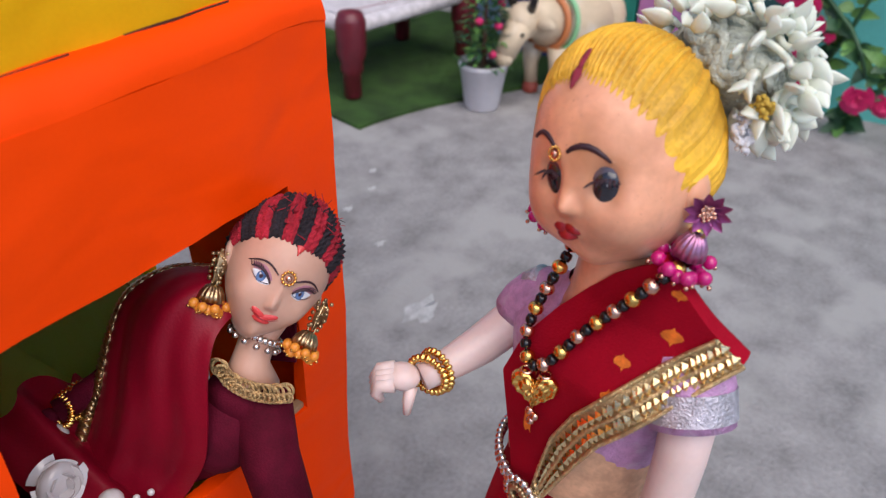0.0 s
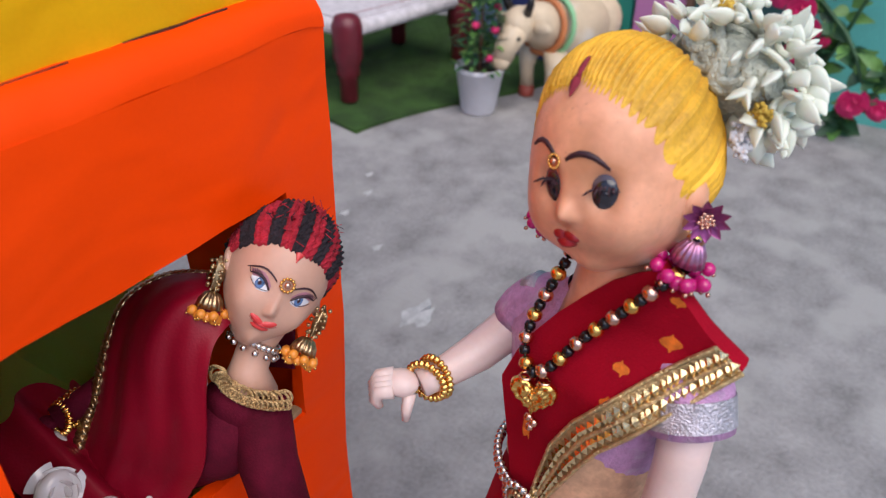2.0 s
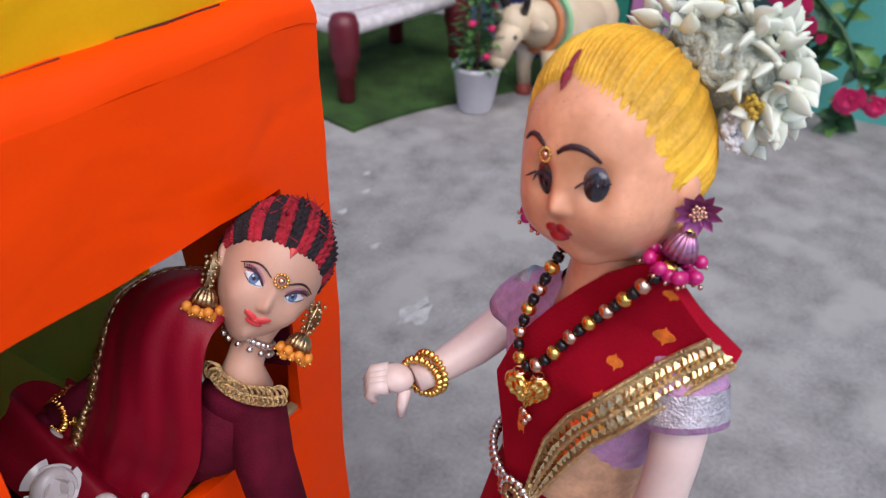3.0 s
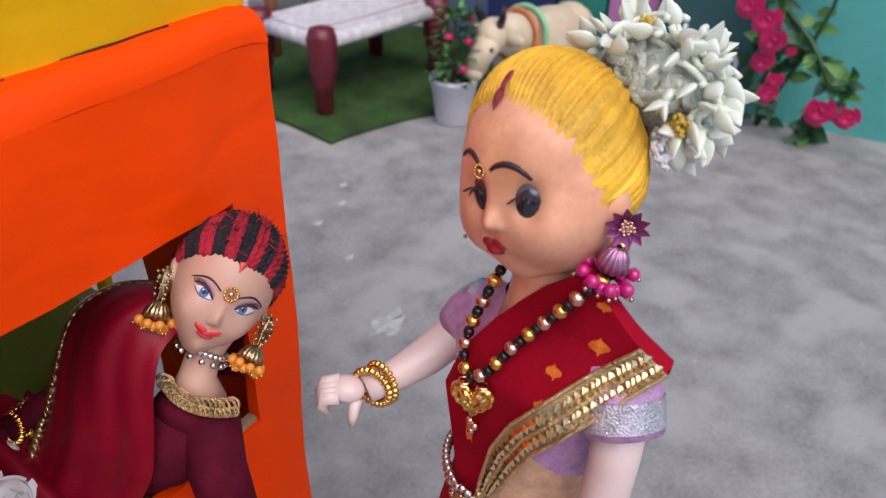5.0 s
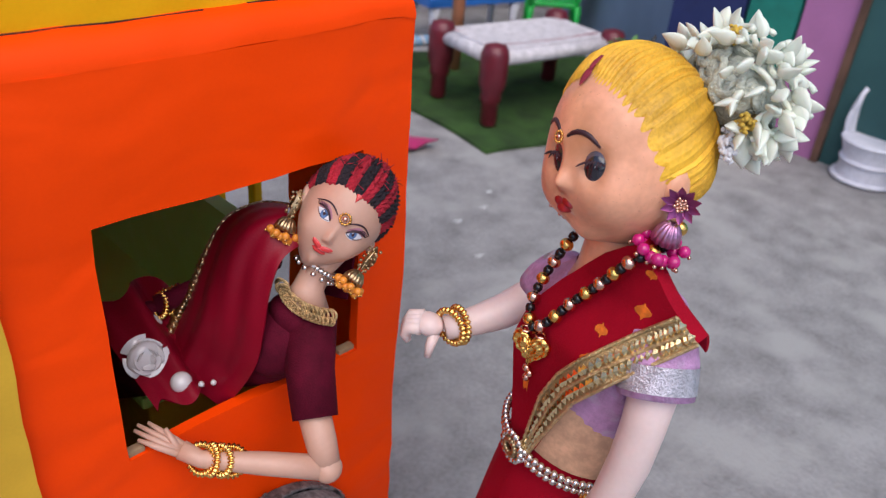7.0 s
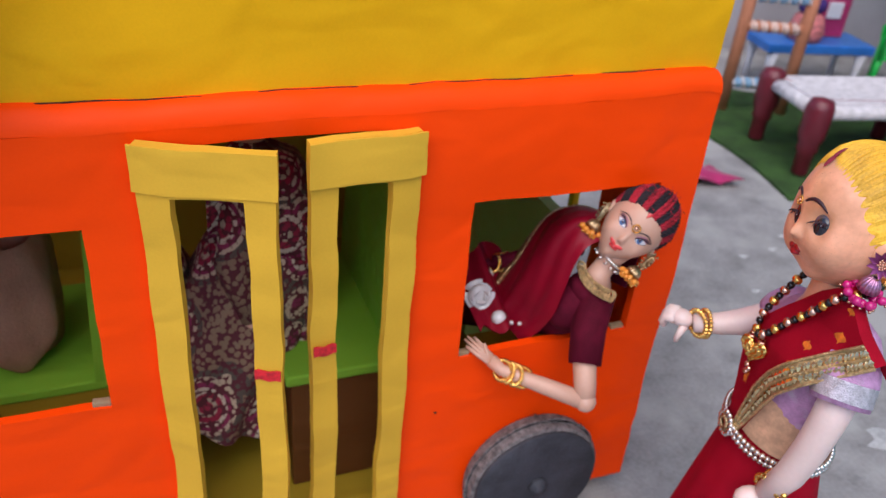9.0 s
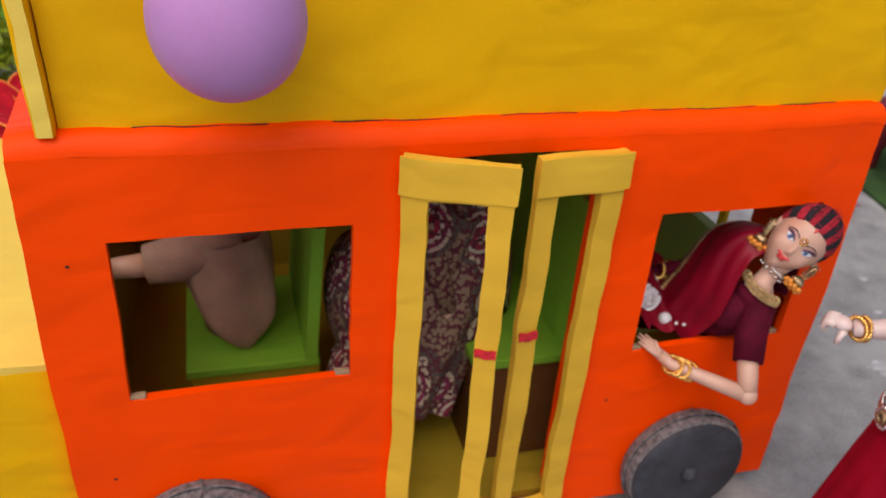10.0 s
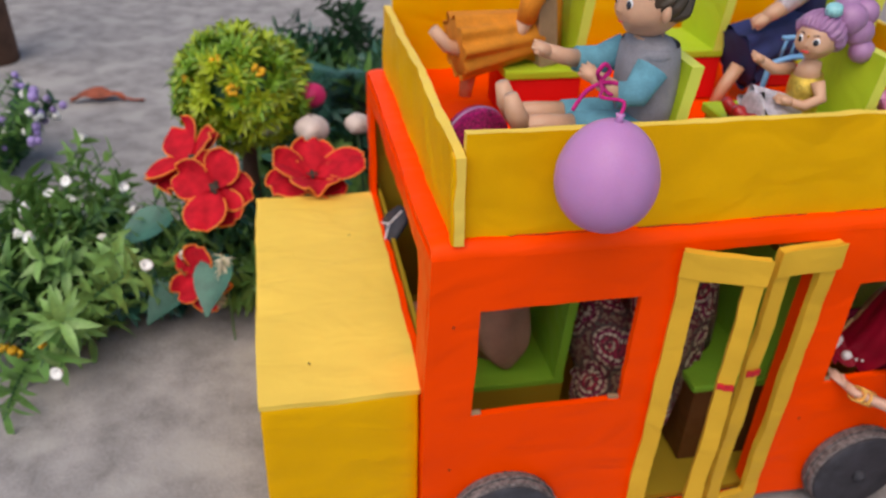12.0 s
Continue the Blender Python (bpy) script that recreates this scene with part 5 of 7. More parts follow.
for k in range(4):
    D.ball(H2.p(-2, 31 + 2.0 * k, 0.2), (0.0003 + 0.0004 * k, 0.0004, 0.001), LIPS2, H2.axes(0, 30), 8, 6)
D.tube([mm(-3, 15, -9), mm(-9.5, 16.5, -19), mm(-12.5, 18, -27), mm(-13, 19, -34)], [0.0064, 0.0055, 0.0058, 0.0090], FACE2, 20)
D.ball(mm(-16, 22, -39), (0.0118, 0.0105, 0.0085), VELVET, Matrix.Rotation(radians(18), 3, "Y"), 28, 18)
elbow, tip, wrist = loc(0.366, -0.040, 0.126), loc(0.319, 0.004, 0.140), loc(0.331, -0.012, 0.1315)
cuff = loc(0.368, -0.030, 0.142)
D.ball(mm(-21, 26, -47), (0.0130, 0.0130, 0.018), VELVET, Matrix.Rotation(radians(25), 3, "Y"), 28, 18)
sh = mm(-10, 22, -41)
D.tube([mm(-16, 22, -37), sh, sh.lerp(cuff, 0.5) + mm(-1.5, 0, 0), cuff], [0.007, 0.0096, 0.0092, 0.0084], VELVET, 24)
D.tube([cuff - (elbow - cuff) * 0.4, cuff.lerp(elbow, 0.5), elbow], [0.0062, 0.0058, 0.0050], FACE2, 18)
D.ball(elbow, 0.0056, FACE2)
D.tube([elbow, elbow.lerp(wrist, 0.5), wrist, wrist.lerp(tip, 0.35)], [0.0048, 0.0044, 0.0032, 0.0036], FACE2, 18)
w2 = wrist.lerp(tip, 0.35)
for i in range(4):
    o = Vector((0, 0.0012 * (i - 1.5), 0.0014 * (i - 1.5)))
    D.tube([w2 + o * 0.6, w2.lerp(tip, 0.5) + o, tip + o * 1.3 + (tip - w2) * (0.25 if i in (1, 2) else 0.05)], [0.0016, 0.0013, 0.0007], FACE2, 8)
D.tube([w2 - mm(0, 0, 1), w2.lerp(tip, 0.4) + mm(-1, -1, 5)], [0.0016, 0.0008], FACE2, 8)
# Hips and legs stay inside on the seat, under the sari.
hip = loc(0.340, 0.080, 0.116)
D.ball(hip, (0.020, 0.020, 0.018), SARISILK, None, 24, 16)
D.tube([hip, loc(0.320, 0.10, 0.108), loc(0.300, 0.11, 0.098)], [0.018, 0.014, 0.010], SARISILK, 20)
D.tube([mm(-16, 28, -46), mm(-36, 42, -58), hip], [0.014, 0.013, 0.018], VELVET, 20)
# Her other arm reaches back along the sill.
D.tube([mm(-40, 42, -16), mm(-54, 44, -24), mm(-58, 42, -30)], [0.009, 0.0085, 0.0075], VELVET, 16)
# Bare forearm and hand take dark velvet maroon in place of shade.
D.tube([mm(-56, 42, -28), mm(-66, 36, -38), mm(-78, 30, -46)], [0.0056, 0.0050, 0.0040], VELVET, 14)
D.ball(mm(-80, 30, -47), (0.0036, 0.002, 0.0024), VELVET)
# Dark red veil behind her head.
D.grid(lambda u, v: mm(-20 + 19 * u, 34 + 3 * math.sin(4 * u), 16 - 46 * v), 8, 10, VELVET, thick=0.001)
random.seed(33)
for k in range(60):
    a, e = random.uniform(-100, 100), random.uniform(40, 88)
    p = H2.p(a, e, 1.8)
    q = [p] + [p + Vector((random.uniform(-1, 1), random.uniform(-1, 0.4), random.uniform(-0.2, 1))) * 0.0016 * (1 + j) for j in (0, 1)]
    D.tube(q, [0.00022, 0.00018, 0.0001], YARNRED if k % 2 else YARNBLACK, 4)
thing("leaning_doll", "slim doll with red and black wool hair, leaning out", "doll", b=D, m=WM)

# Her sari: a full crimson fold over the shoulder with a gold lace edge.
S = thing("satin_sari", "crimson satin sari with gold lace on the leaning doll", "sari", m=WM)
top_l, top_r = [mm(-25, 22, 1), mm(-40, 28, 0), mm(-55, 34, -8), mm(-62, 36, -22), mm(-66, 36, -38), mm(-71, 36, -52), mm(-76, 36, -70)], \
               [mm(-15, 13, -13), mm(-19, 9, -20), mm(-21, 9, -32), mm(-22, 12, -46), mm(-25, 18, -58), mm(-32, 26, -68), mm(-42, 34, -80)]
def spline(pts, t):
    i = min(int(t * (len(pts) - 1)), len(pts) - 2)
    f = t * (len(pts) - 1) - i
    p0, p1, p2, p3 = pts[max(0, i - 1)], pts[i], pts[i + 1], pts[min(len(pts) - 1, i + 2)]
    return 0.5 * (2 * p1 + (p2 - p0) * f + (2 * p0 - 5 * p1 + 4 * p2 - p3) * f * f + (3 * p1 - p0 - 3 * p2 + p3) * f ** 3)
def cape(u, v, off=0.0):
    a, c = spline(top_l, v), spline(top_r, v)
    p = a.lerp(c, u)
    swell = 11 * max(0.0, math.sin(math.pi * min(1, u * 0.9 + 0.04))) ** 0.8 * (0.55 + 0.45 * math.sin(math.pi * min(1, v + 0.15)))
    fold = (1.0 * math.sin(u * 13 + v * 2.5) + 0.4 * math.sin(u * 27 - v * 5)) * min(1, v * 3 + 0.15)
    return p + mm(-0.25 * swell, -swell - fold - off, 0.35 * swell)
part("pleats", Build().grid(cape, 60, 44, SARISILK, thick=0.0007), S)
lace = part("lace_edge", Build().grid(lambda u, v: cape(-0.03 + 0.12 * u, v, 0.7 + 0.5 * math.sin(v * 160 + 3 * u)), 6, 160, ANTIQUE, thick=0.0006), S, "narrow gold lace")
part("lace_cord", Build().tube([cape(0.02 + 0.05 * math.sin(i * 1.3), i / 220, 1.6) for i in range(221)], 0.0008, ANTIQUE, 6), lace)
part("skirt_fold", Build().grid(lambda u, v: loc(0.328 + 0.039 * u, 0.012 + 0.05 * v + 0.004 * math.sin(u * 14), 0.139 + 0.012 * math.sin(math.pi * u) * v + 0.012 * v + 0.0015 * math.sin(u * 20)), 26, 12, SARISILK, thick=0.0008), S)

# Jewellery of the leaning doll.
LACEGOLD = mat("tarnished_gold_thread", (0.62, 0.42, 0.20), 0.36, metal=0.9, vary=0.4, scale=500, grain=2000, bump=0.8)
L1 = thing("lace_collar", "gold looped lace along the blouse neckline", "lace trim", m=WM)
neckline = [mm(-21, 12, -28), mm(-18, 10.5, -31), mm(-14, 10.3, -33.6), mm(-9.5, 10.8, -35.2), mm(-5, 12, -36), mm(-1, 13.5, -36)]
for k in range(17):
    p = spline(neckline, k / 16)
    part("loop", Build().ring(p, 0.0023, 0.00048, LACEGOLD, toward((0.2 + 0.3 * math.sin(k * 5), 1, 0.35 + 0.25 * math.cos(k * 3))), 16, 6), L1)
    part("picot", Build().ring(p + mm(0.9, -0.6, -2.0), 0.0014, 0.0004, LACEGOLD, toward((0.1, 1, 0.2)), 12, 6), L1)
part("cord", Build().tube([spline(neckline, k / 40) - mm(0, -0.4, 1.8) for k in range(41)], 0.0005, LACEGOLD, 6), L1)
C1 = thing("silver_choker", "silver beaded choker round the leaning doll's neck", "necklace", m=WM)
for k in range(26):
    a = math.tau * k / 26
    q = Matrix.Rotation(radians(28), 3, "Y")
    p = mm(-10.2, 17, -18.8) + q @ mm(7.2 * math.cos(a), 7.2 * math.sin(a), 0)
    part("bead", Build().ball(p, 0.00125, SILVER, seg=9, rings=6), C1)
    if k % 2:
        part("drop", Build().ball(p + q @ mm(0.8 * math.cos(a), 0.8 * math.sin(a), -2.4), 0.00105, SILVER, seg=9, rings=6), C1)
bindi(WM @ Matrix.Translation(H2.p(1, 10.5, 0.3)) @ H2.axes(1, 10.5).to_4x4(), 0.0019)
earring("earring", "antique filigree earring with orange beads", None, WM @ Matrix.Translation(mm(-18.6, 7.2, 3.6)) @ pose(0, 0, 0, 0, 16, -10), ORANGEBEAD, 0.82, False)
earring("earring", "antique filigree earring with orange beads", None, WM @ Matrix.Translation(mm(9.2, 17.0, -11.5)) @ pose(0, 0, 0, 0, 26, 20), ORANGEBEAD, 0.82, False)
bangles("gold wire bangle on the thin forearm", wrist.lerp(elbow, 0.12), wrist - elbow, 0.0052, 4, WM)
bangles("gold wire bangle on the arm inside", mm(-74, 32, -44), mm(-10, -6, -8), 0.0046, 3, WM)
PB = thing("pearl_belt", "pearl belt with a white rose ornament", "belt")
for p, r in (((0.3445, 0.046, 0.1515), 0.0042), ((0.341, 0.018, 0.142), 0.0042), ((0.351, 0.012, 0.1405), 0.0012), ((0.347, 0.014, 0.1405), 0.0012), ((0.356, 0.010, 0.1405), 0.0012), ((0.338, 0.030, 0.146), 0.0014)):
    part("pearl", Build().ball(p, r, PEARL, seg=16, rings=10), PB)
part("green_bead", Build().ball((0.361, 0.008, 0.1405), 0.0024, LEAFMID), PB)
face = Vector((-0.25, -0.9, 0.45)).normalized()
rot = toward(face)
rose = part("rose", Build().ball((0.334, 0.031, 0.149), (0.0075, 0.004, 0.0075), PEARL), PB, "moulded white rose")
for k in range(15):
    a, r = k * 2.39, 0.0008 + 0.00052 * k
    d = rot @ Vector((math.cos(a), math.sin(a), 0.9 - 0.055 * k))
    part("petal", Build().grid(lambda u, v: Vector((0.334, 0.031, 0.149)) + rot @ Vector((math.cos(a + (u - 0.5) * 1.3) * (r * 0.8 + 0.0026 * v * v), math.sin(a + (u - 0.5) * 1.3) * (r * 0.8 + 0.0026 * v * v), 0.0052 * v * (1 - 0.05 * k) - 0.0025 * (v * k / 15) ** 2 + 0.0005 * math.cos((u - 0.5) * 5))), 7, 4, PEARL, thick=0.0006), rose)


# ---- balloon ----
BALLOON = mat("lilac_balloon_rubber", (0.50, 0.23, 0.48), 0.38, vary=0.05, scale=30, bump=0.0, sss=0.3, spec=0.3)
WOOL = mat("magenta_wool", (0.50, 0.008, 0.17), 0.9, vary=0.25, scale=500, bump=0.8)
bal = thing("balloon", "small lilac balloon hanging against the yellow railing", "balloon", m=pose(0.0922, -0.0280, 0.3400, 0, 3, 0) @ Matrix.Scale(0.955, 4))
part("skin", Build().lathe([(0.0300 * math.sin(math.pi * k / 28) * (1 + 0.06 * math.cos(math.pi * k / 28)), -0.0338 * math.cos(math.pi * k / 28)) for k in range(1, 28)], BALLOON, seg=40), bal)
part("neck", Build().lathe([(0.003, 0.0328), (0.0018, 0.0355), (0.0028, 0.038), (0.0012, 0.0382)], BALLOON, seg=12), bal)
def smooth(pts, n=10):
    pts = [Vector(p) for p in pts]
    return [spline(pts, k / (n * (len(pts) - 1))) for k in range(n * (len(pts) - 1) + 1)]
part("string", Build().tube(smooth([(0, 0, 0.037), (0.004, 0.008, 0.042), (-0.003, 0.022, 0.039), (0.004, 0.038, 0.037), (0.010, 0.055, 0.034), (0.014, 0.066, 0.035)]), 0.0011, WOOL, 8), bal, "magenta wool string")
part("bow", Build().tube(smooth([(0.014, 0.066, 0.033), (0.009, 0.060, 0.040), (0.013, 0.061, 0.045), (0.018, 0.063, 0.040), (0.013, 0.062, 0.033), (0.02, 0.060, 0.026), (0.027, 0.061, 0.031), (0.016, 0.062, 0.033), (0.004, 0.060, 0.028), (-0.004, 0.058, 0.016)]), 0.0014, WOOL, 8), bal, "looped magenta wool")

# ---- passengers ----
TEALCLOTH = mat("dusty_teal_cotton", (0.10, 0.28, 0.36), 0.85, vary=0.18, scale=90, bump=0.4)
GREYCLOTH = mat("grey_cotton", (0.24, 0.23, 0.26), 0.85, vary=0.15, scale=90, bump=0.4)
REDSATIN = mat("red_satin_sash", (0.42, 0.015, 0.015), 0.35, vary=0.3, scale=200)
DARKHAIR = mat("dark_moulded_hair", (0.055, 0.035, 0.02), 0.45, vary=0.3, scale=80, bump=0.4)
TANSKIN = mat("tan_vinyl", (0.58, 0.33, 0.21), 0.4, vary=0.06, scale=50, sss=0.1)
LILACHAIR = mat("lilac_moulded_hair", (0.34, 0.17, 0.33), 0.4, vary=0.15, scale=80, bump=0.3)
GOLDCLOTH = mat("gold_lame_cloth", (0.55, 0.38, 0.06), 0.35, metal=0.6, vary=0.3, scale=260, bump=0.8)
GREYSATIN = mat("grey_satin", (0.50, 0.46, 0.52), 0.4, vary=0.25, scale=160, bump=0.3)
SAFFRON = mat("saffron_cotton", (0.62, 0.21, 0.01), 0.85, vary=0.18, scale=70, bump=0.4)
NAVYCLOTH = mat("navy_cotton", (0.012, 0.018, 0.085), 0.85, vary=0.3, scale=60, bump=0.3)
AQUA = mat("aqua_plastic", (0.25, 0.55, 0.58), 0.35)
PINKPLASTIC = mat("bubblegum_pink_plastic", (0.66, 0.22, 0.42), 0.32, vary=0.05, bump=0)
GLITTER = mat("magenta_glitter", (0.40, 0.005, 0.14), 0.35, metal=0.3, vary=0.9, scale=500, grain=2500, bump=1.0)
SKYPLASTIC = mat("sky_blue_plastic", (0.16, 0.38, 0.66), 0.35, bump=0)
BROWNCLOTH = mat("dusty_brown_cotton", (0.36, 0.19, 0.115), 0.9, vary=0.15, scale=60, bump=0.4)


def paisley(name):
    """Dark brocade with rings of ivory stitches round pink hearts of the motif."""
    m = mat(name, (0.06, 0.035, 0.03), 0.8, vary=0.3, scale=60, bump=0.3)
    nt = m.node_tree
    n, l = nt.nodes, nt.links
    b = n["Principled BSDF"]
    tc = n.new("ShaderNodeTexCoord")
    vo = n.new("ShaderNodeTexVoronoi")
    vo.inputs["Scale"].default_value = 32
    l.new(tc.outputs["Object"], vo.inputs["Vector"])
    cr = n.new("ShaderNodeValToRGB")
    cr.color_ramp.interpolation = "CONSTANT"
    els = cr.color_ramp.elements
    els[0].position, els[0].color = 0.0, (0.306, 0.020, 0.048, 1)
    els[1].position, els[1].color = 0.12, (0.422, 0.340, 0.231, 1)
    for pos, col in ((0.19, (0.286, 0.014, 0.041, 1)), (0.29, (0.544, 0.462, 0.340, 1)), (0.37, (0.231, 0.020, 0.068, 1)), (0.45, (0.490, 0.381, 0.258, 1)), (0.53, (0.088, 0.068, 0.051, 1)), (0.64, (0.231, 0.150, 0.088, 1))):
        e = els.new(pos)
        e.color = col
    l.new(vo.outputs["Distance"], cr.inputs[0])
    v2 = n.new("ShaderNodeTexVoronoi")
    v2.inputs["Scale"].default_value = 330
    l.new(tc.outputs["Object"], v2.inputs["Vector"])
    gt = n.new("ShaderNodeMath")
    gt.operation, gt.inputs[1].default_value = "LESS_THAN", 0.55
    l.new(v2.outputs["Distance"], gt.inputs[0])
    mx = n.new("ShaderNodeMix")
    mx.data_type = "RGBA"
    l.new(gt.outputs[0], mx.inputs[0])
    mx.inputs[6].default_value = (0.095, 0.014, 0.020, 1)
    l.new(cr.outputs[0], mx.inputs[7])
    l.new(mx.outputs[2], b.inputs["Base Color"])
    return m
PAISLEY = paisley("paisley_brocade")


def gown(b, top, low, r0, r1, m, folds=9, depth=0.10, sq=1.0):
    """A gathered skirt from top to low."""
    top, low = Vector(top), Vector(low)
    rot = toward(low - top)
    ln = (low - top).length
    b.grid(lambda u, v: top + rot @ Vector(((r0 + (r1 - r0) * v ** 0.8) * (1 + depth * v * math.sin(math.tau * u * folds)) * math.cos(math.tau * u),
                                            sq * (r0 + (r1 - r0) * v ** 0.8) * (1 + depth * v * math.sin(math.tau * u * folds)) * math.sin(math.tau * u), ln * v)), 72, 12, m, wrap=True)
    b.ball(low - (low - top) * 0.03, (r1 * 0.95, r1 * 0.95 * sq, 0.002), m, rot)


def limb(b, pts, r, m, hand=None):
    b.tube(pts, [r * (1 - 0.12 * i) for i in range(len(pts))], m, 14)
    if hand:
        p, q = Vector(pts[-1]), Vector(pts[-2])
        d = (p - q).normalized()
        b.ball(p + d * 0.003, (r * 0.95, r * 0.75, r * 1.15), hand, toward(d))
        s = d.orthogonal().normalized()
        for k in range(4):
            o = s * (k - 1.5) * r * 0.42
            b.tube([p + d * 0.004 + o, p + d * (0.0095 + 0.001 * (k % 3)) + o], [r * 0.26, r * 0.16], hand, 7)


# Boy in teal, holding the balloon.
F = Matrix.Rotation(radians(-90), 3, "Z")
D = Build()
HB = Head((0.137, 0.047, 0.405), (19, 20, 21), F @ Matrix.Rotation(radians(6), 3, "Z"), 2.0, 1.6, 0.5, 1.2)
HB.skin(D, TANSKIN)
for s in (-1, 1):
    f = HB.axes(s * 24, 0)
    D.ball(HB.p(s * 24, 1, -0.6), (0.0026, 0.0012, 0.0034), EYEWHITE, f, 16, 10)
    D.ball(HB.p(s * 23, 0, 0.1), (0.0019, 0.0009, 0.0027), EYE, f, 14, 8)
    HB.stroke(D, [(s * (12 + 2.6 * i), 15 + 3 * math.sin(i * 0.33)) for i in range(9)], 0.6, BROW, 0.1)
    D.ball(HB.p(s * 88, -6, 1.0), (0.0035, 0.0028, 0.0055), TANSKIN, F)
HB.stroke(D, [(-8 + 2 * i, -30 + 0.5 * math.cos(i)) for i in range(9)], 0.5, LIPS2, 0.3)
HB.cap(D, table([(0, 34), (30, 30), (60, 18), (80, 2), (100, -18), (180, -34)]), (180, 40), [DARKHAIR], 30, 3.0, 2.0, 6.0)
D.tube([(0.140, 0.048, 0.385), (0.141, 0.049, 0.376)], [0.009, 0.010], TANSKIN, 16)
D.grid(lambda u, v: Vector((0.143 + 0.004 * v + (0.011 + 0.009 * math.sin(math.pi * min(1, 0.25 + v * 0.65))) * math.cos(math.tau * u), 0.050 + (0.013 + 0.009 * math.sin(math.pi * min(1, 0.25 + v * 0.6))) * math.sin(math.tau * u), 0.380 - 0.062 * v)), 36, 12, GREYCLOTH, wrap=True)
D.ball((0.1425, 0.050, 0.376), (0.016, 0.021, 0.010), GREYCLOTH, None, 24, 14)
D.ring((0.1465, 0.050, 0.333), 0.0185, 0.0035, REDSATIN, None, 32, 8, 1.15)
D.v = [(x, y, z + 0.003 * max(0.0, min(1.0, (z - 0.335) / 0.045))) for x, y, z in D.v]
limb(D, [(0.138, 0.032, 0.372), (0.128, 0.028, 0.358), (0.118, 0.031, 0.357)], 0.0105, TEALCLOTH)
limb(D, [(0.120, 0.031, 0.357), (0.112, 0.037, 0.361), (0.107, 0.043, 0.364)], 0.0062, TANSKIN, TANSKIN)
limb(D, [(0.136, 0.068, 0.372), (0.120, 0.072, 0.364), (0.104, 0.070, 0.366)], 0.0105, TEALCLOTH)
limb(D, [(0.106, 0.070, 0.366), (0.094, 0.067, 0.369), (0.082, 0.064, 0.374)], 0.006, TANSKIN, TANSKIN)
for y in (0.040, 0.060):
    limb(D, [(0.150, y, 0.326), (0.120, y, 0.332), (0.095, y, 0.333)], 0.0125, TEALCLOTH)
    limb(D, [(0.098, y, 0.333), (0.078, y, 0.335), (0.062, y, 0.336)], 0.0082, TANSKIN)
    D.tube([(0.064, y, 0.334), (0.058, y, 0.344), (0.054, y, 0.356)], [0.0068, 0.0066, 0.0042], TANSKIN, 14)
D.v = [(x, y, z + 0.006) for x, y, z in D.v]
thing("boy_doll", "tan boy doll in grey and teal cotton, seated barefoot", "doll", b=D)

# Small lilac-haired doll in a gold top.
D = Build()
HG = Head((0.266, 0.055, 0.376), (12.8, 13.6, 14.0), F @ Matrix.Rotation(radians(28), 3, "Z"), 1.2, 1.8, 0.4, 1.0)
HG.skin(D, TANSKIN)
for s in (-1, 1):
    f = HG.axes(s * 26, 0)
    D.ball(HG.p(s * 26, 1, -0.5), (0.0024, 0.0011, 0.0027), EYEWHITE, f, 14, 8)
    D.ball(HG.p(s * 25, 0.5, 0.1), (0.0018, 0.0008, 0.0022), EYE, f, 12, 8)
    HG.stroke(D, [(s * (14 + 2.6 * i), 16 + 3 * math.sin(i * 0.33)) for i in range(8)], 0.4, BROW, 0.1)
    D.ball(HG.p(s * 5, -27, 0.2), (0.0018, 0.0009, 0.0009), LIPS2, HG.axes(0, -28), 10, 6)
D.ball(HG.p(0, 13, 0.1), 0.0009, GOLD, seg=8, rings=6)
HG.cap(D, table([(0, 36), (40, 32), (70, 10), (95, -15), (130, -34), (180, -40)]), (180, 35), [LILACHAIR], 26, 2.6, 1.6, 3.0)
for c, r in (((0.292, 0.052, 0.392), 0.011), ((0.300, 0.050, 0.384), 0.0095), ((0.297, 0.062, 0.396), 0.010), ((0.304, 0.055, 0.395), 0.009), ((0.303, 0.046, 0.373), 0.008)):
    D.ball(Vector(c) + Vector((-0.008, 0.002, -0.004)), r, LILACHAIR)
D.lathe([(0.003, 0), (0.0055, 0.001), (0.005, 0.005), (0.003, 0.0065)], AQUA, (0.268, 0.050, 0.393), toward((-0.3, -0.3, 1)))
D.tube([(0.268, 0.055, 0.362), (0.266, 0.055, 0.356), (0.266, 0.055, 0.349)], [0.0055, 0.0075, 0.0095], TANSKIN, 16)
D.tube([(0.266, 0.055, 0.352), (0.267, 0.055, 0.342), (0.268, 0.055, 0.328), (0.268, 0.055, 0.318)], [0.010, 0.0115, 0.0105, 0.012], GOLDCLOTH, 20)
limb(D, [(0.266, 0.043, 0.351), (0.268, 0.038, 0.341), (0.256, 0.037, 0.337), (0.248, 0.040, 0.339)], 0.0046, TANSKIN, TANSKIN)
limb(D, [(0.262, 0.066, 0.352), (0.248, 0.066, 0.352), (0.234, 0.062, 0.360)], 0.0042, TANSKIN, TANSKIN)
gown(D, (0.262, 0.055, 0.326), (0.230, 0.053, 0.328), 0.010, 0.015, GREYSATIN, 7, 0.2)
for y in (0.046, 0.060):
    D.tube([(0.234, y, 0.324), (0.222, y, 0.325), (0.214, y, 0.334)], [0.0045, 0.005, 0.003], REDSATIN, 12)
D.v = [(x - 0.005, y, z + 0.010) for x, y, z in D.v]
thing("girl_doll", "small doll with lilac moulded hair and gold top", "doll", b=D)

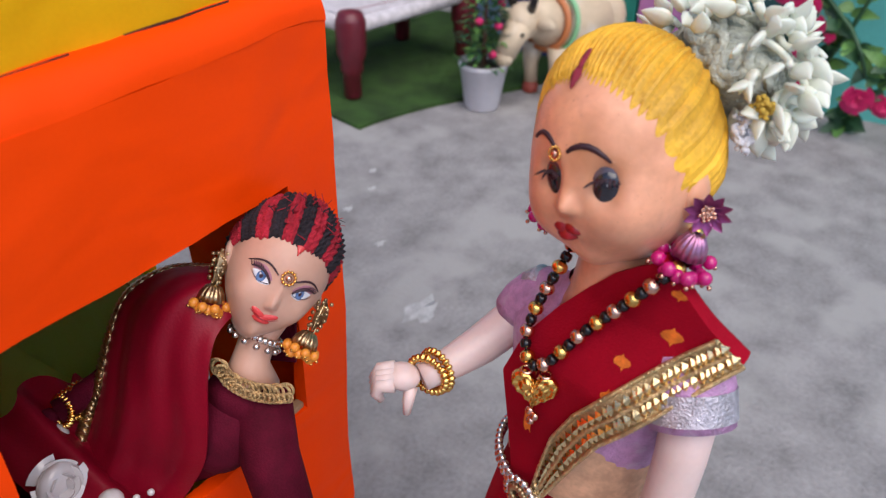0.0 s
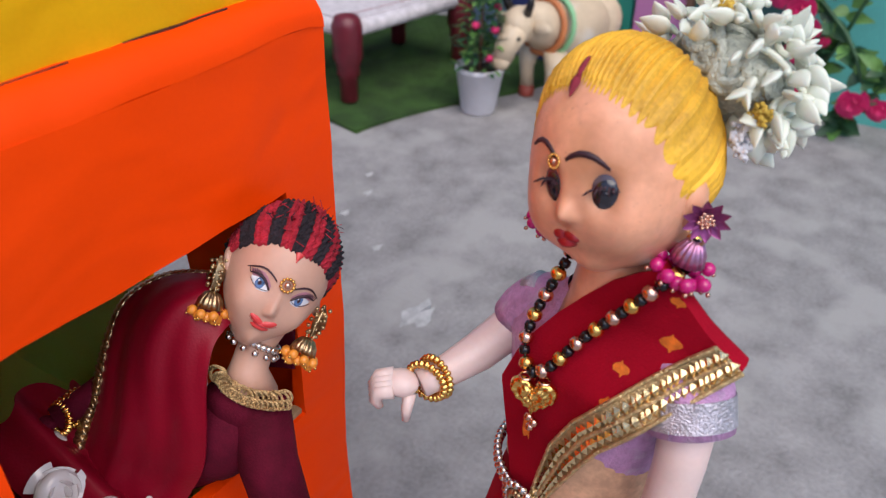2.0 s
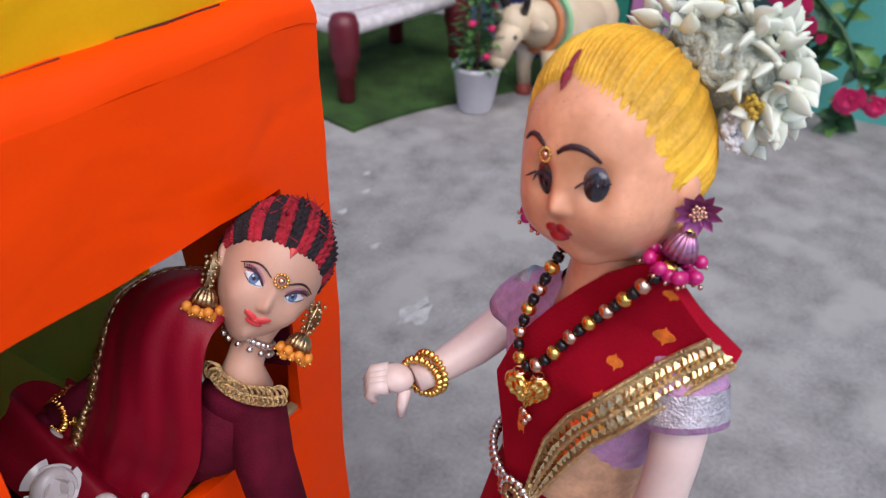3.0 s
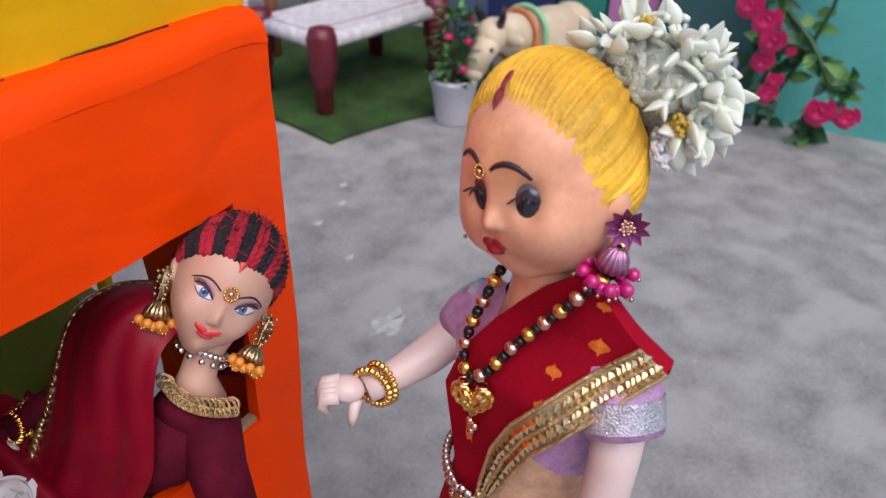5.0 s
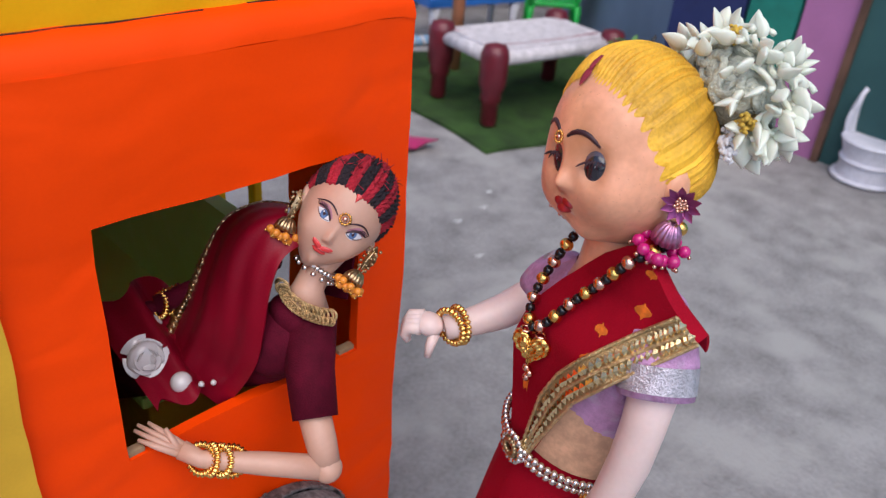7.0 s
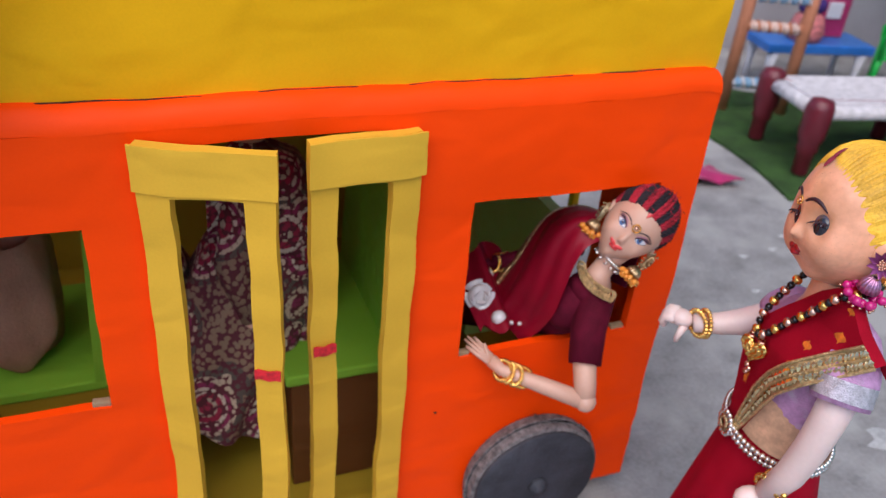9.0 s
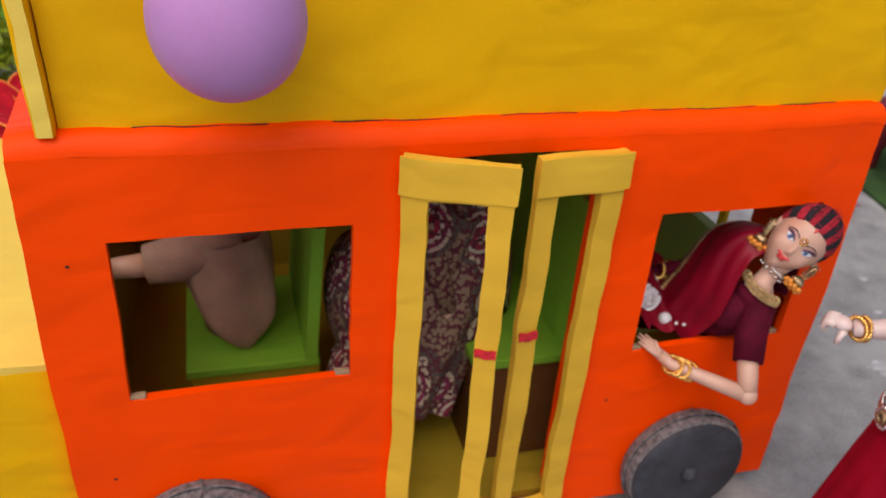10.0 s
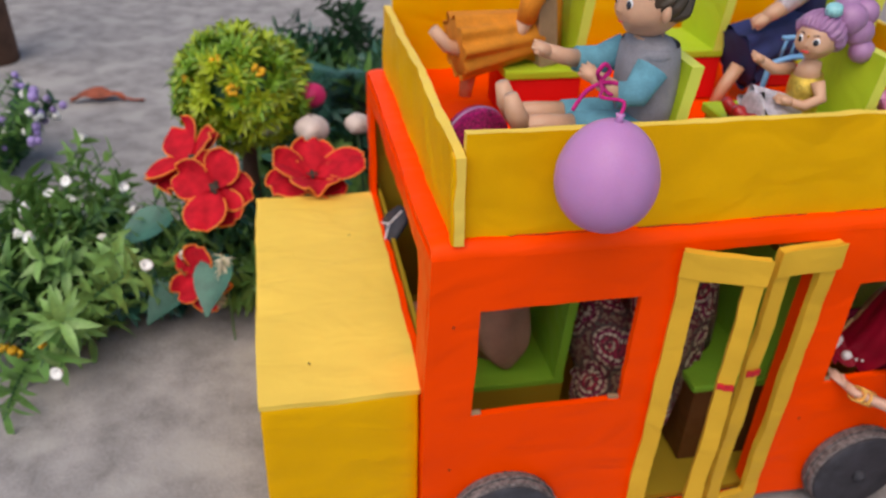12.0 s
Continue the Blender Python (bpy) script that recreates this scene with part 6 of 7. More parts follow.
# Doll in a saffron dress on the further side.
D = Build()
HS = Head((0.118, 0.200, 0.432), (17, 18, 20), F, 1.4, 1.2, 0.4, 1.2)
HS.skin(D, TANSKIN)
HS.cap(D, table([(0, 34), (60, 18), (90, -10), (180, -34)]), (180, 35), [DARKHAIR], 24, 2.4, 1.4, 3.0)
D.tube([(0.118, 0.200, 0.412), (0.119, 0.200, 0.402)], 0.007, TANSKIN, 14)
D.tube([(0.119, 0.2, 0.404), (0.121, 0.2, 0.388), (0.124, 0.2, 0.362), (0.124, 0.2, 0.330)], [0.011, 0.016, 0.015, 0.018], SAFFRON, 22)
gown(D, (0.122, 0.196, 0.350), (0.052, 0.188, 0.342), 0.018, 0.026, SAFFRON, 10, 0.12, 0.9)
limb(D, [(0.116, 0.180, 0.394), (0.106, 0.176, 0.378), (0.104, 0.178, 0.364)], 0.0095, SAFFRON)
limb(D, [(0.104, 0.178, 0.366), (0.100, 0.180, 0.354), (0.094, 0.182, 0.346)], 0.0062, TANSKIN, TANSKIN)
limb(D, [(0.062, 0.182, 0.340), (0.045, 0.182, 0.345), (0.034, 0.182, 0.358)], 0.006, TANSKIN)
limb(D, [(0.070, 0.194, 0.340), (0.066, 0.194, 0.320), (0.064, 0.194, 0.300)], 0.007, TANSKIN)
thing("saffron_doll", "doll in a pleated saffron cotton dress, seated", "doll", b=D)

# Doll in navy behind the blue frame.
D = Build()
HN = Head((0.345, 0.205, 0.432), (17, 18, 20), F, 1.4, 1.2, 0.4, 1.2)
HN.skin(D, TANSKIN)
HN.cap(D, table([(0, 34), (60, 18), (90, -10), (180, -34)]), (180, 35), [DARKHAIR], 24, 2.4, 1.4, 3.0)
D.tube([(0.345, 0.205, 0.414), (0.346, 0.205, 0.400)], 0.007, TANSKIN, 14)
D.tube([(0.346, 0.205, 0.402), (0.350, 0.205, 0.385), (0.354, 0.205, 0.330)], [0.012, 0.017, 0.019], NAVYCLOTH, 22)
gown(D, (0.350, 0.200, 0.345), (0.292, 0.190, 0.325), 0.020, 0.026, NAVYCLOTH, 8, 0.12)
limb(D, [(0.342, 0.184, 0.392), (0.325, 0.178, 0.378), (0.312, 0.176, 0.370)], 0.009, SILVERTHREAD)
limb(D, [(0.314, 0.176, 0.371), (0.306, 0.176, 0.366), (0.300, 0.176, 0.362)], 0.0068, TANSKIN, TANSKIN)
limb(D, [(0.290, 0.180, 0.322), (0.280, 0.178, 0.306), (0.274, 0.178, 0.290)], 0.006, TANSKIN)
thing("navy_doll", "doll in a navy cotton dress, seated on deck", "doll", b=D)

# Toy frame with coloured panels.
fr = thing("toy_playset", "sky blue plastic toy playset with coloured panels", "toy", m=pose(0.288, 0.128, DECK))
part("rail", Build().tube([(-0.012, 0, 0.0015), (-0.006, 0, 0.052), (-0.002, 0, 0.060), (0.010, 0, 0.063), (0.030, 0, 0.064), (0.038, 0, 0.06)], 0.0022, SKYPLASTIC, 10), fr)
part("rail", Build().tube([(0.028, 0, 0.0015), (0.034, 0, 0.05), (0.038, 0, 0.06)], 0.0022, SKYPLASTIC, 10), fr)
for k, mt in enumerate((LEAFMID, ORANGE, REDPAPER)):
    part("panel", Build().box((-0.008 + 0.002 * k, -0.001, 0.006 + 0.018 * k), (0.030 + 0.002 * k, 0.001, 0.022 + 0.018 * k), mt, 0.0006), fr, "flat coloured panel")
for k in range(5):
    part("lattice", Build().tube([(0.002 + 0.008 * k, 0.001, 0.064), (0.004 + 0.008 * k, 0.001, 0.078)], 0.0012, SKYPLASTIC, 8), fr)
part("lattice", Build().tube([(0.0, 0.001, 0.078), (0.040, 0.001, 0.079)], 0.0018, SKYPLASTIC, 8), fr)

# Pink bag and glitter disc.
bg = thing("pink_bag", "pink moulded plastic toy bag on a lime seat", "toy bag", m=pose(0.358, 0.050, DECK + 0.052, 62, -24, 10) @ Matrix.Scale(0.9, 4))
part("bag_body", Build().lathe([(0.001, -0.009), (0.024, -0.009), (0.027, -0.005), (0.027, 0.005), (0.024, 0.009), (0.018, 0.0095), (0.016, 0.0075), (0.001, 0.0075)], PINKPLASTIC, seg=36), bg)
part("picture_disc", Build().lathe([(0.001, 0.0076), (0.0158, 0.0076), (0.0158, 0.0084), (0.001, 0.009)], STONE2, seg=30), bg, "printed disc")
for k in range(40):
    a = math.tau * k / 40
    part("pearl_stud", Build().ball((0.0205 * math.cos(a), 0.0205 * math.sin(a), 0.0098), 0.0009, PINKPLASTIC, seg=8, rings=6), bg)
part("strap", Build().box((-0.03, -0.010, -0.006), (0.03, 0.006, 0.004), PINKPLASTIC, 0.003, None, (-0.004, 0.022, 0)), bg)
part("buckle", Build().box((-0.006, -0.004, -0.009), (0.008, 0.010, 0.0075), PINKPLASTIC, 0.002, None, (-0.012, 0.026, 0)), bg)
gd = thing("glitter_disc", "magenta glitter disc standing behind the railing", "disc", m=pose(0.046, 0.086, DECK + 0.0262, 90, 0, 20))
part("disc", Build().lathe([(0.001, -0.006), (0.0235, -0.006), (0.0252, -0.004), (0.0252, 0.004), (0.0235, 0.006), (0.001, 0.006)], GLITTER, seg=36), gd)
part("edge_band", Build().ring((0, 0, 0), 0.0248, 0.0014, LILACHAIR, None, 36, 8), gd, "lilac edge")

# A grey card packet by the saffron doll, and a pink toy shoe.
ck = thing("card_packet", "grey-beige card packet standing on a lime seat", "packet", m=pose(0.124, 0.188, DECK + 0.0442, 0, -8, 12))
part("packet_body", Build().box((-0.008, -0.010, 0), (0.008, 0.010, 0.052), CARD, 0.001), ck)
sh = thing("pink_shoe", "hot pink plastic toy shoe on the deck seat", "shoe", m=pose(0.214, 0.185, DECK + 0.0447, 0, 0, 15))
part("sole", Build().box((-0.014, -0.005, 0), (0.012, 0.005, 0.003), PETALPINK, 0.0012), sh)
part("upper", Build().grid(lambda u, v: (-0.014 + 0.020 * v, 0.005 * math.cos(math.pi * u), 0.003 + 0.007 * math.sin(math.pi * u) * (0.35 + 0.65 * v)), 12, 8, PETALPINK, thick=0.0008), sh)

# Driver: brown cotton smock on the front seat.
D = Build()
HD = Head((0.100, 0.078, 0.232), (17, 18, 20), F, 1.4, 1.2, 0.4, 1.2)
HD.skin(D, TANSKIN)
HD.cap(D, table([(0, 34), (60, 18), (90, -10), (180, -34)]), (180, 35), [DARKHAIR], 24, 2.4, 1.4, 3.0)
D.tube([(0.101, 0.077, 0.214), (0.102, 0.076, 0.203), (0.104, 0.075, 0.180), (0.106, 0.074, 0.150), (0.104, 0.072, 0.124)], [0.010, 0.020, 0.023, 0.021, 0.020], BROWNCLOTH, 26)
def smock(u, v):
    a = math.tau * u
    fold = 1 + (0.05 + 0.07 * v) * math.sin(3 * a + 2.5 * v) + 0.03 * math.sin(7 * a - 4 * v)
    fold *= math.sqrt(max(0.0, 1 - (max(0.0, v - 0.72) / 0.28) ** 2))
    return Vector((0.096 + 0.010 * v + (0.027 - 0.013 * v * v) * math.cos(a) * fold, 0.062 - 0.015 * v + (0.020 - 0.007 * v) * math.sin(a) * fold, 0.198 - 0.068 * v + 0.004 * math.sin(a * 2 + 1) * v))
D.grid(smock, 60, 30, BROWNCLOTH, wrap=True)
limb(D, [(0.104, 0.062, 0.196), (0.088, 0.056, 0.190), (0.074, 0.054, 0.186), (0.058, 0.054, 0.184)], 0.0175, BROWNCLOTH)
limb(D, [(0.062, 0.054, 0.184), (0.044, 0.056, 0.182), (0.030, 0.058, 0.180)], 0.007, TANSKIN, TANSKIN)
tip = Vector((0.106, 0.047, 0.130))
D.v = [tuple(Vector((0.091, 0.113, 0.0855)) + (Vector(q) - tip) * 1.14) for q in D.v]
thing("driver_doll", "doll in a dusty brown cotton smock, driving", "doll", b=D)
# Passenger in paisley brocade.
D = Build()
HP = Head((0.222, 0.105, 0.236), (16, 17, 19), F, 1.4, 1.2, 0.4, 1.2)
HP.skin(D, TANSKIN)
HP.cap(D, table([(0, 34), (60, 18), (90, -10), (180, -34)]), (180, 35), [DARKHAIR], 24, 2.4, 1.4, 3.0)
D.tube([(0.222, 0.105, 0.219), (0.224, 0.104, 0.206), (0.230, 0.10, 0.18), (0.238, 0.10, 0.14), (0.24, 0.10, 0.112)], [0.009, 0.026, 0.032, 0.031, 0.030], PAISLEY, 26)
gown(D, (0.232, 0.095, 0.165), (0.186, 0.080, 0.066), 0.032, 0.042, PAISLEY, 9, 0.10)
D.ball((0.168, 0.105, 0.12), (0.024, 0.045, 0.045), PAISLEY, None, 24, 16)
D.ball((0.160, 0.070, 0.075), (0.020, 0.030, 0.030), PAISLEY, None, 24, 16)
D.grid(lambda u, v: Vector((0.196 + 0.05 * u, 0.068 + 0.01 * math.sin(u * 9 + v * 3) + 0.01 * v, 0.208 - 0.10 * v - 0.02 * u)), 24, 20, PAISLEY, thick=0.001)
limb(D, [(0.214, 0.082, 0.196), (0.206, 0.066, 0.165), (0.214, 0.060, 0.135)], 0.010, PAISLEY)
limb(D, [(0.213, 0.060, 0.138), (0.216, 0.058, 0.122), (0.218, 0.058, 0.112)], 0.0062, TANSKIN, TANSKIN)
limb(D, [(0.176, 0.085, 0.076), (0.170, 0.085, 0.050), (0.165, 0.085, 0.030)], 0.006, TANSKIN)
thing("paisley_doll", "doll in dark paisley brocade sitting behind the door", "doll", b=D)
# Yellow bars at the rear opening, and the steering toy.
for y in (0.10, 0.135, 0.17, 0.205, 0.24):
    part("window_bar", Build().box((L - 0.0105, y - 0.003, 0.04), (L - 0.0055, y + 0.003, 0.268), YELLOW, 0.001), bus, "yellow paper bar")
sw = thing("steering_wheel", "dark card steering wheel with pale spokes", "steering wheel", m=pose(0.012, 0.225, 0.163, 0, -48, 0) @ Matrix.Scale(1.35, 4))
part("wheel_disc", Build().lathe([(0.001, 0), (0.0155, 0), (0.0165, 0.002), (0.0155, 0.004), (0.001, 0.0042)], FOAM, seg=8), sw)
for a in (0, 2.1, 4.2):
    part("spoke", Build().tube([(0, 0, 0.0046), (0.013 * math.cos(a), 0.013 * math.sin(a), 0.0044)], 0.0008, POTWHITE, 6), sw)


# ---- plants ----
def sprig(b, base, d, length, m, leaf_len, leaf_w, n, stem_m, droop=0.5, whorl=2):
    """A stem that arches from base along d, with pairs of pointed leaves. Gives its tip."""
    base, d = Vector(base), Vector(d).normalized()
    pts = [base + d * length * t - Vector((0, 0, droop * length * t * t)) for t in (0, 0.2, 0.4, 0.6, 0.8, 1.0)]
    b.tube(pts, [0.0018, 0.0016, 0.0014, 0.0012, 0.001, 0.0006], stem_m, 6)
    for i in range(n):
        t = 0.12 + 0.88 * i / n
        p = base + d * length * t - Vector((0, 0, droop * length * t * t))
        ax = (d - Vector((0, 0, 2 * droop * t))).normalized()
        s = ax.orthogonal().normalized()
        for k in range(whorl):
            q = Matrix.Rotation(i * 1.9 + k * math.tau / whorl + random.uniform(-0.4, 0.4), 3, ax) @ s
            blade(b, p, q + ax * random.uniform(0.3, 0.9), ax, leaf_len * random.uniform(0.6, 1.15), leaf_w * random.uniform(0.8, 1.2), m, 0.3, random.uniform(0.0, 0.5), 4)
    return pts[-1]


# Leafy bush with white bells beside the bonnet.
random.seed(41)
bush = thing("leafy_bush", "trailing green bush with small white bell flowers", "plant")
V = Build()
buds = []
for i in range(84):
    a = random.uniform(0, math.tau)
    o = Vector((-0.305 + random.uniform(-0.075, 0.06), 0.385 + random.uniform(-0.10, 0.09), 0.01))
    reach = random.uniform(0.10, 0.19)
    up = random.uniform(0.55, 2.4)
    tip = sprig(V, o, (math.cos(a), math.sin(a) * 1.1, up), reach * (1.15 if up > 1 else 1), random.choice((LEAFMID, LEAFFRESH, LEAFFRESH)), 0.031, 0.0095, 13, LEAFDARK, 0.3 if up > 1 else 0.42, 2)
    tip.z = max(tip.z, 0.012)
    buds.append(tip)
part("foliage", V, bush)
for i, p in enumerate(buds):
    if i % 2 == 0:
        rot = toward((random.uniform(-1, 1), random.uniform(-1, 0.3), random.uniform(0, 1)))
        part("white_bell", Build().lathe([(0.0012, -0.004), (0.0035, -0.001), (0.0046, 0.003), (0.0062, 0.006), (0.004, 0.005), (0.001, 0.002)], WHITEBUD, p, rot, 9), bush)
for x, y, z in ((-0.352, 0.262, 0.036), (-0.344, 0.256, 0.032), (-0.318, 0.262, 0.034)):
    y0 = Build()
    for k in range(14):
        q = Vector((random.gauss(0, 1), random.gauss(0, 1), random.gauss(0, 1))).normalized() * 0.0055
        y0.ball(Vector((x, y, z)) + q, 0.0028, YELLOWBUD, seg=7, rings=5)
    part("yellow_flower", y0, bush)
    part("stem", Build().tube([(x + 0.03, y + 0.05, 0.012), (x + 0.01, y + 0.02, z + 0.004), (x, y, z)], 0.0012, LEAFDARK, 6), bush)
part("base_stem", Build().tube([(-0.305, 0.40, 0.0), (-0.305, 0.40, 0.02)], [0.03, 0.02], LEAFDARK, 10), bush)

# Lavender plant and dark fern foliage further off.
random.seed(43)
lav = thing("lavender_plant", "green plant with small lilac flowers", "plant")
V = Build()
for i in range(34):
    a = random.uniform(0, math.tau)
    o = Vector((-0.49 + random.uniform(-0.04, 0.04), 0.72 + random.uniform(-0.05, 0.05), 0.01))
    tip = sprig(V, o, (math.cos(a) * 0.7, math.sin(a) * 0.7, 1.3), random.uniform(0.10, 0.20), random.choice((LEAFMID, LEAFDARK)), 0.02, 0.007, 12, LEAFDARK, 0.25, 3)
    for k in range(3):
        part("lilac_flower", Build().ball(tip + Vector((random.uniform(-0.012, 0.012), random.uniform(-0.012, 0.012), random.uniform(-0.03, 0.004))), random.uniform(0.004, 0.007), LILACBUD if k else WHITEBUD, seg=8, rings=6), lav)
part("foliage", V, lav)
part("base_stem", Build().tube([(-0.49, 0.72, 0.0), (-0.49, 0.72, 0.025)], [0.03, 0.02], LEAFDARK, 10), lav)
random.seed(44)
for x, y, h, n, label in ((0.00, 0.76, 0.26, 60, "dense dark green bush behind the bus"), (0.11, 0.86, 0.30, 50, "dense dark green bush behind the bus"), (-0.03, 0.58, 0.15, 44, "low dark green bush under the red flowers"), (-0.12, 0.40, 0.11, 40, "low green bush under the red flowers"), (-0.20, 0.40, 0.10, 30, "low green bush under the red flowers")):
    dk = thing("dark_bush", label, "plant", "bushes behind the bus")
    V = Build()
    for i in range(n):
        a = random.uniform(0, math.tau)
        o = Vector((x + random.uniform(-0.05, 0.05), y + random.uniform(-0.05, 0.05), 0.01))
        sprig(V, o, (math.cos(a), math.sin(a), random.uniform(0.5, 2.2)), h * random.uniform(0.55, 1.0), random.choice((LEAFDARK, LEAFDARK, LEAFBLUE, LEAFMID) if y > 0.5 else (LEAFDARK, LEAFBLUE, LEAFMID, LEAFFRESH)), 0.032, 0.010, 13, LEAFDARK, 0.3, 3)
    part("foliage", V, dk)
    part("base_stem", Build().tube([(x, y, 0.0), (x, y, 0.05)], [0.03, 0.015], BARK, 10), dk)
fern = thing("fern", "blue-green fern fronds rising from the bushes", "fern")
for k in range(7):
    V = Build()
    a = -2.6 + 0.55 * k
    o = Vector((0.035, 0.70, 0.10))
    for i in range(26):
        t = i / 26
        dirx = Vector((math.cos(a) * 0.8, math.sin(a) * 0.6, 0.9))
        p = o + dirx * 0.22 * t - Vector((0, 0, 0.16 * t * t))
        for s in (-1, 1):
            blade(V, p, Vector((-math.sin(a) * s, math.cos(a) * s, 0.1)) + dirx * 0.5, (0, 0, 1), 0.045 * math.sin(math.pi * (0.15 + 0.8 * t)), 0.006, LEAFBLUE, 0.2, 0.25, 3)
    V.tube([o + Vector((math.cos(a) * 0.8, math.sin(a) * 0.6, 0.9)) * 0.22 * t - Vector((0, 0, 0.16 * t * t)) for t in (0, 0.25, 0.5, 0.75, 1)], 0.0015, LEAFBLUE, 6)
    part("frond", V, fern)
part("stem", Build().tube([(0.035, 0.70, 0), (0.035, 0.70, 0.105)], 0.008, BARK, 8), fern)

# Clipped yellow-green ball plant.
random.seed(45)
ball = thing("ball_plant", "round yellow-green spiky artificial plant", "plant")
part("trunk", Build().tube([(-0.122, 0.50, 0), (-0.122, 0.50, 0.15)], [0.012, 0.008], BARK, 10), ball)
O = Vector((-0.122, 0.500, 0.195))
# Core coloured dark for the shaded gaps between the tufts.
core = Build().ball(O, (0.056, 0.056, 0.050), LEAFDARK, None, 24, 16)
part("core", core, ball)
V, V2 = Build(), Build()
for i in range(520):
    d = Vector((random.gauss(0, 1), random.gauss(0, 1), random.gauss(0, 1))).normalized()
    if d.y > 0.6 or d.z < -0.75:
        continue
    c = O + Vector((d.x * 0.066, d.y * 0.066, d.z * 0.060)) * random.uniform(0.84, 1.08)
    pale = random.random() < 0.6
    s = d.orthogonal().normalized()
    for k in range(11):
        q = Matrix.Rotation(k * 2.4, 3, d) @ s
        w = 0.25 + 0.9 * (k / 11)
        blade(V if pale else V2, c, d + q * w, d, random.uniform(0.013, 0.021), 0.0052, LEAFLIME if pale else LEAFSPRING, 0.3, 0.35, 3)
tagged(part("leaf_cover", V, ball), kind="stuff")
tagged(part("greenery", V2, ball), kind="stuff")
for d in ((-0.1, -0.95, 0.35), (-0.75, -0.5, 0.4), (0.3, -0.8, 0.6), (-0.35, -0.7, 0.75)):
    d = Vector(d).normalized()
    y0 = Build()
    for k in range(9):
        y0.ball(O + d * 0.072 + Vector((random.gauss(0, 1), random.gauss(0, 1), random.gauss(0, 1))).normalized() * 0.005, 0.003, YELLOWBUD, seg=7, rings=5)
    part("yellow_bud", y0, ball)


def silk_flower(c, n, size, label, petals=6):
    """Large red silk flower with orange petal edges, facing n."""
    f = thing("silk_flower", label, "flower", "red silk flowers")
    rot, c = toward(n), Vector(c)
    for k in range(petals):
        a = math.tau * k / petals + (0.3 if k % 2 else 0)
        lift = 0.25 + 0.5 * (k % 2) + random.uniform(-0.1, 0.15)
        ln = size * random.uniform(0.85, 1.1)
        def pet(u, v, o=0.0):
            r = ln * v
            w = 0.64 * ln * math.sin(math.pi * min(0.97, 0.12 + 0.80 * v)) ** 0.7
            s = (u - 0.5) * 2
            z = lift * r * (1 - 0.35 * v) + 0.14 * ln * s * s + 0.10 * ln * math.sin(4 * s + 2 * k) * v - 0.004 * v - o
            return c + rot @ Vector((math.cos(a) * r - math.sin(a) * s * w * v ** 0.35, math.sin(a) * r + math.cos(a) * s * w * v ** 0.35, z + 0.002 * (k % 2)))
        P = Build().grid(pet, 12, 10, PETALRED, thick=0.0006)
        p = part("petal", P, f)
        rim = [pet(0.0, t / 8) for t in range(2, 9)] + [pet(t / 10, 1.0) for t in range(1, 10)] + [pet(1.0, t / 8) for t in range(8, 1, -1)]
        part("petal_edge", Build().tube(rim, 0.0009, PETALRIM, 6), p, "orange petal edge")
    h = Build()
    for k in range(12):
        h.ball(c + rot @ Vector((0.006 * math.cos(k * 2.4) * (k / 12), 0.006 * math.sin(k * 2.4) * (k / 12), 0.008)), 0.002, SOIL, seg=7, rings=5)
    part("centre", h, f)
    part("stem", Build().tube([c, c + rot @ Vector((0, 0, -0.02)), Vector((c.x + 0.01, c.y + 0.06, 0.04)), Vector((c.x + 0.012, c.y + 0.07, 0.0))], 0.0025, LEAFDARK, 7), f)
random.seed(47)
silk_flower((-0.148, 0.330, 0.158), (-0.35, -0.75, 0.6), 0.040, "large red silk flower with orange edges by the bonnet", 7)
silk_flower((-0.055, 0.335, 0.158), (0.1, -0.2, 0.97), 0.046, "large red silk flower with orange edges by the bonnet", 8)
silk_flower((-0.172, 0.385, 0.160), (-0.6, -0.1, 0.8), 0.042, "red silk flower turned towards the yard", 7)
silk_flower((-0.168, 0.305, 0.075), (-0.5, -0.7, 0.3), 0.036, "low red silk flower beside the bonnet", 5)
for k, (p, d, n) in enumerate((((-0.20, 0.36, 0.115), (-1, -0.3, -0.2), (0, -0.4, 1)), ((-0.175, 0.40, 0.13), (-0.8, 0.4, 0.1), (0, -0.4, 1)), ((-0.19, 0.33, 0.06), (-0.6, -0.6, -0.3), (-0.3, -0.6, 0.7)), ((-0.09, 0.41, 0.155), (0.2, -0.8, 0.3), (0, -0.3, 1)), ((-0.15, 0.30, 0.10), (-0.3, -0.8, -0.4), (-0.3, -0.6, 0.7)))):
    lf = thing("broad_leaf", "broad blue-green silk leaf among the red flowers", "leaf", "leaves under the flowers")
    V = Build()
    blade(V, p, d, n, 0.062, 0.040, LEAFBLUE, 0.25, 0.25, 7)
    part("leaf_blade", V, lf)
    part("stalk", Build().tube([p, (p[0] + 0.02, p[1] + 0.04, 0.03), (p[0] + 0.02, p[1] + 0.045, 0.0)], 0.0015, LEAFDARK, 6), lf)
wf = thing("white_fern_sprig", "pale feathery sprig beside a low red flower", "sprig")
V = Build()
for i in range(150):
    t = random.random()
    p = Vector((-0.146 - 0.008 * t, 0.286 - 0.012 * t, 0.108 - 0.05 * t))
    blade(V, p, (random.uniform(-1, 0.6), random.uniform(-1, 0.1), random.uniform(-0.8, 0.4)), (0, -0.5, 1), 0.012 * (1 - 0.5 * t), 0.0016, FERNWHITE, 0.2, 0.1, 2)
V.tube([(-0.146, 0.29, 0.0), (-0.146, 0.288, 0.108), (-0.154, 0.274, 0.058)], 0.001, LEAFMID, 6)
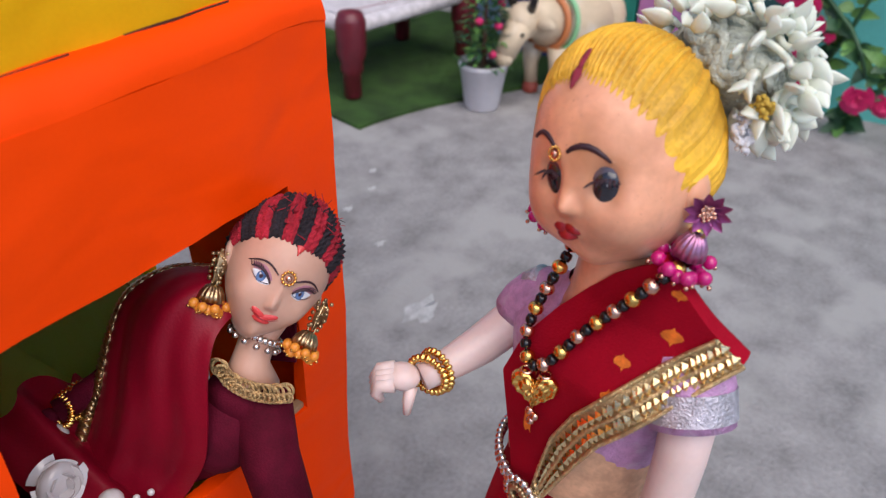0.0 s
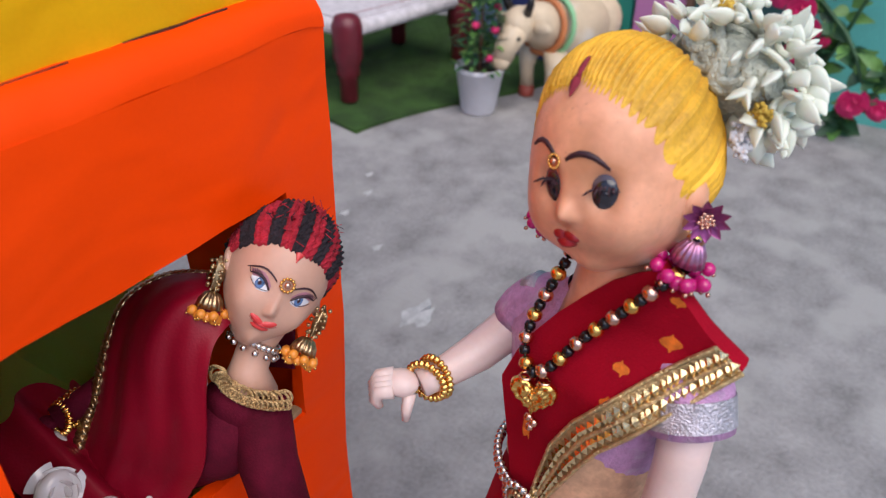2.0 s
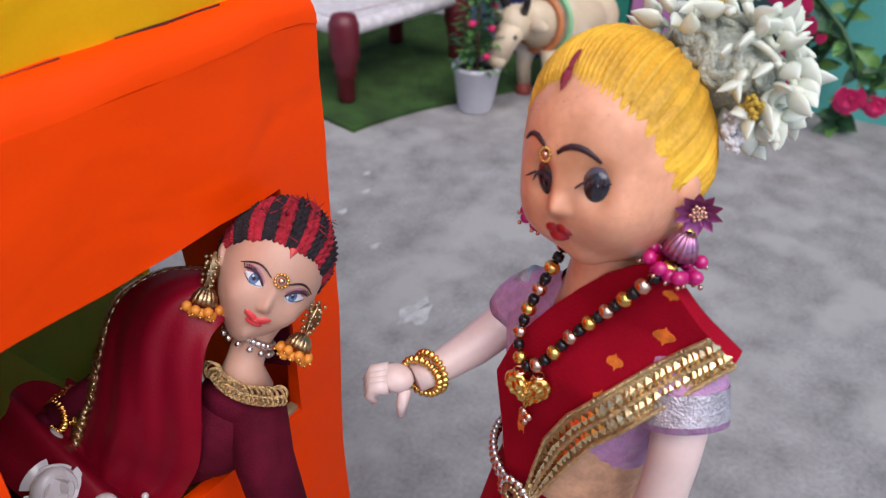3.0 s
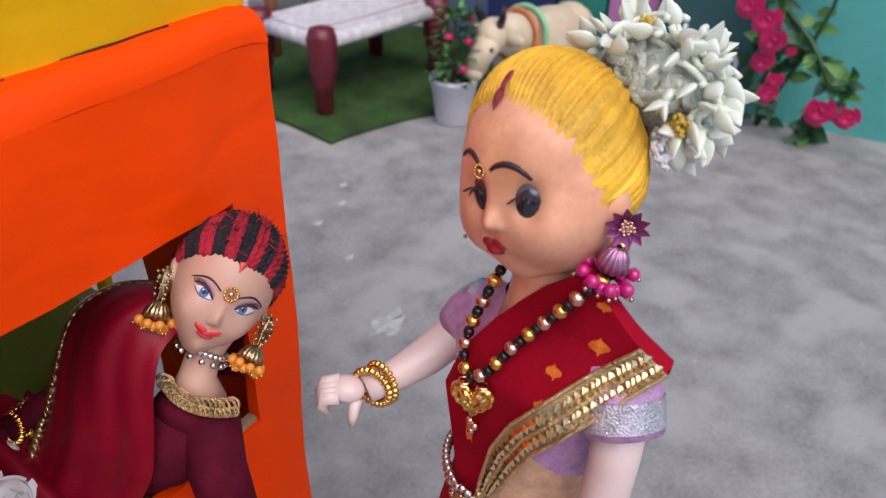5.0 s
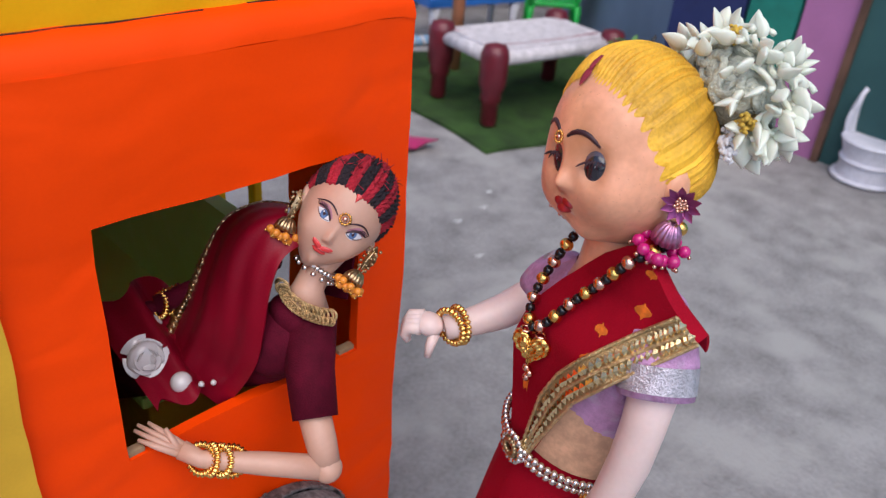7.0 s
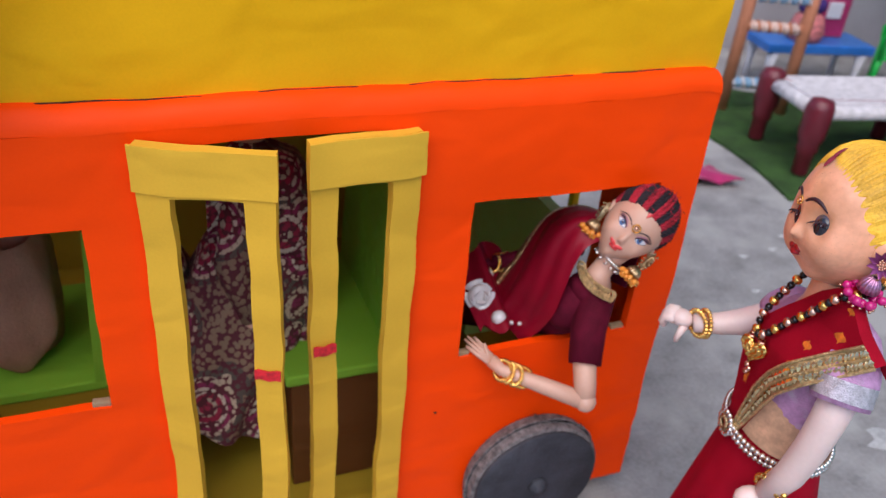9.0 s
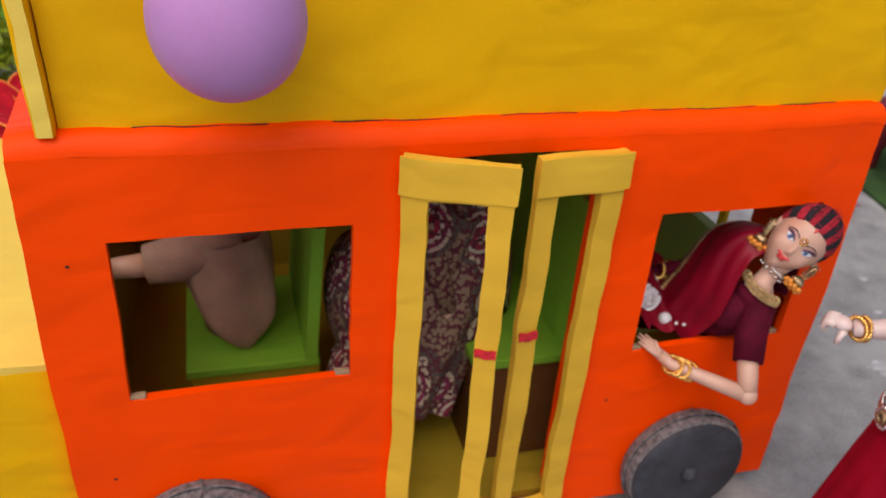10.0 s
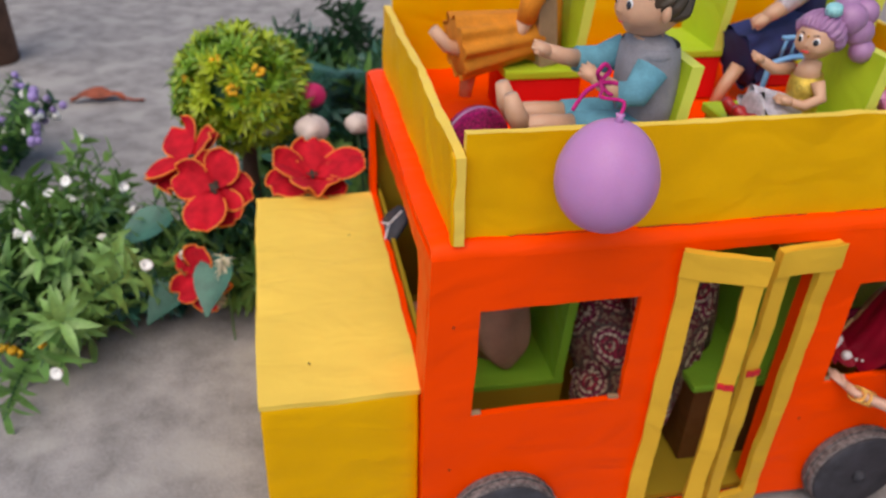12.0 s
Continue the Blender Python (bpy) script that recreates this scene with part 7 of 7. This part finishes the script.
part("feathers", V, wf)
for c, r, m2, label in (((-0.098, 0.455, 0.168), 0.016, STONE, "pale mint bud on a stalk"), ((-0.049, 0.435, 0.170), 0.0185, STONE2, "creamy rose bud on a stalk"), ((-0.046, 0.485, 0.190), 0.0165, PETALPINK, "pink bud on a stalk"), ((0.002, 0.44, 0.172), 0.014, STONE2, "creamy rose bud on a stalk")):
    bd = thing("flower_bud", label, "flower bud", "buds behind the red flowers")
    K = Build()
    K.grid(lambda u, v: Vector(c) + Vector((math.cos(math.tau * u), math.sin(math.tau * u), 0)) * r * math.sin(math.pi * (0.03 + 0.94 * v)) * (1 + 0.06 * math.sin(math.tau * u * 4 + v * 5)) + Vector((0, 0, r * 0.85 * math.cos(math.pi * (0.03 + 0.94 * v)))), 30, 14, m2, wrap=True)
    part("bud", K, bd)
    part("stalk", Build().tube([(c[0], c[1], c[2] - r * 0.8), (c[0] + 0.01, c[1] + 0.03, 0.06), (c[0] + 0.01, c[1] + 0.04, 0.0)], 0.002, LEAFDARK, 6), bd)

# Dry leaf, post, damp stone on the yard floor.
T = Build()
T.grid(lambda u, v: (-0.425 + 0.085 * u, 0.965 + 0.03 * (v - 0.5) * math.sin(math.pi * (0.1 + 0.8 * u)) + 0.012 * math.sin(3 * u), 0.006 + 0.014 * math.sin(math.pi * u) * (1 - abs(v - 0.5)) + 0.004 * math.sin(9 * u + 6 * v)), 20, 10, TERRACOTTA, thick=-0.0015)
dl = thing("dry_leaf", "curled reddish-brown dry leaf on the concrete", "dry leaf")
part("leaf_blade", T, dl)
part("stalk", Build().tube([(-0.345, 0.968, 0.008), (-0.325, 0.962, 0.005), (-0.308, 0.966, 0.003)], 0.0022, TERRACOTTA, 6), dl)
po = thing("wooden_post", "brown wooden post standing in the yard", "post")
part("shaft", Build().tube([(-0.60, 1.20, 0.0), (-0.605, 1.20, 0.5), (-0.60, 1.21, 1.0)], [0.042, 0.04, 0.04], BARK, 16), po)

# Climbing roses on the east wall.
random.seed(51)
cl = thing("climbing_rose", "climbing rose with hot pink blooms on the turquoise wall", "rose")
V = Build()
for p0, p1, n in (((1.165, -0.02, 0.0), (1.125, -0.055, 0.26), 8), ((1.165, -0.06, 0.0), (1.13, -0.02, 0.30), 8), ((1.15, -0.10, 0.0), (1.12, -0.13, 0.09), 7), ((1.16, -0.03, 0.15), (1.12, -0.14, 0.05), 9), ((1.17, -0.06, 0.0), (1.14, -0.10, 0.24), 8)):
    p0, p1 = Vector(p0), Vector(p1)
    pts = [p0.lerp(p1, t) + Vector((-0.012 * math.sin(3 * t), 0.012 * math.sin(5 * t + n), 0)) for t in (0, 0.2, 0.4, 0.6, 0.8, 1)]
    V.tube(pts, [0.003, 0.0028, 0.0025, 0.002, 0.0017, 0.001], LEAFDARK, 7)
    for i in range(26):
        t = random.random()
        p = p0.lerp(p1, t)
        blade(V, p, (random.uniform(-1, 0.1), random.uniform(-1, 1), random.uniform(-0.4, 0.7)), (-1, 0, 0.5), random.uniform(0.018, 0.030), 0.013, random.choice((LEAFDARK, LEAFMID, LEAFDARK)), 0.25, 0.2, 4)
part("foliage", V, cl)
for x, y, z, r, m2 in ((1.118, -0.112, 0.048, 0.017, PETALPINK), (1.122, -0.138, 0.046, 0.014, PETALPINK), (1.115, -0.042, 0.130, 0.016, PETALPINK), (1.112, -0.052, 0.112, 0.015, PETALPINK), (1.118, -0.022, 0.142, 0.015, PETALPINK),
                       (1.12, -0.030, 0.158, 0.013, PETALPINK), (1.118, -0.046, 0.088, 0.013, PETALPINK), (1.12, 0.012, 0.168, 0.017, YELLOWROSE), (1.125, -0.07, 0.10, 0.006, PETALPINK), (1.12, -0.062, 0.070, 0.010, PETALPINK), (1.12, -0.058, 0.055, 0.012, PETALPINK), (1.12, -0.045, 0.20, 0.014, PETALPINK)):
    bl = part("bloom", Build().ball((x, y, z), r * 0.4, m2), cl)
    for k in range(11):
        a, q = k * 2.4, k / 11
        part("petal", Build().grid(lambda u, v: Vector((x, y, z)) + Vector((-r * (1.0 - q) * 0.5 - 0.35 * r * v * (1 - q * 0.8), r * (0.2 + q * 0.9) * v * math.cos(a + (u - 0.5) * 1.5), r * (0.2 + q * 0.9) * v * math.sin(a + (u - 0.5) * 1.5))), 5, 4, m2, thick=0.0005), bl)
